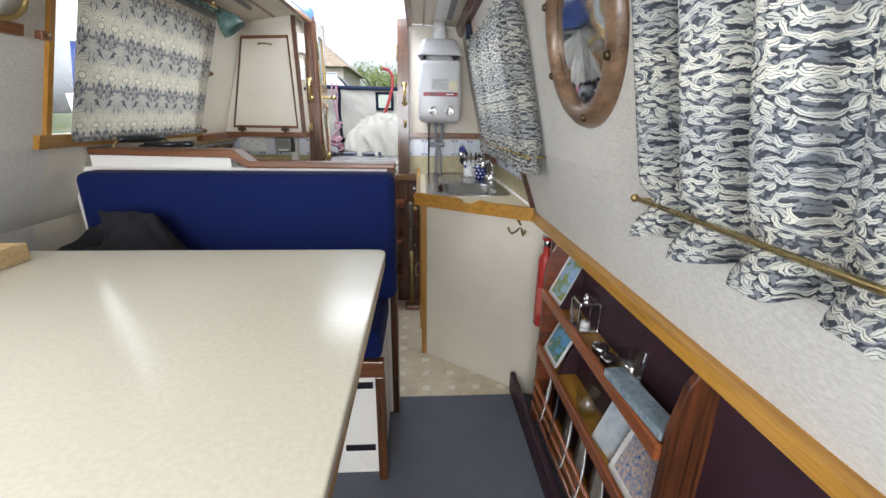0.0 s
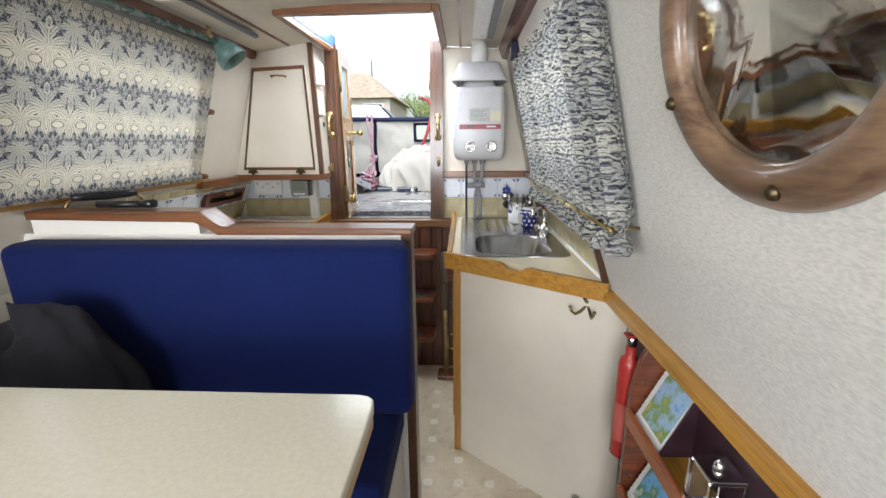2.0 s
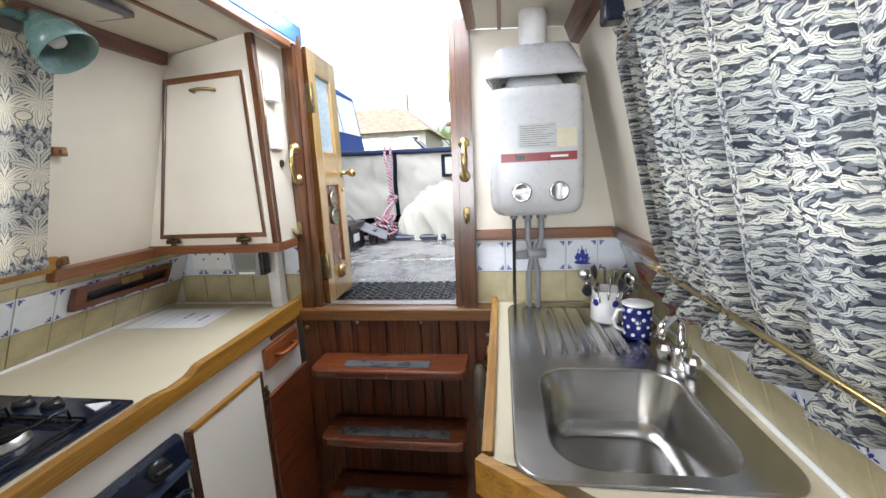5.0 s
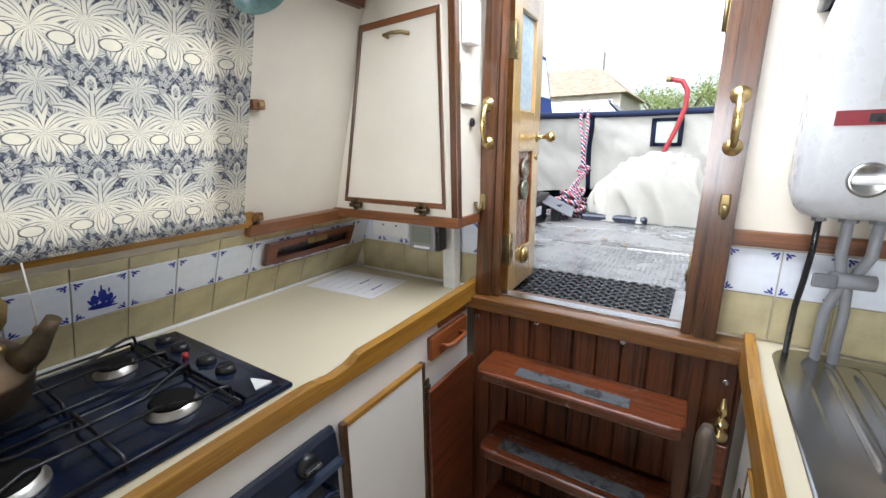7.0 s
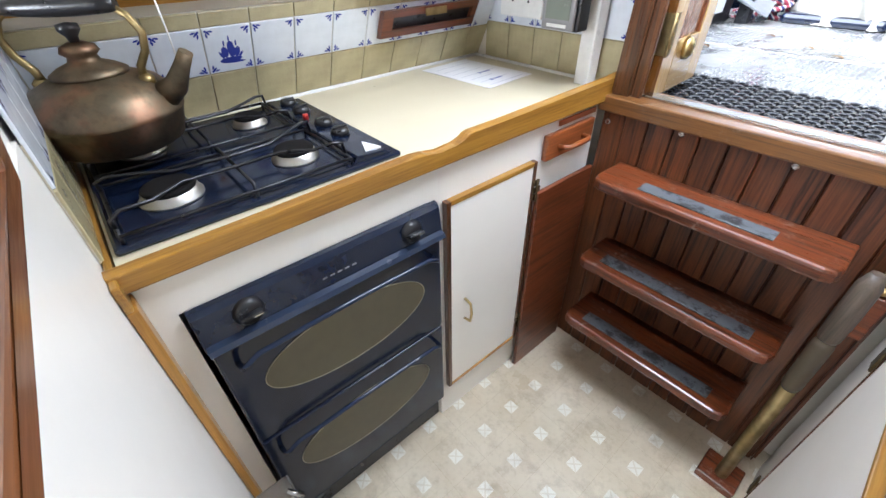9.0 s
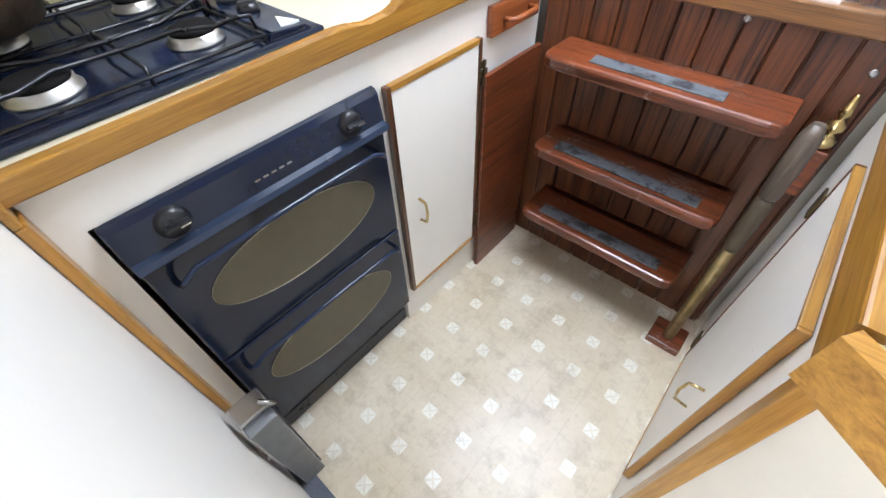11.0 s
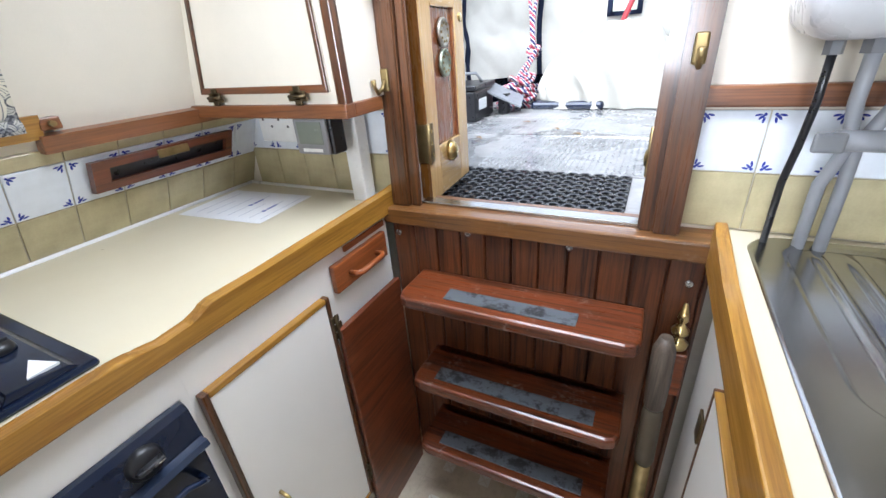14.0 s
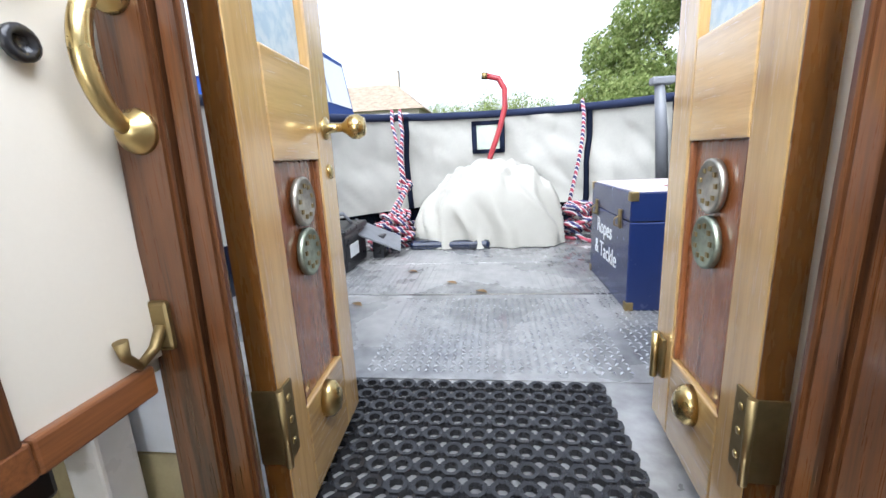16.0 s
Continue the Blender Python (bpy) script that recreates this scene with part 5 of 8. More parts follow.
def slot_rack(name, y0, y1, side, sgn):
    z0, z1 = 1.105, 1.178
    xa = lambda z: wall_x(side, z) - sgn * 0.012
    t = -sgn * 0.022
    r = thing(name, "dark red wooden slotted knife rack on the tiles", "rack", (xa(z0), (y0 + y1) / 2, z0))
    def piece(nm, ya, yb, za, zb, mat):
        sh = Shape()
        sh.hexa([(xa(za), ya, za), (xa(za) + t, ya, za), (xa(za) + t, yb, za), (xa(za), yb, za), (xa(zb), ya, zb), (xa(zb) + t, ya, zb), (xa(zb) + t, yb, zb), (xa(zb), yb, zb)])
        part(nm, sh, mat, r)
    piece("rail", y0, y1, z0, z0 + 0.02, M_MAHOG_Y)
    piece("rail", y0, y1, z1 - 0.02, z1, M_MAHOG_Y)
    piece("end", y0, y0 + 0.035, z0 + 0.02, z1 - 0.02, M_MAHOG_Y)
    piece("end", y1 - 0.02, y1, z0 + 0.02, z1 - 0.02, M_MAHOG_Y)
    t *= 0.35
    piece("slot", y0 + 0.035, y1 - 0.02, z0 + 0.02, z1 - 0.02, M_BLACK)
    ym = (y0 + y1) / 2
    part("plaque", Shape().box(xa(z1) - sgn * 0.024 - 0.003, xa(z1) - sgn * 0.024 + 0.003, ym - 0.04, ym + 0.04, z1 - 0.025, z1 - 0.005, 0.002), M_OLDBRASS, r, "small brass plate")


slot_rack("knife_rack", 3.18, 3.545, LEFT, -1)
slot_rack("utensil_rack", 3.1, 3.42, RIGHT, 1)


# ---- port window, blind and lamp ----
M_BLINDPRINT = leaf_print("blind_print", (0.045, 0.048, 0.062), (0.66, 0.62, 0.49), (0.27, 0.275, 0.28), 0.165, 0.145, 0.12, 0.004)
M_CURTAIN = leaf_print("curtain_print", (0.022, 0.026, 0.036), (0.54, 0.53, 0.45), (0.18, 0.19, 0.2), 0.17, 0.2, 0.12, 0.012, True)
M_GLAZE = glass("window_glass", shine=0.07)
M_MIRROR = metal("silvered_mirror", (0.86, 0.87, 0.86), 0.02, 0.01)


def port_window():
    w = thing("window_port", "varnished frame of the wide port window", "window", (-1.25, 2.6, 1.28), kind="structure")
    x = lambda z: wall_x(LEFT, z)
    def strip(y0, y1, z0, z1, mat, d=0.014):
        sh = Shape()
        sh.hexa([(x(z0), y0, z0), (x(z0) + d, y0, z0), (x(z0) + d, y1, z0), (x(z0), y1, z0), (x(z1), y0, z1), (x(z1) + d, y0, z1), (x(z1) + d, y1, z1), (x(z1), y1, z1)])
        return part("frame", sh, mat, w)
    strip(2.112, 2.132, 1.29, 1.78, M_OAK_Z)
    strip(3.0, 3.03, 1.29, 1.78, M_OAK_Z)
    strip(2.14, 3.03, 1.78, 1.815, M_OAK_Y)
    strip(2.08, 3.12, 1.245, 1.29, M_OAK_Y, 0.02)
    sh = Shape()
    sh.hexa([(x(1.29) - 0.03, 2.14, 1.29), (x(1.29) - 0.026, 2.14, 1.29), (x(1.29) - 0.026, 3.0, 1.29), (x(1.29) - 0.03, 3.0, 1.29),
             (x(1.78) - 0.03, 2.14, 1.78), (x(1.78) - 0.026, 2.14, 1.78), (x(1.78) - 0.026, 3.0, 1.78), (x(1.78) - 0.03, 3.0, 1.78)])
    g = part("pane", sh, M_GLAZE, w)
    g.visible_shadow = False
    b = thing("roller_blind", "drawn cloth blind printed with grey and cream foliage", "blind", (-1.22, 2.63, 1.27))
    def cloth_at(u, v):
        z = 1.285 + (1.825 - 1.285) * v
        return (x(z) + 0.026 + 0.002 * math.sin(17 * u + 3 * v), 2.195 + (3.09 - 2.195) * u, z)
    part("cloth", Shape().grid(cloth_at, 40, 30), M_BLINDPRINT, b)
    def hem(u, v):
        z = 1.262 + 0.024 * v
        return (x(1.28) + 0.027 + 0.004 * math.sin(v * math.pi), 2.195 + 0.895 * u, z)
    part("hem", Shape().grid(hem, 30, 4), M_BLINDPRINT, b, "blue-grey hem with a slat")
    part("roller", Shape().tube([(x(1.83) + 0.03, 2.17, 1.835), (x(1.83) + 0.03, 3.1, 1.835)], 0.016, 12), M_GREY, b)
    part("pull_cord", Shape().tube([(x(1.262) + 0.03, 2.64, 1.262), (x(1.2) + 0.05, 2.642, 1.2), (-1.29, 2.643, 1.13)], 0.0018, 5), M_WPLAST, b)
    part("acorn", Shape().lathe([(0.004, 0), (0.009, -0.006), (0.01, -0.016), (0.004, -0.026), (0, -0.027)], (-1.29, 2.643, 1.13), n=12), M_OAK_Z, b, "turned wooden cord acorn")
    for y, z in ((3.118, 1.57), (3.135, 1.272), (2.095, 1.58)):
        cb = thing("blind_catch", "small wooden turn-catch beside the blind", "catch", (x(z), y, z), "blind catches")
        part("block", Shape().box(x(z) - 0.004, x(z) + 0.022, y - 0.018, y + 0.018, z - 0.012, z + 0.012, 0.003), M_TEAK_Y, cb)
        part("peg", Shape().tube([(x(z) + 0.022, y, z), (x(z) + 0.034, y, z)], 0.006), M_OLDBRASS, cb)


port_window()


def wall_lamp():
    l = thing("swing_lamp", "green enamelled lamp on a long brass-jointed arm", "lamp", (-1.08, 2.9, 1.83))
    M_GREEN = plain("sea_green_enamel", (0.13, 0.22, 0.2), 0.25)
    part("arm", Shape().tube([(-1.07, 1.55, 1.80), (-1.045, 2.98, 1.838)], 0.011, 10), M_GREEN, l, "grey-green tubular arm")
    part("joint", Shape().lathe([(0.014, -0.02), (0.018, 0), (0.014, 0.02)], (-1.05, 2.93, 1.845), (0, 1, 0)), M_BRASS, l)
    part("bracket", Shape().tube([(-1.05, 2.95, 1.85), (-1.06, 2.96, 1.905)], 0.007), M_BRASS, l)
    d = Vector((0.55, 0.12, -0.75))
    part("shade", Shape().lathe([(0.012, -0.02), (0.02, -0.01), (0.033, 0.01), (0.054, 0.045), (0.064, 0.09), (0.062, 0.09), (0.051, 0.045), (0.03, 0.012), (0, 0.004)], (-1.05, 3.01, 1.84), d, 28), M_GREEN, l, "sea-green enamel bowl shade")
    part("bulb", Shape().lathe([(0.0, 0.01), (0.012, 0.02), (0.02, 0.045), (0.016, 0.062), (0, 0.07)], (-1.05, 3.01, 1.84), d, 16), M_WPLAST, l)


wall_lamp()


# ---- starboard curtains and porthole ----
def curtain(name, y0, y1, folds, seed, label, lean=0.0):
    rng = random.Random(seed)
    ph = [rng.uniform(0, 6.28) for _ in range(4)]
    c = thing(name, label, "curtain", (0.33, (y0 + y1) / 2, 1.2))
    x = lambda z: wall_x(RIGHT, z) - 0.03
    def f(u, v):
        z = 1.188 + (1.735 - 1.188) * v
        zz = max(z, 1.16)
        pin = 1.0 - 0.7 * math.exp(-((z - 1.238) / 0.018) ** 2) - 0.5 * math.exp(-((z - 1.715) / 0.02) ** 2)
        w = math.sin(u * folds * math.tau + ph[0] + 0.7 * math.sin(5 * u + ph[1]) + 0.35 * v)
        w = math.copysign(abs(w) ** 0.7, w)
        w2 = math.sin(u * folds * 2.3 * math.tau + ph[2] + v)
        amp = (0.03 + 0.007 * math.sin(9 * u + ph[3])) * pin
        base = x(zz) if z > 1.24 else x(1.24) - 0.006
        flare = 0.004 * (1.24 - z) / 0.08 if z < 1.24 else 0
        yy = y0 + lean * v + (y1 - y0 - lean * v) * u + 0.008 * w2 * pin
        hem = 0.004 * math.sin(u * folds * 2 * math.tau + ph[1]) if v < 0.02 else 0
        return (base - 0.012 - amp * w - 0.004 * w2 * pin - flare * (1 + w), yy, z + hem)
    part("cloth", Shape().grid(f, int(folds * 20), 34), M_CURTAIN, c)
    r0, r1 = y0 - 0.03 + lean * 1.4, y1 + 0.012
    lo = part("rod", Shape().tube([(x(1.24) - 0.036, r0, 1.238), (x(1.24) - 0.036, r1, 1.238)], 0.004, 10), M_BRASS, c, "slim brass curtain rod")
    for y in (r0, r1):
        part("finial", Shape().lathe([(0.0, -0.008), (0.006, -0.005), (0.007, 0), (0.004, 0.006)], (x(1.24) - 0.036, y, 1.238), (0, 1 if y < y1 else -1, 0), 12), M_BRASS, lo)
        part("bracket", Shape().tube([(x(1.24) - 0.036, y + (0.02 if y < y1 else -0.02), 1.238), (x(1.24) + 0.03, y + (0.02 if y < y1 else -0.02), 1.238)], 0.004), M_BRASS, lo)
    part("rod", Shape().tube([(x(1.715) - 0.012, y0 - 0.02, 1.715), (x(1.715) - 0.012, y1 + 0.02, 1.715)], 0.005, 10), M_BRASS, c)
    return c


curtain("galley_curtain", 1.985, 3.1, 11, 4, "gathered curtain printed with dark blue and cream foliage", 0.05)
curtain("saloon_curtain", 0.15, 1.305, 10, 9, "gathered curtain printed with dark blue and cream foliage")


def starboard_windows():
    for i, (y0, y1) in enumerate(((2.16, 3.0), (0.2, 1.2))):
        w = thing("window_%d" % (i + 1), "varnished frame of a starboard window", "window", (0.3, (y0 + y1) / 2, 1.3), kind="structure")
        x = lambda z: wall_x(RIGHT, z)
        def strip(a, b, z0, z1):
            sh = Shape()
            sh.hexa([(x(z0) - 0.01, a, z0), (x(z0) + 0.05, a, z0), (x(z0) + 0.05, b, z0), (x(z0) - 0.01, b, z0), (x(z1) - 0.01, a, z1), (x(z1) + 0.05, a, z1), (x(z1) + 0.05, b, z1), (x(z1) - 0.01, b, z1)])
            part("frame", sh, M_WPLAST, w)
        strip(y0 - 0.02, y0 + 0.001, 1.28, 1.71), strip(y1 - 0.001, y1 + 0.02, 1.28, 1.71), strip(y0 + 0.001, y1 - 0.001, 1.28, 1.301), strip(y0 + 0.001, y1 - 0.001, 1.689, 1.71)
        sh = Shape()
        sh.hexa([(x(1.3) + 0.03, y0, 1.3), (x(1.3) + 0.034, y0, 1.3), (x(1.3) + 0.034, y1, 1.3), (x(1.3) + 0.03, y1, 1.3), (x(1.69) + 0.03, y0, 1.69), (x(1.69) + 0.034, y0, 1.69), (x(1.69) + 0.034, y1, 1.69), (x(1.69) + 0.03, y1, 1.69)])
        g = part("pane", sh, M_GLAZE, w)
        g.visible_shadow = False


starboard_windows()


# pane for the unseen opening, which was added only for its light
def added_dinette_window():
    w = thing("window_3", "unseen window added above the dinette to let in light", "window", (-1.25, 0.5, 1.3), kind="structure")
    x = lambda z: wall_x(LEFT, z) - 0.03
    sh = Shape()
    sh.hexa([(x(1.3) - 0.004, 0.05, 1.3), (x(1.3), 0.05, 1.3), (x(1.3), 0.95, 1.3), (x(1.3) - 0.004, 0.95, 1.3), (x(1.69) - 0.004, 0.05, 1.69), (x(1.69), 0.05, 1.69), (x(1.69), 0.95, 1.69), (x(1.69) - 0.004, 0.95, 1.69)])
    part("pane", sh, M_GLAZE, w).visible_shadow = False


added_dinette_window()


def porthole():
    p = thing("round_mirror", "round mirror in a thick turned wooden ring on the cabin side", "mirror", (wall_x(RIGHT, PORT_Z), PORT_Y, PORT_Z))
    up = Vector((RIGHT[4][0] - RIGHT[3][0], 0, RIGHT[4][1] - RIGHT[3][1])).normalized()
    n = up.cross(Vector((0, 1, 0))).normalized()
    n = n if n.x < 0 else -n
    c = Vector((wall_x(RIGHT, PORT_Z), PORT_Y, PORT_Z))
    prof = [(0.154, 0.001), (0.154, 0.014), (0.157, 0.02), (0.164, 0.025), (0.176, 0.027), (0.192, 0.023), (0.203, 0.014), (0.208, 0.005), (0.208, 0.0015), (0.207, 0.0005)]
    ring = Shape()
    ring.lathe(prof, c, n, 64)
    for f in [f for f in ring.bm.faces if len(f.verts) > 8]:
        ring.bm.faces.remove(f)
    part("surround", ring, wood("walnut_ring", (0.07, 0.036, 0.019), (0.29, 0.18, 0.105), "y", 0.3, 14.0, 0.4), p, "thick brown wooden ring")
    part("mirror_glass", Shape().lathe([(0.1535, 0.006), (0.0, 0.006)], c, n, 48), M_MIRROR, p, "silvered mirror glass")
    y = Vector((0, 1, 0))
    for a in (82, 150, 202, 262, 336, 28):
        q = c + 0.182 * (math.cos(radians(a)) * y + math.sin(radians(a)) * up) + n * 0.0245
        part("screw", Shape().lathe([(0.0095, 0), (0.009, 0.004), (0.006, 0.008), (0, 0.0095)], q, n, 14), M_BRONZE, p)


porthole()


# ---- water heater ----
def heater():
    h = thing("water_heater", "white wall-mounted gas water heater with two dials", "water heater", (0.06, 3.5, 1.33))
    x0, x1, yf = -0.073, 0.19, 3.385
    def ring(z, wx, wy, r=0.03):
        """A rounded rectangle at height z, its back against the wall."""
        xc, yb = (x0 + x1) / 2, YB - 0.004
        pts = []
        for cx, cy, a0 in ((xc + wx / 2 - r, yb - r * 0.2, 0), (xc - wx / 2 + r, yb - r * 0.2, 90), (xc - wx / 2 + r, yb - wy + r, 180), (xc + wx / 2 - r, yb - wy + r, 270)):
            rr = r if a0 >= 180 else r * 0.2
            pts += [(cx + (r if a0 >= 180 else rr) * math.cos(radians(a0 + 15 * k)), cy + rr * math.sin(radians(a0 + 15 * k)), z) for k in range(7)]
        return pts
    def loft(rows):
        sh = Shape()
        rs = [[sh.bm.verts.new(p) for p in row] for row in rows]
        for A, B in zip(rs, rs[1:]):
            for k in range(len(A)):
                sh.bm.faces.new((A[k], A[(k + 1) % len(A)], B[(k + 1) % len(A)], B[k])).smooth = True
        sh.bm.faces.new(rs[0][::-1]), sh.bm.faces.new(rs[-1])
        return sh
    z0, z1, w, d = 1.328, 1.695, x1 - x0 + 0.006, YB - 0.004 - yf
    body = loft([ring(z0, w - 0.07, d - 0.04), ring(z0 + 0.006, w - 0.04, d - 0.018), ring(z0 + 0.02, w - 0.014, d - 0.005), ring(z0 + 0.045, w, d),
                 ring(1.5, w, d), ring(z1 - 0.03, w - 0.01, d), ring(z1 - 0.012, w - 0.016, d - 0.002), ring(z1 - 0.003, w - 0.026, d - 0.008), ring(z1, w - 0.04, d - 0.018)])
    part("case", body, M_HEATER, h)
    hd = loft([ring(1.756, w - 0.03, d - 0.05), ring(1.727, w - 0.012, d - 0.03), ring(1.722, w + 0.012, d - 0.012), ring(1.73, w + 0.014, d - 0.01), ring(1.764, w - 0.012, d - 0.03),
               ring(1.803, w - 0.045, d - 0.055), ring(1.82, w - 0.06, d - 0.07), ring(1.826, w - 0.085, d - 0.09)])
    part("draught_hood", hd, M_HEATER, h, "white bell-shaped draught hood")
    part("neck", loft([ring(1.694, w - 0.085, d - 0.06), ring(1.752, w - 0.13, d - 0.1)]), M_HEATER, h)
    part("flue", Shape().tube([(0.06, 3.53, 1.81), (0.06, 3.53, 1.945)], 0.042, 24), M_WPLAST, h)
    part("red_strip", Shape().box(-0.043, 0.17, yf - 0.0015, yf + 0.002, 1.487, 1.511), plain("dark_red_band", (0.22, 0.012, 0.02), 0.3), h, "dark red band across the front")
    part("maker_mark", Shape().box(0.097, 0.145, yf - 0.0025, yf - 0.001, 1.496, 1.502), M_WPLAST, h)
    part("slot", Shape().box(-0.002, 0.025, yf - 0.0025, yf - 0.001, 1.492, 1.505), M_BLACK, h)
    for nm, a, b, c, d, m in (("rating_label", 0.005, 0.113, 1.524, 1.592, plain("grey_label", (0.46, 0.47, 0.46), 0.5)), ("sticker", 0.115, 0.168, 1.524, 1.575, plain("cream_label", (0.62, 0.58, 0.42), 0.5))):
        lb = part(nm, Shape().box(a, b, yf - 0.0012, yf + 0.002, c, d), m, h)
        if nm == "rating_label":
            for k in range(10):
                part("print_bar", Shape().box(a + 0.006, b - 0.006 - 0.011 * (k % 4), yf - 0.0018, yf - 0.001, d - 0.008 - 0.006 * k, d - 0.0064 - 0.006 * k), M_GREY, lb)
    for xk, tilt in ((0.015, 1.5708), (0.121, 0.0)):
        kb = part("dial", Shape().lathe([(0.029, 0), (0.029, 0.004), (0.026, 0.008), (0.022, 0.006), (0, 0.006)], (xk, yf, 1.40), (0, -1, 0), 30), M_STEEL, h, "round dial")
        gsh = Shape().box(-0.007, 0.007, -0.02, -0.004, -0.022, 0.022, 0.004).turn(Matrix.Translation((xk, yf, 1.40)) @ Matrix.Rotation(tilt, 4, "Y"))
        part("grip", gsh, M_WPLAST, kb)
    M_PIPE = plain("grey_pipe_paint", (0.28, 0.29, 0.31), 0.4)
    for x, r, bend in ((-0.005, 0.006, 0.0), (0.04, 0.01, 0.015), (0.085, 0.01, -0.02)):
        part("pipe", Shape().tube([(x, 3.55, 1.34), (x, 3.55, 1.24), (x + bend, 3.57, 1.17), (x + bend * 0.4, 3.6, 1.1), (x + bend * 0.4, 3.6, CT)], r, 10), M_BLACK if r < 0.008 else M_PIPE, h)
        part("nut", Shape().lathe([(r + 0.006, 0), (r + 0.006, 0.022), (r, 0.026)], (x, 3.55, 1.305), n=6, flat=True), M_GREY, h)
    part("valve", Shape().tube([(0.03, 3.55, 1.185), (0.1, 3.55, 1.185)], 0.016, 12), M_PIPE, h)
    part("valve_lever", Shape().box(0.0, 0.04, 3.525, 3.535, 1.17, 1.2, 0.004), M_GREY, h)


heater()


# ---- sink top: tap, mug and pot ----
def sink_things():
    t = thing("tap", "chrome pillar tap with a swan spout", "tap", (0.355, 3.1, CT))
    zb = CT + 0.004
    part("base", Shape().lathe([(0.03, 0), (0.03, 0.01), (0.022, 0.02), (0.02, 0.05), (0.0, 0.052)], (0.37, 3.135, zb)), M_CHROME, t)
    part("spout", Shape().tube([(0.37, 3.135, zb + 0.04), (0.37, 3.135, zb + 0.10), (0.36, 3.125, zb + 0.13), (0.335, 3.105, zb + 0.14), (0.305, 3.08, zb + 0.125), (0.292, 3.07, zb + 0.1)], 0.011, 12), M_CHROME, t)
    for dx, dy in ((-0.028, 0.03), (0.004, -0.045)):
        part("valve_head", Shape().lathe([(0.012, 0), (0.015, 0.01), (0.019, 0.026), (0.014, 0.038), (0, 0.04)], (0.37 + dx, 3.135 + dy, zb + 0.01), n=8, flat=True), M_CHROME, t, "faceted tap head")
    part("indicator", Shape().lathe([(0.008, 0), (0, 0.003)], (0.37, 3.14, zb + 0.147), n=10), plain("blue_dot", (0.03, 0.1, 0.4), 0.3), t)

    def mug(nm, x, y, r, h, mat, lab, spots):
        zb2 = CT + 0.006
        m = thing(nm, lab, "mug", (x, y, zb2))
        part("cup", Shape().lathe([(r * 0.9, 0), (r, 0.006), (r, h), (r - 0.004, h), (r - 0.005, 0.008), (0, 0.007)], (x, y, zb2), n=28), mat, m)
        hy = Vector((-0.86, -0.2, 0)).normalized()
        pth = [Vector((x, y, zb2)) + hy * (r + d) + Vector((0, 0, z)) for d, z in ((-0.003, h * 0.82), (0.018, h * 0.85), (0.03, h * 0.6), (0.024, h * 0.35), (-0.003, h * 0.2))]
        if spots:
            part("handle", Shape().tube(pth, 0.0055, 8), M_WPLAST, m, "white handle")
        part("rim", Shape().tube([(x + r * math.cos(a * math.tau / 28), y + r * math.sin(a * math.tau / 28), zb2 + h) for a in range(28)], 0.0025, 6, True), M_WPLAST, m)
        return m
    m = mug("spotted_mug", 0.326, 3.325, 0.039, 0.096, plain("cobalt_glaze", (0.012, 0.02, 0.14), 0.12), "upturned cobalt mug with white spots on the drainer", True)
    zb2 = CT + 0.006
    for row in range(4):
        for k in range(9):
            a = (k + 0.5 * (row % 2)) * math.tau / 9
            d = Vector((math.cos(a), math.sin(a), 0))
            part("spot", Shape().lathe([(0.0055, 0), (0.0045, 0.0012), (0, 0.0014)], Vector((0.326, 3.325, zb2 + 0.015 + row * 0.022)) + d * 0.0385, d, 10), M_WPLAST, m)
    part("base_disc", Shape().lathe([(0.0385, 0), (0.036, 0.003), (0, 0.003)], (0.326, 3.325, zb2 + 0.096)), M_WPLAST, m)
    p = mug("utensil_pot", 0.275, 3.455, 0.047, 0.1, M_WPLAST, "white pot with a blue flower holding cooking utensils", False)
    for k in range(2):
        a = math.radians(215 + 75 * k)
        d = Vector((math.cos(a), math.sin(a), 0))
        part("flower", Shape().lathe([(0.012, 0), (0.01, 0.001), (0, 0.0015)], Vector((0.275, 3.455, zb2 + 0.065)) + d * 0.0465, d, 7, flat=True), M_DELFT, p)
    rng = random.Random(5)
    for k in range(12):
        a = k * math.tau / 12 + 0.4
        b0 = Vector((0.275 + 0.02 * math.cos(a), 3.455 + 0.02 * math.sin(a), zb2 + 0.012))
        b1 = Vector((0.275 + 0.06 * math.cos(a), 3.455 + 0.06 * math.sin(a), zb2 + rng.uniform(0.085, 0.125)))
        u = thing("utensil", "steel cooking utensil standing in the pot", "utensil", tuple(b0), "utensils in the pot")
        part("shank", Shape().tube([b0, b1], 0.0035, 6), M_STEEL, u)
        d = (b1 - b0).normalized()
        hd = Shape().lathe([(0.004, -0.005), (0.013, 0.008), (0.018, 0.022), (0.015, 0.035), (0.0, 0.042)], (0, 0, 0), (0, 0, 1), 14)
        hd.turn(Matrix.Translation(b1) @ Vector((0, 0, 1)).rotation_difference(d).to_matrix().to_4x4() @ Matrix.Rotation(a, 4, "Z") @ Matrix.Diagonal((1, 0.3, 1, 1)))
        part("head", hd, M_BLACK if k % 3 == 0 else M_STEEL, u)


sink_things()


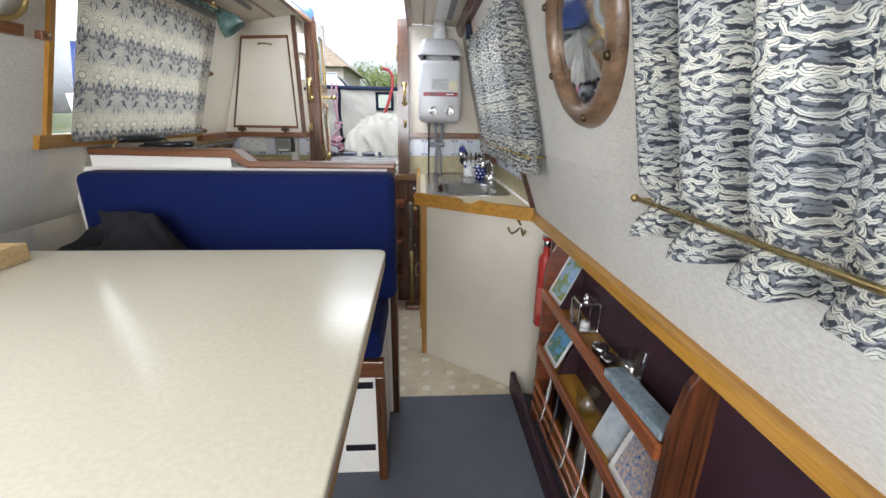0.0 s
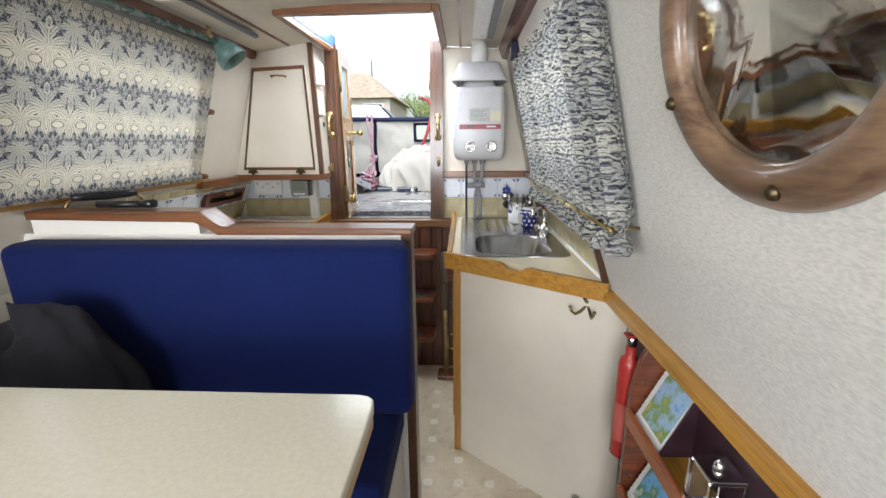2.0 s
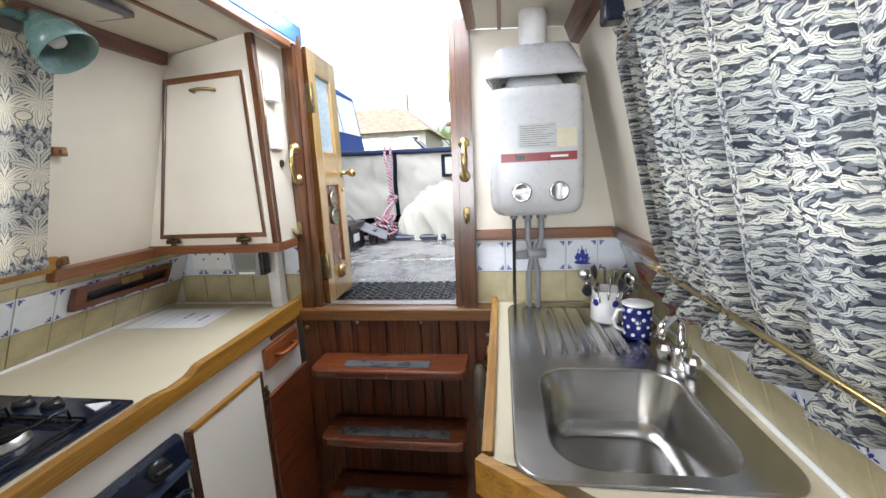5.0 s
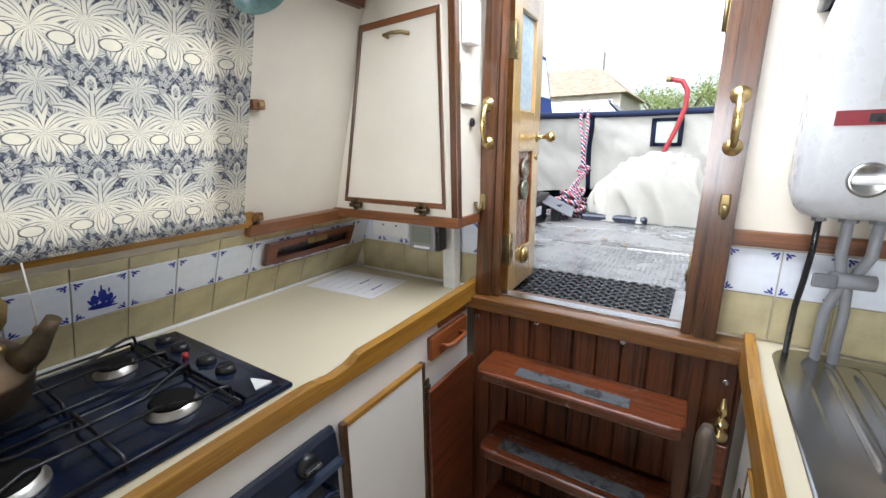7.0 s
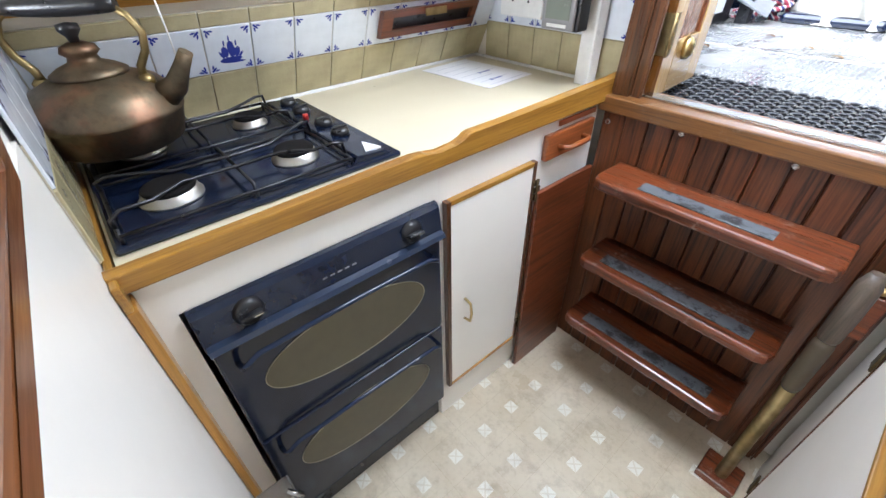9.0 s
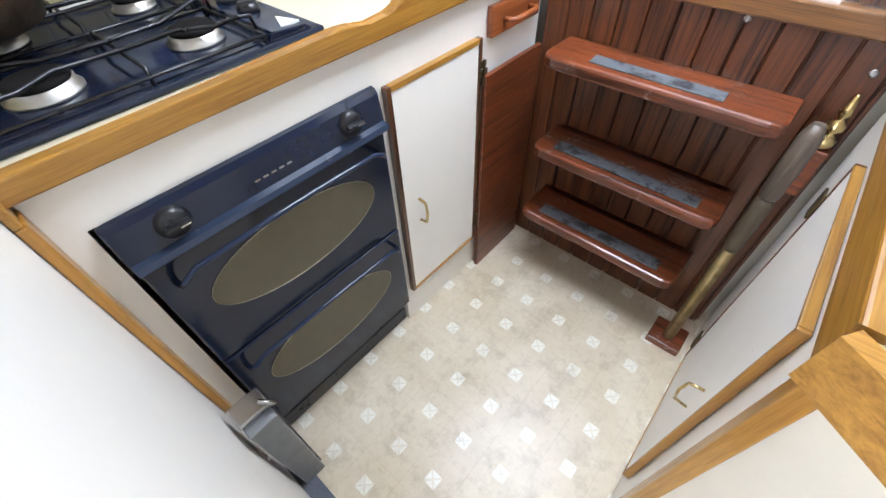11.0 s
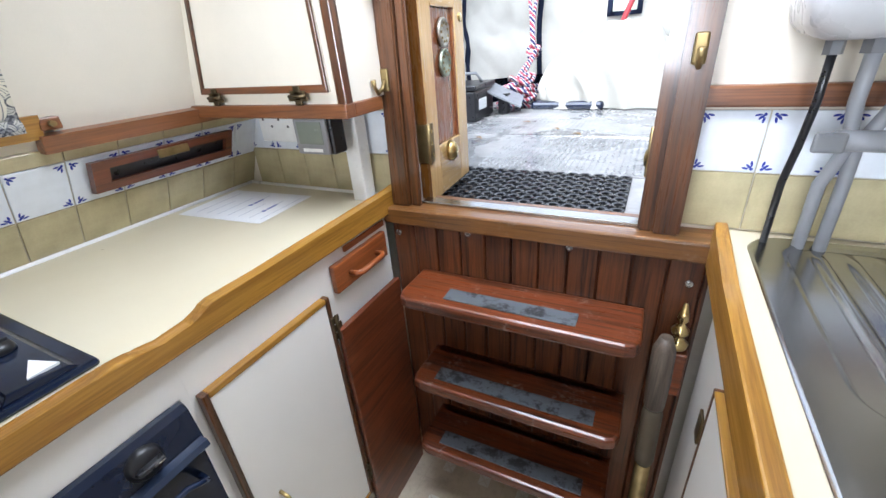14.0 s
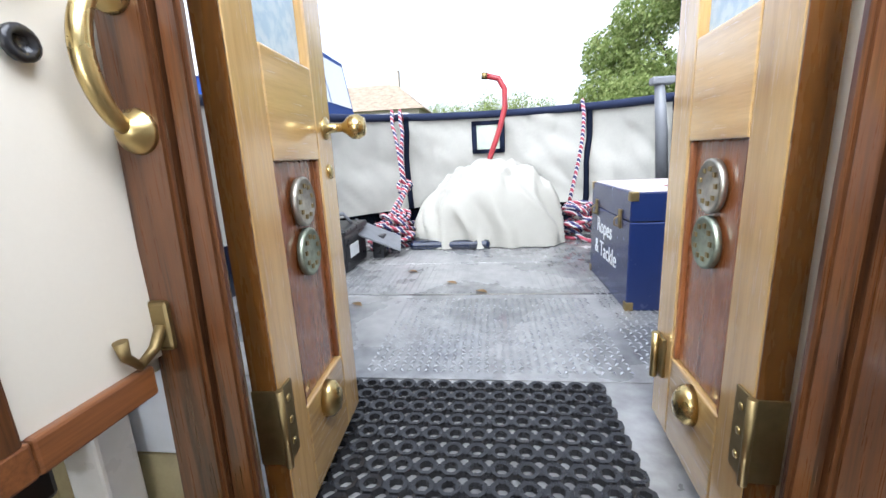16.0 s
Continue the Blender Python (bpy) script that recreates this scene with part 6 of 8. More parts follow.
def kettle():
    k = thing("kettle", "tarnished copper kettle with a looped handle", "kettle", (-1.27, 2.5, CT + 0.052))
    nk = Nodes("tarnished_copper")
    patch = nk.noise(14.0, 5, 0.65)
    M_COP = nk.out(nk.mix(nk.ramp(nk.noise(45.0, 4), [(0.45, (0, 0, 0)), (0.75, (0.6,) * 3)]), nk.ramp(patch, [(0.38, (0.15, 0.125, 0.085)), (0.5, (0.19, 0.14, 0.09)), (0.62, (0.23, 0.13, 0.08))]), (0.07, 0.05, 0.035)), nk.ramp(patch, [(0.35, (0.55,) * 3), (0.65, (0.4,) * 3)]), 1.0)
    c = (-1.22, 2.49, CT + 0.051)
    part("body", Shape().lathe([(0.098, 0), (0.108, 0.006), (0.122, 0.05), (0.124, 0.056), (0.126, 0.06), (0.124, 0.064), (0.118, 0.088), (0.098, 0.11), (0.066, 0.124), (0.058, 0.126), (0.05, 0.127)], c, n=40), M_COP, k)
    lid = part("lid", Shape().lathe([(0.06, 0.124), (0.06, 0.131), (0.045, 0.14), (0.025, 0.148), (0.022, 0.156), (0.03, 0.163), (0.026, 0.172), (0.012, 0.178), (0, 0.178)], c, n=32), M_COP, k)
    part("lid_knob", Shape().lathe([(0.007, 0.176), (0.009, 0.186), (0.017, 0.196), (0.016, 0.205), (0, 0.208)], c, n=16), M_BLACK, lid)
    C = Vector(c)
    d = Vector((0.55, 0.83, 0)).normalized()
    part("spout", Shape().tube([C + d * 0.095 + Vector((0, 0, 0.075)), C + d * 0.135 + Vector((0, 0, 0.1)), C + d * 0.155 + Vector((0, 0, 0.13)), C + d * 0.172 + Vector((0, 0, 0.155))], [0.028, 0.02, 0.014, 0.012], 12), M_COP, k)
    for s in (-1, 1):
        pts = [C + d * s * q + Vector((0, 0, z)) for q, z in ((0.084, 0.112), (0.088, 0.135), (0.106, 0.16), (0.113, 0.188), (0.1, 0.214), (0.084, 0.226))]
        part("bow", Shape().tube(pts, [0.007, 0.007, 0.0065, 0.0065, 0.006, 0.006], 8), M_OLDBRASS, k, "aged brass handle arm")
        part("lug", Shape().lathe([(0.014, 0), (0.014, 0.012), (0.008, 0.018), (0, 0.02)], C + d * s * 0.088 + Vector((0, 0, 0.104)), n=14), M_OLDBRASS, k)
    part("grip", Shape().tube([C + d * s + Vector((0, 0, 0.23)) for s in (-0.09, -0.06, -0.02, 0.02, 0.06, 0.09)], [0.01, 0.013, 0.015, 0.015, 0.013, 0.01], 12), M_BLACK, k, "black turned grip")


kettle()


def paper():
    s = thing("paper_sheet", "printed white sheet lying on the worktop", "paper", (-1.2, 3.4, CT))
    sh = Shape().box(-0.105, 0.105, -0.148, 0.148, 0, 0.0012)
    sh.turn(Matrix.Translation((-1.238, 3.472, CT + 0.0005)) @ Matrix.Rotation(radians(94), 4, "Z"))
    part("sheet", sh, paint("white_paper", (0.8, 0.8, 0.82), 0.6, 0.02), s)
    M_INK = plain("grey_ink", (0.58, 0.58, 0.64), 0.6)
    rows = [(-0.08, y, 0.08 - 0.03 * (i % 3)) for i, y in enumerate([-0.13 + 0.013 * k for k in range(21) if k % 3 == 0])]
    for xa, y, xb in rows:
        b = Shape().box(xa, xb, y, y + 0.0028, 0.0014, 0.0018)
        b.turn(Matrix.Translation((-1.238, 3.472, CT + 0.0005)) @ Matrix.Rotation(radians(94), 4, "Z"))
        part("print_bar", b, M_INK, s)
    for x, y in ((-0.03, -0.092), (0.0, -0.015)):
        b = Shape().lathe([(0.007, 0.0014), (0.007, 0.0018), (0.004, 0.0018), (0, 0.0018)], (x, y, 0), n=12).box(x + 0.012, x + 0.05, y - 0.004, y + 0.004, 0.0014, 0.0018)
        b.turn(Matrix.Translation((-1.238, 3.472, CT + 0.0005)) @ Matrix.Rotation(radians(94), 4, "Z"))
        part("letterhead", b, plain("blue_ink", (0.1, 0.13, 0.4), 0.6), s)


paper()


# ---- doorway fittings ----
def grab_handle(x, low, label):
    g = thing("grab_handle", label, "handle", (x, 3.603, low), "grab handles")
    y = 3.603
    bow = [(x, y - 0.01 - 0.026 * math.sin(math.pi * k / 18) ** 0.6, low + 0.002 + 0.108 * k / 18) for k in range(19)]
    part("bar", Shape().tube(bow, [0.007 + 0.0015 * math.sin(math.pi * k / 18) for k in range(19)], 14), M_BRASS, g)
    for z in (low, low + 0.112):
        part("rose", Shape().lathe([(0.02, 0), (0.019, 0.004), (0.013, 0.009), (0.009, 0.014), (0, 0.016)], (x, y, z), (0, -1, 0), 20), M_BRASS, g)


grab_handle(-0.785, 1.47, "polished brass grab handle on the door jamb")
grab_handle(-0.168, 1.452, "polished brass grab handle on the door jamb")


def coat_hook(name, at, nrm, label, mat, twin=False):
    """A hook whose plate lies at a point with its face along nrm."""
    h = thing(name, label, "hook", at)
    q = Vector((0, -1, 0)).rotation_difference(Vector(nrm).normalized()).to_matrix().to_4x4()
    m = Matrix.Translation(at) @ q
    part("plate", Shape().box(-0.011, 0.011, -0.003, 0.001, -0.025, 0.025, 0.004).turn(m), mat, h)
    for s in ((-1, 1) if twin else (0,)):
        part("prong", Shape().tube([(0.004 * s, -0.002, 0.0), (0.016 * s, -0.014, -0.018), (0.028 * s, -0.032, -0.026), (0.038 * s, -0.044, -0.012), (0.042 * s, -0.046, 0.004)], [0.005, 0.005, 0.0045, 0.0045, 0.006], 10).turn(m), mat, h)
        if twin and s == 1:
            part("prong", Shape().tube([(0, -0.002, 0.015), (0, -0.02, 0.026), (0, -0.03, 0.04)], [0.006, 0.005, 0.007], 10).turn(m), mat, h)


coat_hook("coat_hook", (-0.8, 3.602, 1.29), (0, -1, 0), "small brass coat hook on the jamb", M_OLDBRASS)
coat_hook("coat_hook", (-0.166, 3.602, 1.32), (0, -1, 0), "small brass coat hook on the jamb", M_OLDBRASS)
pn = Vector((-0.447, -0.567, 0)).normalized()
coat_hook("double_hook", (0.405, 2.507, 0.872), tuple(pn), "dark bronze double hook on the sink cabinet end", M_OLDBRASS, True)


def tiller_bar():
    t = thing("tiller_bar", "brass tiller bar with a wooden grip leaning by the steps", "tiller bar", (-0.12, 3.5, 0))
    b, e = Vector((-0.125, 3.46, 0.03)), Vector((-0.135, 3.5, 0.80))
    at = lambda s: b + (e - b) * s
    part("tube", Shape().tube([at(0), at(0.55)], 0.017, 14), M_OLDBRASS, t)
    part("collar", Shape().tube([at(0.54), at(0.56), at(0.74), at(0.76)], [0.017, 0.021, 0.021, 0.018], 14), plain("dark_bound_grip", (0.08, 0.06, 0.035), 0.5), t)
    part("grip", Shape().tube([at(0.76), at(0.77), at(0.86), at(0.96), at(1.0)], [0.018, 0.021, 0.023, 0.022, 0.012], 16), wood("worn_grey_wood", (0.04, 0.03, 0.022), (0.12, 0.09, 0.065), "z", 0.4), t, "worn turned wooden grip")
    f = thing("tiller_pin", "turned brass tiller pin hung beside the steps", "tiller pin", (-0.1, 3.58, 0.72))
    part("pin", Shape().lathe([(0.006, 0), (0.018, 0.008), (0.021, 0.02), (0.01, 0.032), (0.008, 0.038), (0.017, 0.046), (0.018, 0.054), (0.008, 0.066), (0.006, 0.072), (0.012, 0.08), (0.01, 0.09), (0.004, 0.12), (0, 0.122)], (-0.105, 3.572, 0.72), n=20), M_BRASS, f)
    part("holder", Shape().box(-0.13, -0.082, 3.555, 3.594, 0.6, 0.72, 0.004), M_MAHOG_X, f)
    part("foot_block", Shape().box(-0.18, -0.075, 3.42, 3.52, 0.0, 0.03, 0.004), M_MAHOG_X, f)


tiller_bar()


def front_rail():
    r = thing("wooden_rail", "short red-brown wooden rail fixed under the sink worktop edge", "rail", (SX, 3.5, 0.92))
    part("bar", Shape().box(SX - 0.02, SX - 0.006, 3.405, 3.585, 0.911, 0.931, 0.005), M_MAHOG_Y, r)
    for y in (3.43, 3.56):
        part("bracket", Shape().box(SX - 0.01, SX - 0.0005, y - 0.006, y + 0.006, 0.905, 0.922, 0.001), M_STEEL, r)


front_rail()


# ---- saloon: bookshelf, extinguisher, table things ----
def book(name, at, size, lean, turn, cover, label, spine=None):
    w, h, d = size
    b = thing(name, label, "book", at, "", "", turn)
    m = Matrix.Rotation(radians(lean), 4, "Y")
    if spine:
        part("cover", Shape().box(0, d, -w / 2, w / 2, 0, h, 0.001).turn(m), M_WPLAST, b, "white card cover", local=True)
        part("picture", Shape().box(-0.0006, 0.0, -w / 2 + 0.003, w / 2 - 0.018, 0.022, h - 0.012).turn(m), cover, b, local=True)
    else:
        part("cover", Shape().box(0, d, -w / 2, w / 2, 0, h, 0.001).turn(m), cover, b, local=True)
    part("pages", Shape().box(d, d + 0.006, -w / 2 + 0.002, w / 2 - 0.002, 0.002, h - 0.002).turn(m), M_WPLAST, b, local=True)
    if spine:
        for k in range(12):
            z = 0.008 + k * (h - 0.016) / 11
            part("ring", Shape().tube([(-0.002, w / 2 - 0.004, z), (0.003, w / 2 + 0.004, z), (d + 0.006, w / 2, z)], 0.0015, 5).turn(m), M_WPLAST, b, local=True)
    return b


def photo(name, cols, scale=16.0):
    n = Nodes(name)
    a = n.noise(scale, 4, 0.6)
    st = [(0.32 + 0.36 * i / max(len(cols) - 1, 1), c) for i, c in enumerate(cols)]
    return n.out(n.ramp(a, st), 0.25)


M_PHOTO_A = photo("photo_green_river", [(0.1, 0.25, 0.55), (0.35, 0.5, 0.7), (0.2, 0.3, 0.1), (0.5, 0.45, 0.15)], 14)
M_PHOTO_B = photo("photo_blue_boats", [(0.05, 0.2, 0.5), (0.2, 0.45, 0.75), (0.1, 0.22, 0.1), (0.6, 0.6, 0.6)], 16)
M_PHOTO_C = photo("photo_crowd", [(0.05, 0.08, 0.2), (0.3, 0.35, 0.5), (0.55, 0.4, 0.3), (0.7, 0.7, 0.7)], 90)
M_PLUM = paint("plum_back_panel", (0.034, 0.012, 0.02), 0.5, 0.1, 8.0)
SHX, SHW = 0.428, 0.528


def bookshelf():
    s = thing("bookshelf", "mahogany shelf unit with plum back under the side capping", "shelf", (0.48, 1.75, 0))
    yn, yf = 1.32, 2.185
    part("back", Shape().box(SHW - 0.006, SHW + 0.001, YF + 0.01, 2.39, 0.06, 0.928), M_PLUM, s)
    for y, em in ((yf, M_MAHOG_X), (yn, M_PLANK)):
        e = Shape().prism([(SHX + 0.005, 0.05), (SHW, 0.05), (SHW, 0.925), (SHX + 0.06, 0.925), (SHX + 0.025, 0.86), (SHX + 0.008, 0.76)], "y", y - 0.009, y + 0.009, 0.003)
        part("end_panel", e, em, s)
    for z in (0.675, 0.425):
        part("shelf", Shape().box(SHX + 0.012, SHW - 0.006, yn + 0.009, yf - 0.009, z, z + 0.014, 0.002), M_OAK_Y, s)
        part("lip", Shape().box(SHX - 0.004, SHX + 0.012, yn + 0.009, yf - 0.009, z - 0.006, z + 0.036, 0.004), M_DRAWER, s)
    part("shelf", Shape().box(SHX + 0.012, SHW - 0.006, yn + 0.009, yf - 0.009, 0.12, 0.134, 0.002), M_OAK_Y, s)
    for z in (0.14, 0.2, 0.26):
        part("rail", Shape().box(SHX - 0.004, SHX + 0.01, yn + 0.009, yf - 0.009, z, z + 0.022, 0.004), M_DRAWER, s)
    for z, y0 in ((0.689, 2.02), (0.439, 1.97)):
        part("divider", Shape().prism([(SHX + 0.02, z), (SHW - 0.006, z), (SHW - 0.006, z + 0.17)], "y", y0, y0 + 0.006), M_PLUM, s)
    part("skirting", Shape().box(0.395, 0.42, yn, 2.47, 0.004, 0.11, 0.003), M_PLUM, s)
    part("upright", Shape().box(SHX + 0.02, SHW - 0.006, 0.72, 0.74, 0.05, 0.925, 0.003), M_PLANK, s)
    part("floor_board", Shape().box(SHX + 0.02, SHW - 0.006, 0.74, yn - 0.009, 0.45, 0.465, 0.002), M_MAHOG_Y, s)
    red = plain("red_cover", (0.5, 0.03, 0.02), 0.35)
    z1, z2 = 0.69, 0.44
    book("guide_book", (SHX + 0.02, 2.1, z1), (0.135, 0.19, 0.006), 25, 0, M_PHOTO_A, "spiral-bound guide with a river photo, propped on the shelf", True)
    book("guide_book", (SHX + 0.02, 2.085, z2), (0.15, 0.185, 0.006), 25, 0, M_PHOTO_B, "guide with a blue boat photo, propped on the shelf", True)
    book("red_book", (SHX + 0.034, 2.1, z1), (0.13, 0.205, 0.008), 21, 0, red, "red-covered book behind the guide")
    book("guide_book", (SHX + 0.022, 1.45, z2), (0.18, 0.21, 0.008), 22, 0, M_PHOTO_C, "spiral-bound guide with a crowd photo", True)
    book("leaflet", (SHX + 0.03, 1.6, z2), (0.11, 0.22, 0.002), 24, 8, photo("pale_map", [(0.35, 0.42, 0.5), (0.5, 0.56, 0.62), (0.6, 0.62, 0.6)], 20), "folded pale blue leaflet")
    book("red_book", (SHX + 0.04, 1.45, z2), (0.16, 0.225, 0.01), 19, 0, red, "red-covered book behind the crowd guide")
    ln = thing("candle_lantern", "small square steel and glass candle lantern on the shelf", "lantern", (0.475, 1.86, z1))
    lx, ly, s2, hh = 0.478, 1.862, 0.034, 0.11
    part("base", Shape().box(lx - s2, lx + s2, ly - s2, ly + s2, z1 - 0.001, z1 + 0.012, 0.002), M_CHROME, ln)
    part("top", Shape().box(lx - s2, lx + s2, ly - s2, ly + s2, z1 + hh - 0.01, z1 + hh, 0.002).lathe([(0.012, hh), (0.01, hh + 0.012), (0.004, hh + 0.02), (0, hh + 0.021)], (lx, ly, z1), n=12), M_CHROME, ln)
    for sx in (-1, 1):
        for sy in (-1, 1):
            part("corner_bar", Shape().box(lx + sx * s2 - 0.003, lx + sx * s2 + 0.003, ly + sy * s2 - 0.003, ly + sy * s2 + 0.003, z1 + 0.008, z1 + hh - 0.006), M_CHROME, ln)
    for sx, sy in ((-1, 0), (0, -1), (0, 1)):
        g = part("pane", Shape().box(lx + sx * s2 - (0.001 if sx else s2 - 0.003), lx + sx * s2 + (0.001 if sx else s2 - 0.003), ly + sy * s2 - (0.001 if sy else s2 - 0.003), ly + sy * s2 + (0.001 if sy else s2 - 0.003), z1 + 0.012, z1 + hh - 0.01), M_GLAZE, ln)
    part("candle", Shape().lathe([(0.018, 0.012), (0.018, 0.028), (0.002, 0.03), (0.001, 0.036), (0, 0.037)], (lx, ly, z1), n=16), M_WPLAST, ln)
    for y in (1.72, 1.66):
        cd = thing("tealight", "small silver tin standing on the shelf", "tin", (0.472, y, z1), "tins on the shelf")
        part("tin", Shape().lathe([(0.024, -0.001), (0.025, 0.002), (0.025, 0.022), (0.022, 0.025), (0, 0.025)], (0.472, y, z1), n=24), M_STEEL, cd)
    gl = glass("clear_glass", (0.93, 0.95, 0.95), shine=0.09)
    for x, y, zz in ((0.485, 1.57, z1), (0.47, 1.75, z2)):
        tb = thing("tumbler", "clear glass tumbler on the shelf", "glass", (x, y, zz), "tumblers")
        part("glass_body", Shape().lathe([(0.03, -0.001), (0.032, 0.002), (0.038, 0.09), (0.036, 0.09), (0.03, 0.01), (0, 0.009)], (x, y, zz), n=28), gl, tb)
    bx = Shape().box(-0.028, 0.028, -0.12, 0.12, 0, 0.022, 0.002).turn(Matrix.Translation((0.455, 1.46, 0.712)) @ Matrix.Rotation(radians(4), 4, "Z"))
    single("slate_box", bx, photo("blue_grey_card", [(0.16, 0.22, 0.27), (0.3, 0.36, 0.4)], 60), "flat blue-grey card box on the shelf lip", "box")
    pl = plain("white_china", (0.75, 0.75, 0.73), 0.12)
    rim = plain("dark_plate", (0.05, 0.055, 0.07), 0.15)
    for i, y in enumerate((2.1, 2.0, 1.86, 1.73, 1.6, 1.46)):
        p = thing("plate", "dark-rimmed plate standing on edge in the rack" if i in (1, 5) else "white plate standing on edge in the rack", "plate", (0.475, y, 0.134), "plates in the rack")
        part("dish", Shape().lathe([(0.0, 0.0), (0.06, 0.001), (0.075, 0.006), (0.115, 0.014), (0.115, 0.017), (0.074, 0.009), (0.0, 0.004)], (0.476, y, 0.134 + 0.113), (-0.9, 0.35, 0.12), 36), rim if i in (1, 5) else pl, p)
    single("metal_ornament", Shape().lathe([(0.03, 0), (0.022, 0.01), (0.008, 0.02), (0.016, 0.045), (0.01, 0.06), (0, 0.062)], (0.475, 1.1, 0.4645), n=18), M_STEEL, "small metal ornament in the dark niche", "ornament")


bookshelf()


def extinguisher():
    e = thing("fire_extinguisher", "small red fire extinguisher on the cabin side", "extinguisher", (0.455, 2.25, 0.5))
    red = plain("extinguisher_red", (0.36, 0.03, 0.022), 0.3)
    x, y, z = 0.455, 2.25, 0.50
    c = (x, y, z)
    part("cylinder", Shape().lathe([(0.024, 0), (0.029, 0.006), (0.029, 0.3), (0.024, 0.32), (0.014, 0.33), (0.014, 0.36), (0, 0.361)], c, n=24), red, e)
    part("label", Shape().lathe([(0.0295, 0.06), (0.0298, 0.062), (0.0298, 0.18), (0.0295, 0.182)], c, n=24), plain("red_label", (0.45, 0.1, 0.08), 0.4), e)
    v = part("valve", Shape().lathe([(0.014, 0.356), (0.014, 0.385), (0.009, 0.39), (0, 0.39)], c, n=14), M_STEEL, e)
    part("lever", Shape().box(x - 0.02, x + 0.016, y - 0.015, y + 0.015, z + 0.388, z + 0.396, 0.003), red, v)
    part("pin_ring", Shape().tube([(x - 0.01 + 0.014 * math.cos(a * math.tau / 14), y - 0.016, z + 0.415 + 0.014 * math.sin(a * math.tau / 14)) for a in range(14)], 0.0018, 5, True), M_CHROME, v)
    part("bracket", Shape().box(x, 0.53, y - 0.015, y + 0.015, z + 0.18, z + 0.21, 0.003), M_BLACK, e)


extinguisher()


def saloon_clutter():
    t = thing("wooden_tray", "shallow pale wooden tray lined with cloth on the table", "tray", (-1.1, 1.55, 1.0))
    x0, x1, y0, y1, z = -1.3, -1.075, 1.45, 1.70, 1.001
    part("base", Shape().box(x0, x1, y0, y1, z, z + 0.006), M_OAK_X, t)
    for a, b, c, d in ((x0 - 0.012, x0, y0 - 0.012, y1 + 0.012), (x1, x1 + 0.012, y0 - 0.012, y1 + 0.012), (x0, x1, y0 - 0.012, y0), (x0, x1, y1, y1 + 0.012)):
        part("side", Shape().box(a, b, c, d, z, z + 0.045, 0.003), M_PALE, t)
    def nap(u, v):
        return (x0 + 0.004 + (x1 - x0 - 0.008) * u, y0 + 0.004 + (y1 - y0 - 0.008) * v, z + 0.022 + 0.008 * math.sin(7 * u + 2 * v) * math.sin(5 * v + 1))
    part("napkin", Shape().grid(nap, 16, 16, 0.004), cloth("cream_cloth", (0.6, 0.55, 0.4)), t)
    # dark coat heaped on the seat
    def coat(u, v):
        a, r = u * math.tau, math.sin(v * math.pi / 2)
        n1 = noise.noise(Vector((math.cos(a) * 1.6 * r, math.sin(a) * 1.6 * r, 3.1)))
        n2 = noise.noise(Vector((math.cos(a) * 5 * r, math.sin(a) * 5 * r, 7.7)))
        rad = 1 + 0.25 * n1 + 0.1 * n2
        return (-1.13 + 0.31 * r * rad * math.cos(a), 2.05 + 0.105 * r * math.sin(a), 0.652 + (0.34 - 0.07 * math.cos(a + 2.6)) * math.cos(v * math.pi / 2) ** 0.7 + 0.03 * n2 * (v < 0.98))
    sh = Shape().grid(coat, 48, 20)
    bmesh.ops.remove_doubles(sh.bm, verts=sh.bm.verts, dist=0.0005)
    single("coat", sh, cloth("charcoal_fleece", (0.018, 0.018, 0.022)), "dark charcoal coat heaped on the bench", "coat")
    for y, nm, lab in ((1.760, "ship_clock", "brass ship's clock on the cabin side"), (1.940, "barometer", "brass barometer beside the clock")):
        zc = 1.670
        x = wall_x(LEFT, zc)
        c = thing(nm, lab, "clock" if "clock" in nm else "barometer", (x, y, zc))
        part("case", Shape().lathe([(0.075, -0.004), (0.075, 0.03), (0.068, 0.042), (0.06, 0.04), (0.06, 0.034), (0, 0.034)], (x, y, zc), (0.95, 0, -0.28), 36), M_BRASS, c)
        part("dial", Shape().lathe([(0.059, 0.0345), (0.0, 0.036)], (x, y, zc), (0.95, 0, -0.28), 32), M_WPLAST, c)
        part("hand_needle", Shape().box(x + 0.036, x + 0.038, y - 0.002, y + 0.002, zc - 0.005, zc + 0.035), M_BLACK, c)
    b = Shape().prism([(wall_x(LEFT, 1.565), 1.565), (wall_x(LEFT, 1.565) + 0.02, 1.565), (wall_x(LEFT, 1.565 + 0.03) + 0.02, 1.565 + 0.03), (wall_x(LEFT, 1.565 + 0.03), 1.565 + 0.03)], "y", 1.640, 2.020)
    single("clock_board", b, M_TEAK_Y, "narrow brown board below the clock and barometer", "board")
    # torch on the partition capping
    tr = thing("torch", "slim black torch on the partition ledge", "torch", (-1.05, 2.36, 1.235))
    part("barrel", Shape().tube([(-1.13, 2.36, 1.248), (-1.0, 2.365, 1.248)], 0.011, 12), M_BLACK, tr)
    part("head", Shape().tube([(-1.0, 2.365, 1.248), (-0.98, 2.366, 1.249), (-0.955, 2.367, 1.25)], [0.011, 0.0125, 0.0125], 12), M_BLACK, tr)
    # grey aluminium door stay against the partition
    al = thing("sliding_stay", "grey aluminium sliding stay fixed low on the partition", "stay", (-0.75, 2.42, 0))
    m = Matrix.Translation((-0.70, 2.43, 0.30)) @ Matrix.Rotation(radians(4), 4, "Y")
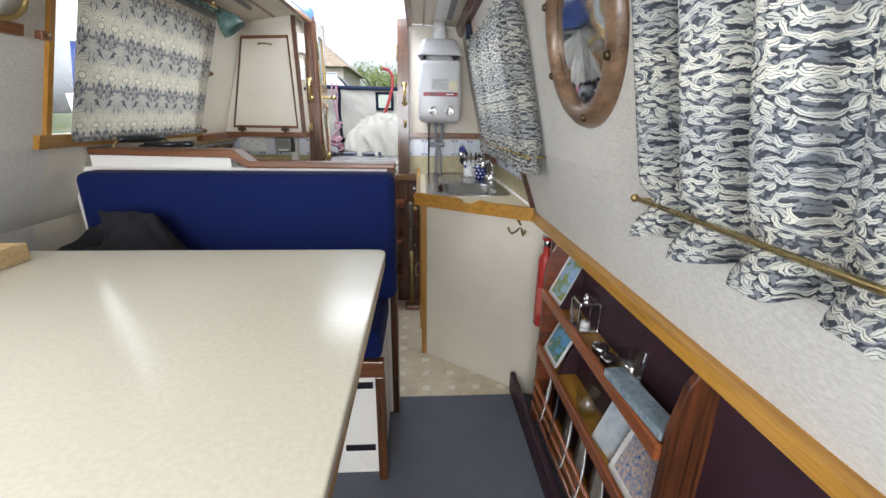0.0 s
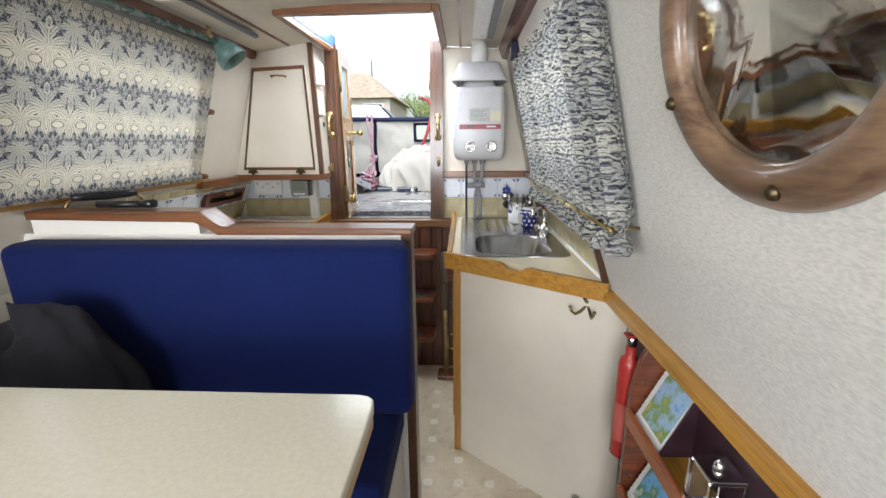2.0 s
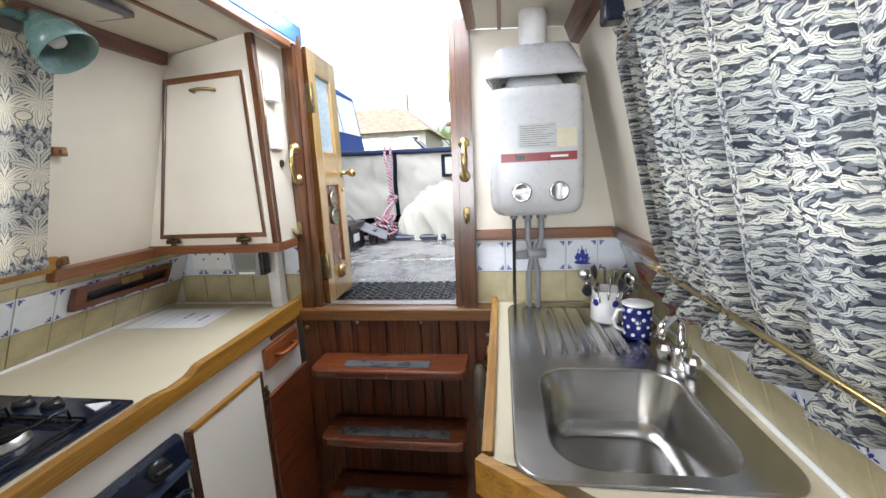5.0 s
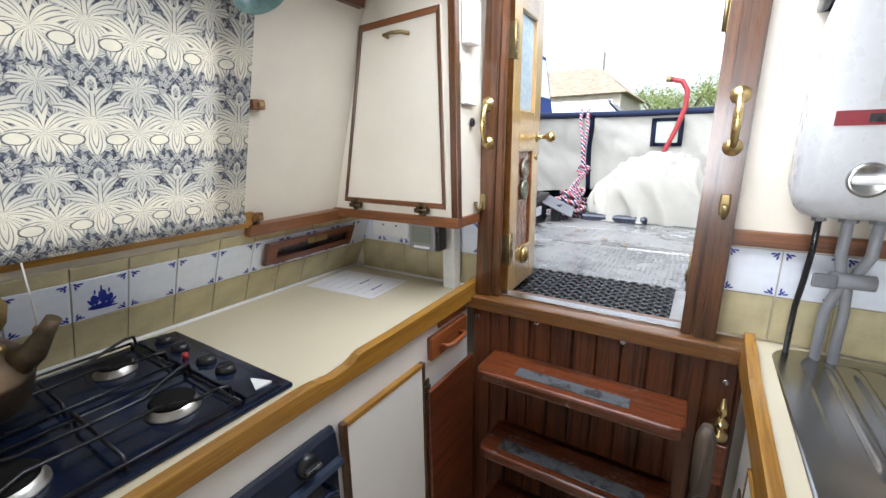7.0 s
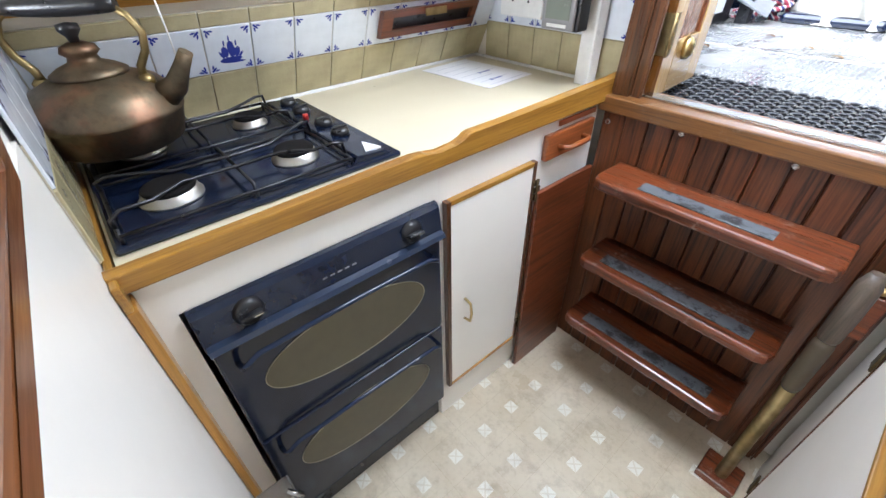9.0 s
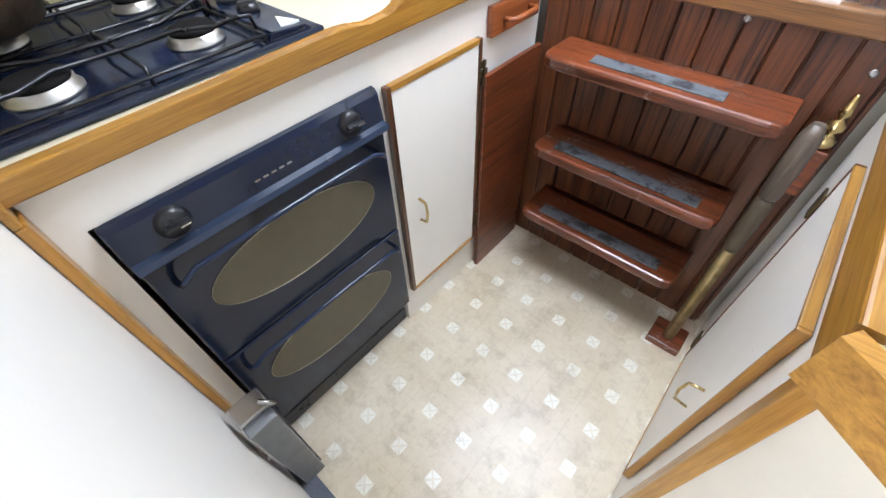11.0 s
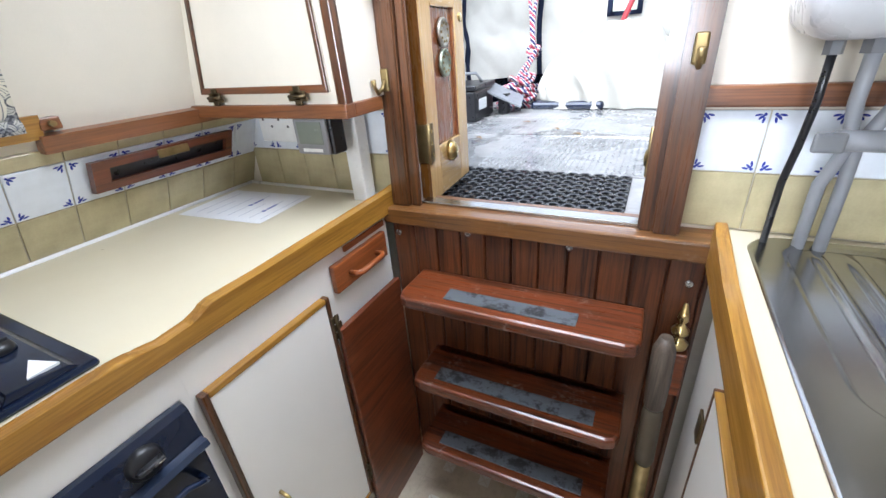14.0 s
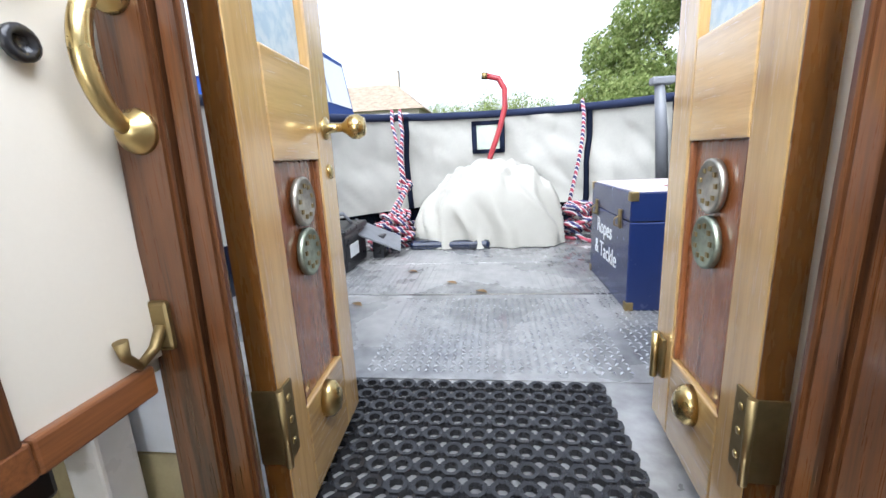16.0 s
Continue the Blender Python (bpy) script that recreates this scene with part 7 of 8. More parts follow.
    part("channel", Shape().box(-0.03, 0.03, -0.03, 0.03, -0.3, 0.17, 0.003).turn(m), M_GREY, al)
    part("groove", Shape().box(-0.008, 0.008, 0.03, 0.034, -0.3, 0.16).turn(m), M_BLACK, al)
    part("clip", Shape().box(-0.04, 0.01, -0.032, 0.034, 0.172, 0.19, 0.004).tube([(0.0, 0.036, 0.175), (0.02, 0.04, 0.195), (0.0, 0.02, 0.21)], 0.005, 8).turn(m), M_STEEL, al, "bright steel clip")


M_PALE = wood("pale_pine", (0.42, 0.28, 0.12), (0.62, 0.46, 0.24), "x", 0.45)
saloon_clutter()

# ---- stern deck ----
DZ = 0.935


def hull():
    sh = Shape()
    pts = [(-1.52, YF - 0.3), (-1.52, 5.2)]
    pts += [(-0.46 - 1.06 * math.cos(k * math.pi / 14), 5.2 + 1.07 * math.sin(k * math.pi / 14)) for k in range(1, 14)]
    pts += [(0.6, 5.2), (0.6, YF - 0.3)]
    sh.prism(pts, "z", -0.35, -0.06)
    setting("hull", sh, plain("dark_hull_paint", (0.012, 0.014, 0.025), 0.4), "dark painted hull of the boat", "hull")
    # bulwark round the stern deck
    b = thing("stern_bulwark", "navy painted steel bulwark round the stern deck", "bulwark", (-0.46, 5.2, 0.9), kind="structure")
    def f(u, v):
        a = math.pi * u
        x, y = -0.46 - 1.05 * math.cos(a), 5.2 + 1.06 * math.sin(a)
        return (x, y, -0.06 + 1.2 * v)
    part("curved_plate", Shape().grid(f, 36, 2, 0.02), M_NAVY, b)
    for x in (-1.51, 0.59):
        part("side_plate", Shape().box(x - 0.01, x + 0.01, YB + 0.05, 5.2, -0.06, 1.14, 0.004), M_NAVY, b)
    # the cabin end seen past the doors
    part("cabin_end", Shape().prism([(-1.49, 0.935), (-0.84, 0.935), (-0.82, 1.93), (-1.16, 1.9)], "y", YB + 0.051, YB + 0.07), M_NAVY, b)
    part("cabin_end", Shape().prism([(-0.14, 0.935), (0.57, 0.935), (0.25, 1.92), (-0.14, 1.94)], "y", YB + 0.051, YB + 0.07), M_NAVY, b)


hull()


def chequer():
    c = tagged(new("chequer_plate"), "raised lozenges of the steel chequer plate", "deck plate", "", "stuff")
    rng = random.Random(2)
    sh = Shape()
    def lozenge(x, y, a, L=0.0098, w=0.0036, h=0.0034):
        ca, sa = math.cos(a), math.sin(a)
        P = [(x + L * ca, y + L * sa, DZ), (x - w * sa, y + w * ca, DZ + h), (x - L * ca, y - L * sa, DZ), (x + w * sa, y - w * ca, DZ + h)]
        v = [sh.bm.verts.new(p) for p in P] + [sh.bm.verts.new((x, y, DZ + h * 1.3))]
        for i in range(4):
            sh.bm.faces.new((v[i], v[(i + 1) % 4], v[4]))
    for x0, x1, y0, y1 in ((-0.80, -0.16, 4.14, 4.67), (-0.14, 0.3, 3.78, 4.9), (-1.1, -0.86, 4.72, 4.95)):
        nx, ny = int((x1 - x0) / 0.0205), int((y1 - y0) / 0.0205)
        for i in range(nx):
            for j in range(ny):
                lozenge(x0 + 0.0205 * (i + 0.5), y0 + 0.0205 * (j + 0.5), 0.785 if (i + j) % 2 else -0.785)
    o = part("plates", sh, metal("worn_chequer_steel", (0.6, 0.6, 0.6), 0.22, 0.2, 12.0), c)
    # ribbed strip and seams of the deck boards
    d = bpy.data.objects["deck"]
    for y in (4.115, 4.695, 5.15):
        part("seam", Shape().box(-1.25, 0.3, y - 0.006, y + 0.006, DZ - 0.002, DZ + 0.003, 0.001), M_STEEL if y == 4.695 else M_DECK, d)
    for k in range(46):
        x = -1.12 + k * 0.024
        part("rib", Shape().box(x - 0.0045, x + 0.0045, 4.72, 5.45, DZ - 0.001, DZ + 0.0022), M_DECK, d)


chequer()


def door_mat():
    m = thing("rubber_mat", "black rubber ring mat outside the doorway", "mat", (-0.53, 3.88, DZ))
    M_RUB = plain("black_rubber", (0.016, 0.016, 0.018), 0.24)
    sh = Shape()
    nx, ny, p = 14, 10, 0.0405
    x0, y0 = -0.818, 3.685
    n = 8
    for i in range(nx):
        for j in range(ny):
            cx, cy = x0 + p * (i + 0.5), y0 + p * (j + 0.5)
            ri, ro, z0, z1 = 0.0115, 0.0192, DZ + 0.001, DZ + 0.014
            rings = [[sh.bm.verts.new((cx + r * math.cos((k + 0.5) * math.tau / n), cy + r * math.sin((k + 0.5) * math.tau / n), z)) for k in range(n)] for r, z in ((ro, z0), (ro, z1), (ri, z1 - 0.001), (ri, z0))]
            for a, b in zip(rings, rings[1:]):
                for k in range(n):
                    sh.bm.faces.new((a[k], a[(k + 1) % n], b[(k + 1) % n], b[k]))
            for dx, dy in ((1, 0), (0, 1)):
                if (dx and i == nx - 1) or (dy and j == ny - 1):
                    continue
                mx, my = cx + dx * p / 2, cy + dy * p / 2
                wx, wy = (0.003, 0.008) if dx else (0.008, 0.003)
                sh.hexa([(mx - wx, my - wy, z0), (mx + wx, my - wy, z0), (mx + wx, my + wy, z0), (mx - wx, my + wy, z0), (mx - wx, my - wy, z1 - 0.003), (mx + wx, my - wy, z1 - 0.003), (mx + wx, my + wy, z1 - 0.003), (mx - wx, my + wy, z1 - 0.003)])
    part("ring_lattice", sh, M_RUB, m)


door_mat()


def rail_at(a):
    """Top edge of the canvas dodger: a from 0 (port) to 1 (starboard)."""
    t = math.pi * a
    return Vector((-0.46 - 1.04 * math.cos(t), 5.2 + 0.98 * math.sin(t), 1.665 + 0.03 * math.sin(t)))


def dodger():
    d = thing("canvas_dodger", "cream canvas dodger with navy straps round the stern rail", "dodger", (-0.46, 5.6, 1.2))
    M_CANV = cloth("cream_canvas", (0.44, 0.425, 0.375), 0.85, 400.0, 0.15)
    M_STRAP = cloth("navy_webbing", (0.02, 0.027, 0.06), 0.8)
    def f(u, v):
        p = rail_at(u)
        sag = 0.02 * math.sin(6 * math.pi * u) * (1 - v) + 0.018 * math.sin(v * 9 + 11 * u) * math.sin(math.pi * v) + 0.012 * math.sin(23 * u + 4 * v) + 0.07 * (0.5 - abs(noise.noise(Vector((u * 16, v * 2.2 + 5 * u, 2.0))))) * math.sin(math.pi * v) ** 0.5 + 0.02 * noise.noise(Vector((u * 45 + 8 * v, v * 5, 7.0)))
        k = 1 - (1 - v) * 0.02 + sag * 0.6
        return (-0.46 + (p.x + 0.46) * k, 5.2 + (p.y - 5.2) * k, 1.1 + (p.z - 1.1) * v)
    part("canvas", Shape().grid(f, 160, 22), M_CANV, d)
    for sx in (-1.5, 0.58):
        def g(u, v, sx=sx):
            return (sx + 0.012 * math.sin(9 * u + 5 * v), 3.75 + 1.45 * u, 1.1 + 0.57 * v)
        part("canvas", Shape().grid(g, 24, 8), M_CANV, d)
        part("top_rail", Shape().tube([(sx, 3.75, 1.67), (sx, 5.2, 1.67)], 0.02, 10), M_STRAP, d)
    part("top_rail", Shape().tube([rail_at(k / 40) for k in range(41)], 0.024, 10), M_STRAP, d, "navy covered top rail")
    for a in (0.12, 0.31, 0.69, 0.86):
        def s(u, v, a=a):
            q = Vector(f(a + 0.012 * (u - 0.5), v))
            c = Vector((-0.46, 5.2, q.z))
            return q + (c - q).normalized() * 0.016
        part("strap", Shape().grid(s, 2, 12, 0.002), M_STRAP, d)
    def wn(u, v):
        q = Vector(f(0.487 + 0.052 * (u - 0.5), 0.6 + 0.3 * v))
        return q + Vector((0, -0.014, 0))
    part("window", Shape().grid(wn, 6, 6), M_CLEAR, d, "clear vinyl window")
    for (u0, u1, v0, v1) in ((-0.15, 0.05, -0.1, 1.1), (0.95, 1.15, -0.1, 1.1), (0.05, 0.95, -0.1, 0.05), (0.05, 0.95, 0.95, 1.1)):
        def fr(u, v, b=(u0, u1, v0, v1)):
            q = Vector(wn(b[0] + (b[1] - b[0]) * u, b[2] + (b[3] - b[2]) * v))
            return q + Vector((0, -0.006, 0))
        part("window_edge", Shape().grid(fr, 4, 4, 0.002), M_STRAP, d, "navy window binding")


M_CLEAR = plain("tinted_vinyl", (0.36, 0.4, 0.32), 0.12)
dodger()


def tarp():
    cx, cy = -0.512, 5.7
    def crease(q):
        return 1.0 - min(1.0, 3.2 * abs(noise.noise(q)))
    def f(u, v):
        a, r = u * math.tau, v
        c, s = math.cos(a), math.sin(a)
        e = (abs(c) ** 3.2 + abs(s) ** 3.2) ** (-1 / 3.2)
        x, y = c * e * 0.41 * r, s * e * 0.27 * r
        step = min(1.0, max(0.0, (x + 0.41) / 0.4))
        top = 0.29 + 0.12 * step * step * (3 - 2 * step) + 0.02 * s * r - 0.05 * max(0.0, x / 0.41) ** 3
        h = top * max(0.0, 1 - r ** 7) ** 0.5
        side = r ** 4
        p = Vector((x * 3.2, y * 3.2, h * 2.0))
        pleat = crease(Vector((a * 2.6 + h * 3.0, h * 1.3, 3.0)))
        h += (0.034 * crease(Vector((x * 3.5 + y * 3, y * 4 - x * 2, 0.4))) - 0.014 + 0.018 * crease(Vector((x * 8, y * 8 + x * 4, 5.0)))) * (1 - r ** 8)
        for ang, c0, wd, ht in ((0.5, -0.12, 0.022, 0.03), (0.75, 0.06, 0.018, 0.026), (-0.35, 0.12, 0.025, 0.03), (1.1, -0.02, 0.016, 0.02), (0.2, 0.22, 0.02, 0.03), (-0.8, -0.2, 0.02, 0.024)):
            q = (x * math.cos(ang) + y * math.sin(ang) - c0 + 0.02 * math.sin(9 * y - 6 * x)) / wd
            h += ht * (math.exp(-q * q) - 0.5 * math.exp(-(q - 1.6) ** 2)) * (1 - r ** 6)
        k = 1 + side * (0.2 * pleat - 0.1) + 0.06 * noise.noise(p + Vector((3, 1, 8))) * r
        return (cx + x * k, cy + y * k, DZ + 0.006 + max(h, 0.0))
    t = thing("covered_gear", "cream tarpaulin draped over gear on the stern deck", "tarpaulin", (-0.52, 5.72, DZ))
    sh = Shape().grid(lambda u, v: f(u, v ** 0.55), 170, 60)
    bmesh.ops.remove_doubles(sh.bm, verts=sh.bm.verts, dist=0.0005)
    part("sheet", sh, cloth("cream_tarpaulin", (0.36, 0.345, 0.3), 0.6, 1500.0), t)
    part("gear", Shape().box(-0.94, -0.5, 5.425, 5.85, DZ, DZ + 0.05, 0.02), M_NAVY, t)


tarp()


def lettering(parent, text, at, size, mat, rot):
    cu = bpy.data.curves.new("lettering", "FONT")
    cu.body, cu.size, cu.extrude, cu.align_x = text, size, 0.0006, "CENTER"
    tmp = new("lettering_source", cu)
    bpy.context.view_layer.update()
    me = bpy.data.meshes.new_from_object(tmp.evaluated_get(bpy.context.evaluated_depsgraph_get()))
    bpy.data.objects.remove(tmp)
    me.materials.clear()
    me.materials.append(mat)
    ob = new("lettering", me)
    ob.parent = parent
    ob.matrix_basis = parent.matrix_basis.inverted() @ Matrix.Translation(at) @ Euler([radians(a) for a in rot]).to_matrix().to_4x4()
    return ob


def tackle_box():
    b = thing("tackle_box", "navy wooden chest lettered in white with brass corners", "chest", (0.18, 4.77, DZ))
    x0, x1, y0, y1, z0, z1 = -0.075, 0.45, 4.53, 5.01, DZ + 0.001, 1.305
    M_CHEST = plain("navy_gloss_paint", (0.012, 0.022, 0.085), 0.2)
    part("body", Shape().box(x0, x1, y0, y1, z0, 1.215, 0.004), M_CHEST, b)
    part("lid", Shape().box(x0, x1, y0, y1, 1.217, z1, 0.004), M_CHEST, b)
    part("lid_top", Shape().box(x0 + 0.012, x1 - 0.012, y0 + 0.012, y1 - 0.012, z1 - 0.001, z1 + 0.003, 0.001), paint("white_red_lid", (0.7, 0.62, 0.6), 0.35, 0.15, 8.0), b, "white lid panel with red stripe")
    part("lid_stripe", Shape().box(x0 + 0.15, x1 - 0.1, y0 + 0.1, y0 + 0.16, z1 + 0.003, z1 + 0.005), plain("dull_red", (0.35, 0.06, 0.06), 0.4), b)
    for y in (y0 + 0.09, y1 - 0.09):
        h = part("hasp", Shape().box(x0 - 0.006, x0, y - 0.014, y + 0.014, 1.185, 1.245, 0.002), M_OLDBRASS, b, "brass hasp")
        part("loop", Shape().tube([(x0 - 0.006, y, 1.225), (x0 - 0.02, y, 1.215), (x0 - 0.02, y, 1.195), (x0 - 0.006, y, 1.19)], 0.003, 6), M_OLDBRASS, h)
    for x, y in ((x0, y0), (x0, y1), (x1, y0)):
        for z in (z0, z1 - 0.026):
            part("corner", Shape().box(x - 0.003, x + 0.022 if x == x0 else x + 0.003, y - 0.003 if y == y0 else y - 0.022, y + 0.022 if y == y0 else y + 0.003, z, z + 0.028, 0.003), M_OLDBRASS, b)
    w = plain("white_lettering", (0.75, 0.75, 0.73), 0.4)
    lettering(b, "Ropes", (x0 - 0.001, 4.81, 1.125), 0.08, w, (90, 0, -90))
    lettering(b, "& Tackle", (x0 - 0.001, 4.79, 1.04), 0.08, w, (90, 0, -90))
    part("handle", Shape().tube([(0.1, y0, 1.12), (0.105, y0 - 0.02, 1.12), (0.15, y0 - 0.024, 1.115), (0.195, y0 - 0.02, 1.12), (0.2, y0, 1.12)], 0.007, 8), M_WPLAST, b, "white rope handle")


tackle_box()


def rope_stripes():
    n = Nodes("striped_rope")
    w = n.add("TexWave", Scale=9.0, Distortion=1.2)
    w.bands_direction = "DIAGONAL"
    n.link(n.co, w.inputs["Vector"])
    col = n.ramp(w.outputs["Fac"], [(0.0, (0.03, 0.03, 0.1)), (0.22, (0.03, 0.03, 0.1)), (0.27, (0.5, 0.48, 0.46)), (0.66, (0.5, 0.48, 0.46)), (0.72, (0.3, 0.045, 0.07)), (1.0, (0.3, 0.045, 0.07))])
    n.bump(w.outputs["Fac"], 0.5, 0.003)
    return n.out(col, 0.85)


M_ROPE = rope_stripes()


def coil(name, hang, knot, heap, spread, strands, turns, seed, mat, label):
    """A rope over the rail, gathered at a knot, its slack heaped on the deck."""
    rng = random.Random(seed)
    r = thing(name, label, "rope", heap, "mooring ropes")
    top, kn, hp = Vector(hang), Vector(knot), Vector(heap)
    for k in range(strands):
        o = Vector((0.05 * k, 0.01 * k, 0))
        pts = [top + o + Vector((0, 0.05, -0.02)), top + o + Vector((0, 0.0, 0.035)), top + o + Vector((0.005, -0.035, -0.05))]
        for j in range(1, 9):
            q = j / 8
            pts.append(pts[2].lerp(kn + Vector((0.01 * k, 0, 0)), q) + Vector((0.02 * math.sin(3 * q + 2 * k) * (1 - q), -0.02 * math.sin(math.pi * q), 0)))
        part("fall", Shape().tube(pts, 0.0115, 8), mat, r)
    if strands > 1:
        for k in range(3):
            pts = [kn + Vector((0.035 * math.cos(a) + 0.008 * k, 0.03 * math.sin(a), 0.03 * math.sin(a * 1.0 + k) - 0.012 * k)) for a in [j * math.tau / 14 for j in range(14)]]
            part("knot", Shape().tube(pts, 0.0115, 8, True), mat, r)
        for k in range(3):
            e = hp + Vector((rng.uniform(-0.6, 0.6) * spread[0], rng.uniform(-0.6, 0.6) * spread[1], 0.1))
            pts = [kn.lerp(e, j / 7) + Vector((0.03 * math.sin(4 * j / 7 + k), -0.03 * math.sin(math.pi * j / 7), 0)) for j in range(8)]
            part("fall", Shape().tube(pts, 0.0115, 8), mat, r)
    else:
        part("fall", Shape().tube([kn, kn.lerp(hp, 0.5) + Vector((0.02, 0, 0.06)), hp + Vector((0, 0, 0.1))], 0.0115, 8), mat, r)
    for k in range(turns):
        lay = k / turns
        cx, cy = hp.x + rng.uniform(-1, 1) * spread[0] * (1 - 0.6 * lay), hp.y + rng.uniform(-1, 1) * spread[1] * (1 - 0.6 * lay)
        ra, rb, ph, tilt = rng.uniform(0.045, 0.095), rng.uniform(0.035, 0.07), rng.uniform(0, 6.28), rng.uniform(0.1, 0.55)
        zc = DZ + 0.014 + spread[2] * lay
        pts = []
        for j in range(20):
            a = j * math.tau / 20
            px, py = ra * math.cos(a) * (1 + 0.15 * math.sin(3 * a + ph)), rb * math.sin(a)
            pts.append((cx + px * math.cos(ph) - py * math.sin(ph), cy + px * math.sin(ph) + py * math.cos(ph), max(DZ + 0.012, zc + tilt * ra * math.cos(a + k))))
        part("turn", Shape().tube(pts, 0.0115, 8, True), mat, r)


coil("mooring_rope", (-1.1, 5.92, 1.69), (-1.03, 5.8, 1.27), (-1.06, 5.58, DZ), (0.12, 0.1, 0.17), 2, 16, 3, M_ROPE, "red, white and navy mooring rope knotted and heaped below the rail")
coil("mooring_rope", (0.07, 5.97, 1.69), (-0.02, 5.82, 1.13), (0.0, 5.62, DZ), (0.06, 0.06, 0.2), 1, 12, 8, M_ROPE, "red, white and navy mooring rope stacked beside the tarpaulin")


def stern_gear():
    t = thing("tiller", "red swan-necked steel tiller at the stern", "tiller", (-0.53, 6.05, DZ))
    part("swan_neck", Shape().tube([(-0.53, 6.05, DZ), (-0.525, 6.05, 1.25), (-0.505, 6.05, 1.38), (-0.43, 6.05, 1.58), (-0.392, 6.05, 1.72), (-0.392, 6.05, 1.83), (-0.43, 6.05, 1.895), (-0.505, 6.05, 1.915)], 0.018, 12), plain("red_gloss", (0.3, 0.025, 0.03), 0.35), t)
    part("tip", Shape().tube([(-0.5, 6.05, 1.914), (-0.535, 6.05, 1.918)], 0.021, 12), M_OLDBRASS, t)
    b = thing("battery_box", "black battery box with a white label and carry handle", "battery box", (-1.25, 5.05, DZ))
    part("case", Shape().box(-1.4, -1.14, 4.99, 5.3, DZ + 0.001, DZ + 0.17, 0.012), M_BLACK, b)
    part("lid", Shape().box(-1.41, -1.13, 4.98, 5.31, DZ + 0.171, DZ + 0.2, 0.008), M_BLACK, b)
    part("label", Shape().box(-1.1395, -1.137, 5.05, 5.17, DZ + 0.06, DZ + 0.12), M_WPLAST, b)
    part("handle", Shape().tube([(-1.37, 5.07, DZ + 0.2), (-1.36, 5.09, DZ + 0.25), (-1.2, 5.17, DZ + 0.25), (-1.17, 5.19, DZ + 0.2)], 0.009, 8), M_GREY, b)
    w = thing("windlass_plate", "dark folded ramp plate beside the rope", "plate", (-1.1, 5.25, DZ))
    part("plate", Shape().box(-0.13, 0.13, -0.09, 0.09, 0, 0.012, 0.003).turn(Matrix.Translation((-1.08, 5.3, DZ + 0.115)) @ Euler((0.25, 0.45, 0.3)).to_matrix().to_4x4()), M_GREY, w)
    part("foot", Shape().box(-1.1, -1.04, 5.27, 5.33, DZ + 0.001, DZ + 0.12, 0.004), M_BLACK, w)
    g = thing("outboard_bracket", "grey outboard motor clamped on the stern rail", "outboard motor", (0.4, 5.3, 1.2))
    part("leg", Shape().tube([(0.36, 5.45, 1.25), (0.33, 5.42, 1.5), (0.3, 5.4, 1.72)], [0.03, 0.028, 0.022], 12), M_GREY, g)
    part("clamp", Shape().box(0.38, 0.52, 5.3, 5.46, 1.42, 1.62, 0.03, 3), M_GREY, g)
    part("handle", Shape().box(0.26, 0.36, 5.37, 5.43, 1.71, 1.745, 0.008), M_GREY, g)
    part("knob", Shape().lathe([(0.035, 0), (0.035, 0.02), (0.02, 0.03), (0, 0.032)], (0.4, 5.3, 1.52), (0, -1, 0), 18), M_STEEL, g)
    part("shaft", Shape().tube([(0.42, 5.4, DZ), (0.42, 5.4, 1.45)], 0.03, 12), M_GREY, g)
    f = single("gas_cartridge", Shape().lathe([(0.02, 0), (0.022, 0.004), (0.022, 0.1), (0.012, 0.115), (0.012, 0.14), (0, 0.141)], (-0.93, 5.75, DZ + 0.001), n=18), plain("red_paint", (0.4, 0.04, 0.03), 0.35), "small red bottle beside the rope", "bottle")
    rng = random.Random(12)
    leafm = plain("dead_leaf", (0.28, 0.17, 0.07), 0.7)
    for k in range(5):
        x, y = rng.uniform(-1.1, -0.15), rng.uniform(4.1, 5.2)
        if -0.2 < x and y > 4.3:
            x = -0.3
        a = rng.uniform(0, 6.28)
        def lf(u, v):
            w = 0.014 * math.sin(math.pi * v) * (u - 0.5) * 2
            lx, ly = w, 0.05 * (v - 0.5)
            return (x + lx * math.cos(a) - ly * math.sin(a), y + lx * math.sin(a) + ly * math.cos(a), DZ + 0.004 + 0.006 * abs(u - 0.5) + 0.004 * math.sin(3 * v))
        single("fallen_leaf", Shape().grid(lf, 4, 6, 0.0008), leafm, "dry brown leaf lying on the wet deck", "leaf", "fallen leaves")


stern_gear()


# ---- beyond the boat ----
def water_and_land():
    n = Nodes("canal_water")
    a = n.noise(2.0, 5, 0.6)
    n.bump(a, 0.3, 0.05)
    w = n.out((0.05, 0.06, 0.045), 0.08)
    setting("water", Shape().box(-400, 400, -400, 600, -0.5, -0.3), w, "still grey-green canal water", "water")
    g = Nodes("grass_bank")
    a, b = g.noise(0.6, 5), g.noise(14.0, 5)
    col = g.mix(0.5, g.ramp(a, [(0.3, (0.05, 0.08, 0.025)), (0.7, (0.1, 0.13, 0.045))]), g.ramp(b, [(0.3, (0.03, 0.06, 0.015)), (0.7, (0.12, 0.15, 0.06))]))
    g.bump(b, 0.6, 0.05)
    setting("ground", Shape().box(-400, 400, 17.0, 600, -0.5, 0.35), g.out(col, 0.95), "grassy far bank", "ground")


water_and_land()


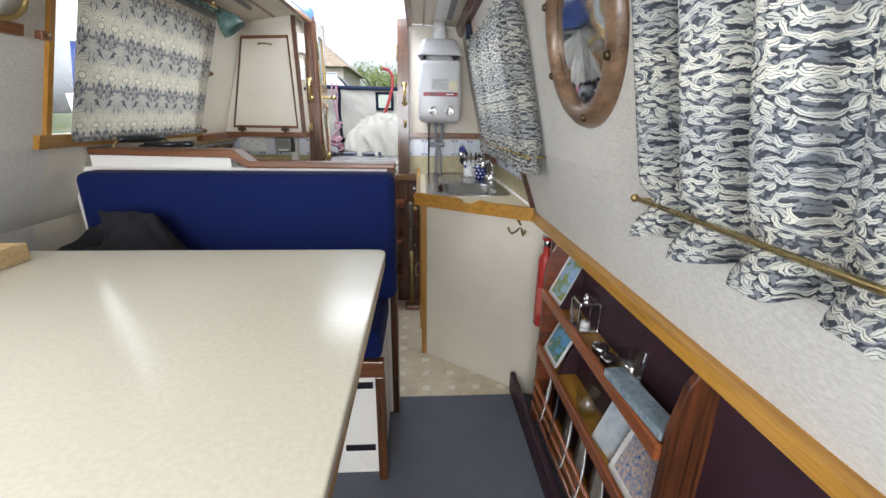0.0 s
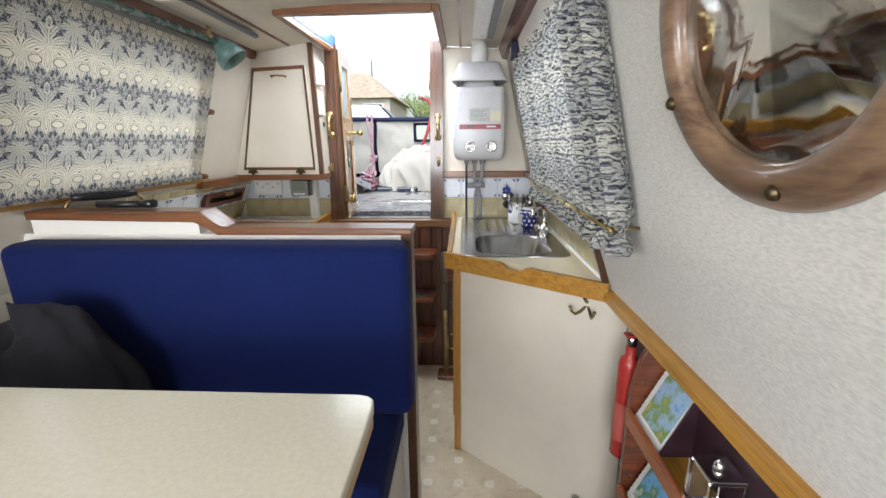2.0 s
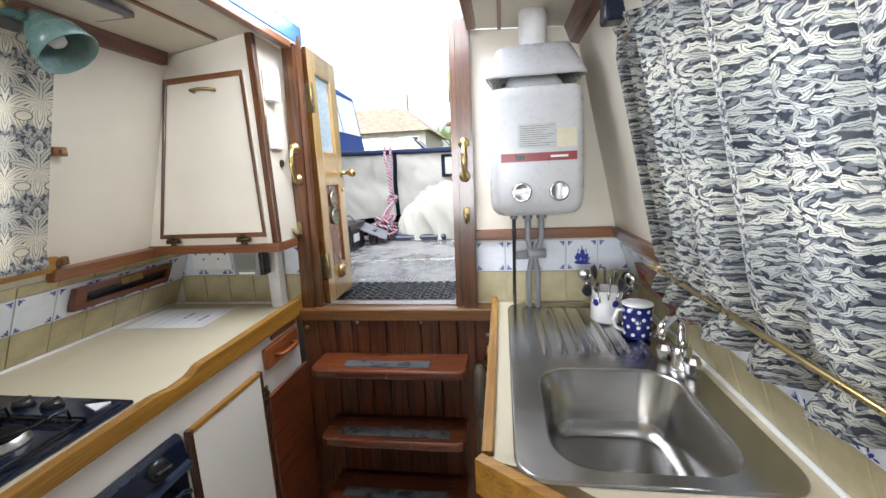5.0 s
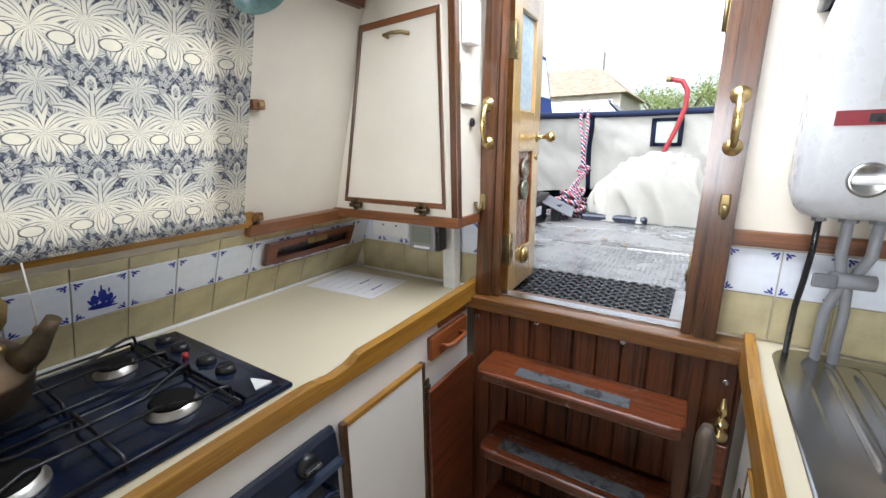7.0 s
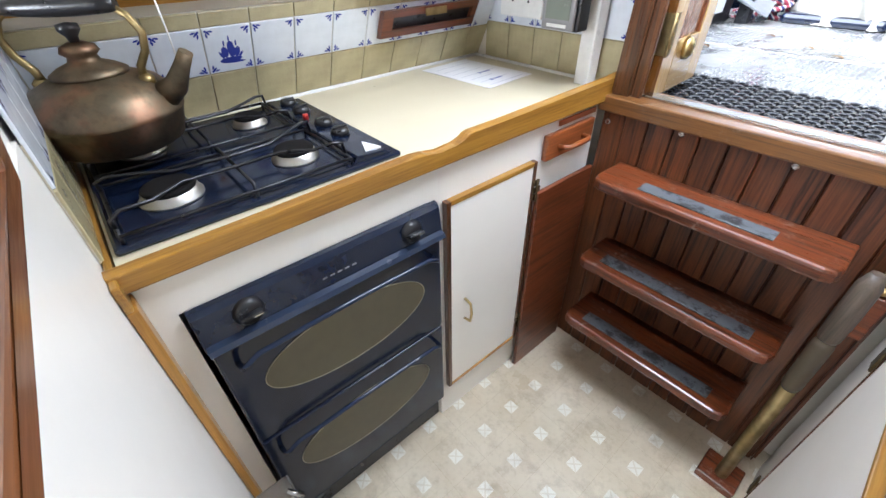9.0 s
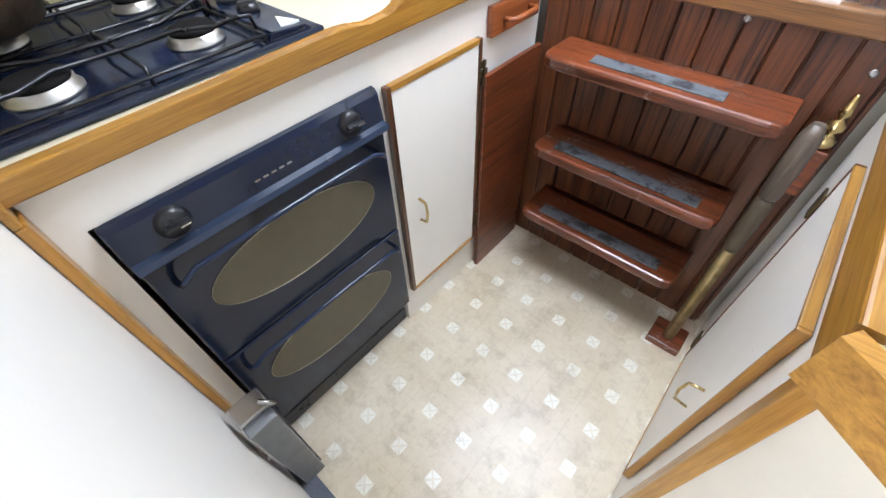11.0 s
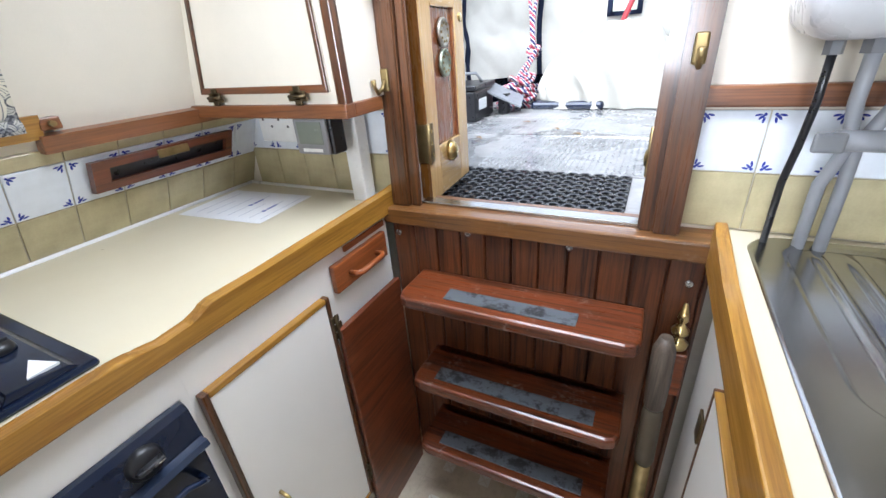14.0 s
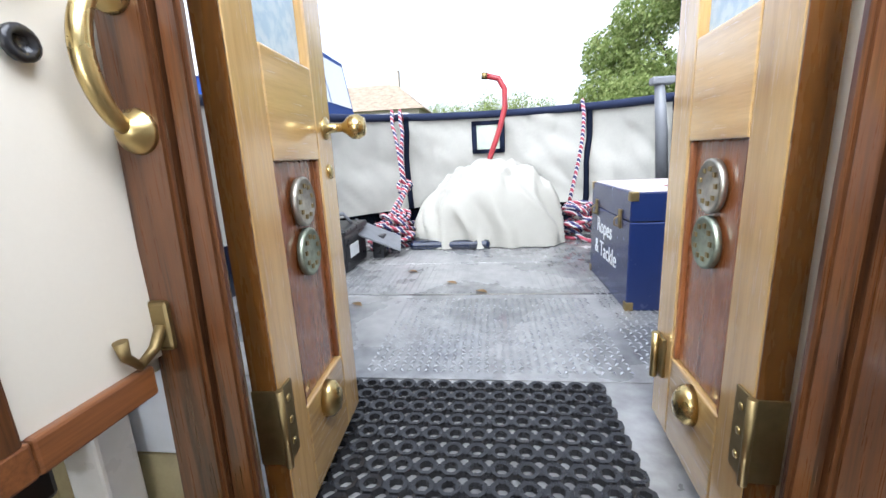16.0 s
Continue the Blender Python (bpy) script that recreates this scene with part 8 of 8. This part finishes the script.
def neighbour_boat():
    b = thing("moored_cruiser", "white cruiser with a navy canopy moored astern", "boat", (-3.2, 8.2, -0.3))
    blue = cloth("royal_blue_canopy", (0.02, 0.06, 0.26), 0.7)
    clear = plain("clear_canopy_panel", (0.8, 0.82, 0.84), 0.15)
    hullm = plain("white_gelcoat", (0.75, 0.75, 0.74), 0.25)
    part("hull", Shape().prism([(-4.2, -0.3), (-2.4, -0.3), (-2.1, 1.0), (-2.05, 1.62), (-4.4, 1.62)], "y", 7.1, 13.5, 0.03), hullm, b)
    part("canopy", Shape().prism([(-4.35, 1.63), (-2.12, 1.63), (-2.36, 3.05), (-2.95, 3.45), (-4.05, 3.45)], "y", 7.2, 10.6, 0.02), blue, b, "navy canvas canopy")
    def side(nm, ya, yb, za, zb, m, off=0.012):
        x = lambda z: -2.12 - 0.24 * (z - 1.63) / 1.42 + off
        sh = Shape()
        sh.hexa([(x(za) - 0.02, ya, za), (x(za), ya, za), (x(za), yb, za), (x(za) - 0.02, yb, za), (x(zb) - 0.02, ya, zb), (x(zb), ya, zb), (x(zb), yb, zb), (x(zb) - 0.02, yb, zb)])
        part(nm, sh, m, b)
    for ya, yb in ((7.28, 8.42), (8.48, 9.55), (9.61, 10.5)):
        side("side_window", ya, yb, 2.3, 2.98, clear)
    for xa, xb in ((-4.2, -3.7), (-3.62, -3.16), (-3.08, -2.5)):
        part("end_window", Shape().prism([(xa, 2.3), (xb + (0.06 if xb > -2.6 else 0), 2.3), (xb, 3.0), (xa, 3.0)], "y", 7.17, 7.199), clear, b)
    b.matrix_basis = pose(-3.85, 8.2, -0.3)
    c = thing("white_motorboat", "small white motorboat moored on the far side", "boat", (-2.6, 14, -0.3))
    part("hull", Shape().prism([(-6.0, -0.3), (-1.2, -0.3), (-0.6, 1.9), (-6.2, 1.9)], "y", 13.9, 15.6, 0.05), hullm, c)
    part("cabin", Shape().prism([(-5.2, 1.9), (-2.0, 1.9), (-2.6, 2.55), (-4.8, 2.6)], "y", 14.1, 15.4, 0.04), hullm, c)
    part("windscreen", Shape().prism([(-2.1, 1.98), (-1.95, 1.98), (-2.5, 2.5), (-2.65, 2.5)], "y", 14.2, 15.3), M_BLACK, c)
    part("rail", Shape().tube([(-1.9, 14.0, 1.9), (-1.8, 14.0, 2.15), (-1.0, 14.0, 2.15), (-0.8, 14.0, 1.9)], 0.025), M_STEEL, c)


neighbour_boat()


def house(x, y, w, d, eave, ridge, lab):
    h = thing("house", lab, "house", (x, y, 0.35))
    wallm, roofm = M_BRICK, M_ROOF
    part("wall", Shape().box(x - w / 2, x + w / 2, y, y + d, 0.35, eave), wallm, h)
    sh = Shape()
    o = 0.4
    sh.solid([(x - w / 2 - o, y - o, eave), (x + w / 2 + o, y - o, eave), (x + w / 2 + o, y + d + o, eave), (x - w / 2 - o, y + d + o, eave), (x - w / 4, y + d / 2, ridge), (x + w / 4, y + d / 2, ridge)],
             [(0, 1, 5, 4), (1, 2, 5), (2, 3, 4, 5), (3, 0, 4), (3, 2, 1, 0)])
    rf = part("roof", sh, roofm, h)
    part("chimney", Shape().box(x + w / 4 - 0.3, x + w / 4 + 0.3, y + d / 2 - 0.3, y + d / 2 + 0.3, ridge - 0.5, ridge + 0.9), wallm, rf)
    for k in range(4):
        xx = x - w / 2 + (k + 0.5) * w / 4
        win = part("window", Shape().box(xx - 0.6, xx + 0.6, y - 0.04, y + 0.02, eave - 1.6, eave - 0.4), M_BLACK, h)
        part("frame", Shape().box(xx - 0.68, xx + 0.68, y - 0.02, y - 0.001, eave - 1.68, eave - 0.32), M_WPLAST, win)


M_BRICK = paint("pale_render", (0.55, 0.48, 0.4), 0.8, 0.1, 2.0)
M_ROOF = paint("brown_roof_tiles", (0.36, 0.28, 0.2), 0.8, 0.2, 3.0, 0.5, 12.0)
house(-9.5, 30, 9.0, 8.0, 4.4, 6.6, "pale house with a brown hipped roof beyond the bank")


def tree(x, y, base, height, radius, seed, leaves, lab, low=0.3):
    """Trunk, limbs and a crown of many small leaf clumps with gaps."""
    rng = random.Random(seed)
    t = thing("tree", lab, "tree", (x, y, base), "trees on the bank")
    tr = Shape().tube([(x, y, base - 0.1), (x + 0.1, y, base + height * 0.3), (x - 0.05, y + 0.1, base + height * 0.75)], [radius * 0.09, radius * 0.07, radius * 0.02], 8)
    part("trunk", tr, M_BARK, t)
    blobs = []
    for k in range(16):
        a, e = rng.uniform(0, 6.28), rng.uniform(low, 0.95)
        rr = radius * (0.35 + 0.45 * rng.random()) * (1.15 - 0.55 * e)
        c = Vector((x + rr * math.cos(a), y + rr * math.sin(a), base + height * e))
        blobs.append((c, radius * rng.uniform(0.22, 0.42)))
        part("limb", Shape().tube([(x, y, base + height * e * 0.55), c.lerp(Vector((x, y, base + height * e * 0.6)), 0.4), c], [radius * 0.03, radius * 0.02, radius * 0.006], 5), M_BARK, t)
    sh = Shape()
    verts, faces = [], []
    for k in range(leaves):
        c, r = rng.choice(blobs)
        d = Vector((rng.gauss(0, 1), rng.gauss(0, 1), rng.gauss(0, 0.8))).normalized() * r * rng.random() ** 0.4
        p = c + d
        s = radius * rng.uniform(0.013, 0.027)
        u = Vector((rng.gauss(0, 1), rng.gauss(0, 1), rng.gauss(0, 0.6))).normalized()
        v = u.orthogonal().normalized()
        w = u.cross(v)
        i = len(verts)
        verts += [p - v * s, p + w * s * 0.5, p + v * s, p - w * s * 0.5]
        faces.append((i, i + 1, i + 2, i + 3))
    vs = [sh.bm.verts.new(q) for q in verts]
    for f in faces:
        sh.bm.faces.new([vs[i] for i in f])
    part("crown", sh, M_LEAF, t)


def leaf_mat():
    n = Nodes("green_leaves")
    g = n.t.nodes.new("ShaderNodeNewGeometry")
    col = n.ramp(g.outputs["Random Per Island"], [(0.0, (0.15, 0.21, 0.055)), (0.5, (0.25, 0.31, 0.09)), (1.0, (0.36, 0.4, 0.15))])
    n.out(col, 0.6)
    tr = n.add("BsdfTranslucent")
    n.link(col, tr.inputs[0])
    mx = n.add("MixShader")
    mx.inputs[0].default_value = 0.5
    n.link(n.b.outputs[0], mx.inputs[1]), n.link(tr.outputs[0], mx.inputs[2])
    n.link(mx.outputs[0], n.t.nodes["Material Output"].inputs[0])
    return n.mat


M_LEAF = leaf_mat()
M_BARK = paint("bark", (0.1, 0.075, 0.05), 0.9, 0.2, 5.0, 0.6, 30.0)
tree(8.2, 24, 0.35, 10.5, 4.6, 21, 60000, "large green broadleaf tree on the bank", 0.22)
tree(15, 30, 0.35, 11.0, 5.0, 22, 8000, "green broadleaf tree further along the bank", 0.2)
tree(1.0, 62, 0.35, 8.6, 5.5, 23, 5000, "distant rounded green tree", 0.2)
tree(-6.5, 66, 0.35, 8.0, 5.0, 24, 5000, "distant rounded green tree", 0.2)
tree(7.0, 70, 0.35, 8.0, 5.5, 25, 5000, "distant rounded green tree", 0.2)
tree(-14, 60, 0.35, 8.5, 5.0, 26, 4000, "distant rounded green tree", 0.2)
tree(-2.5, 48, 0.35, 6.6, 5.0, 27, 6000, "pale green tree behind the moorings", 0.2)
tree(3.5, 52, 0.35, 6.9, 5.0, 28, 6000, "pale green tree behind the moorings", 0.2)
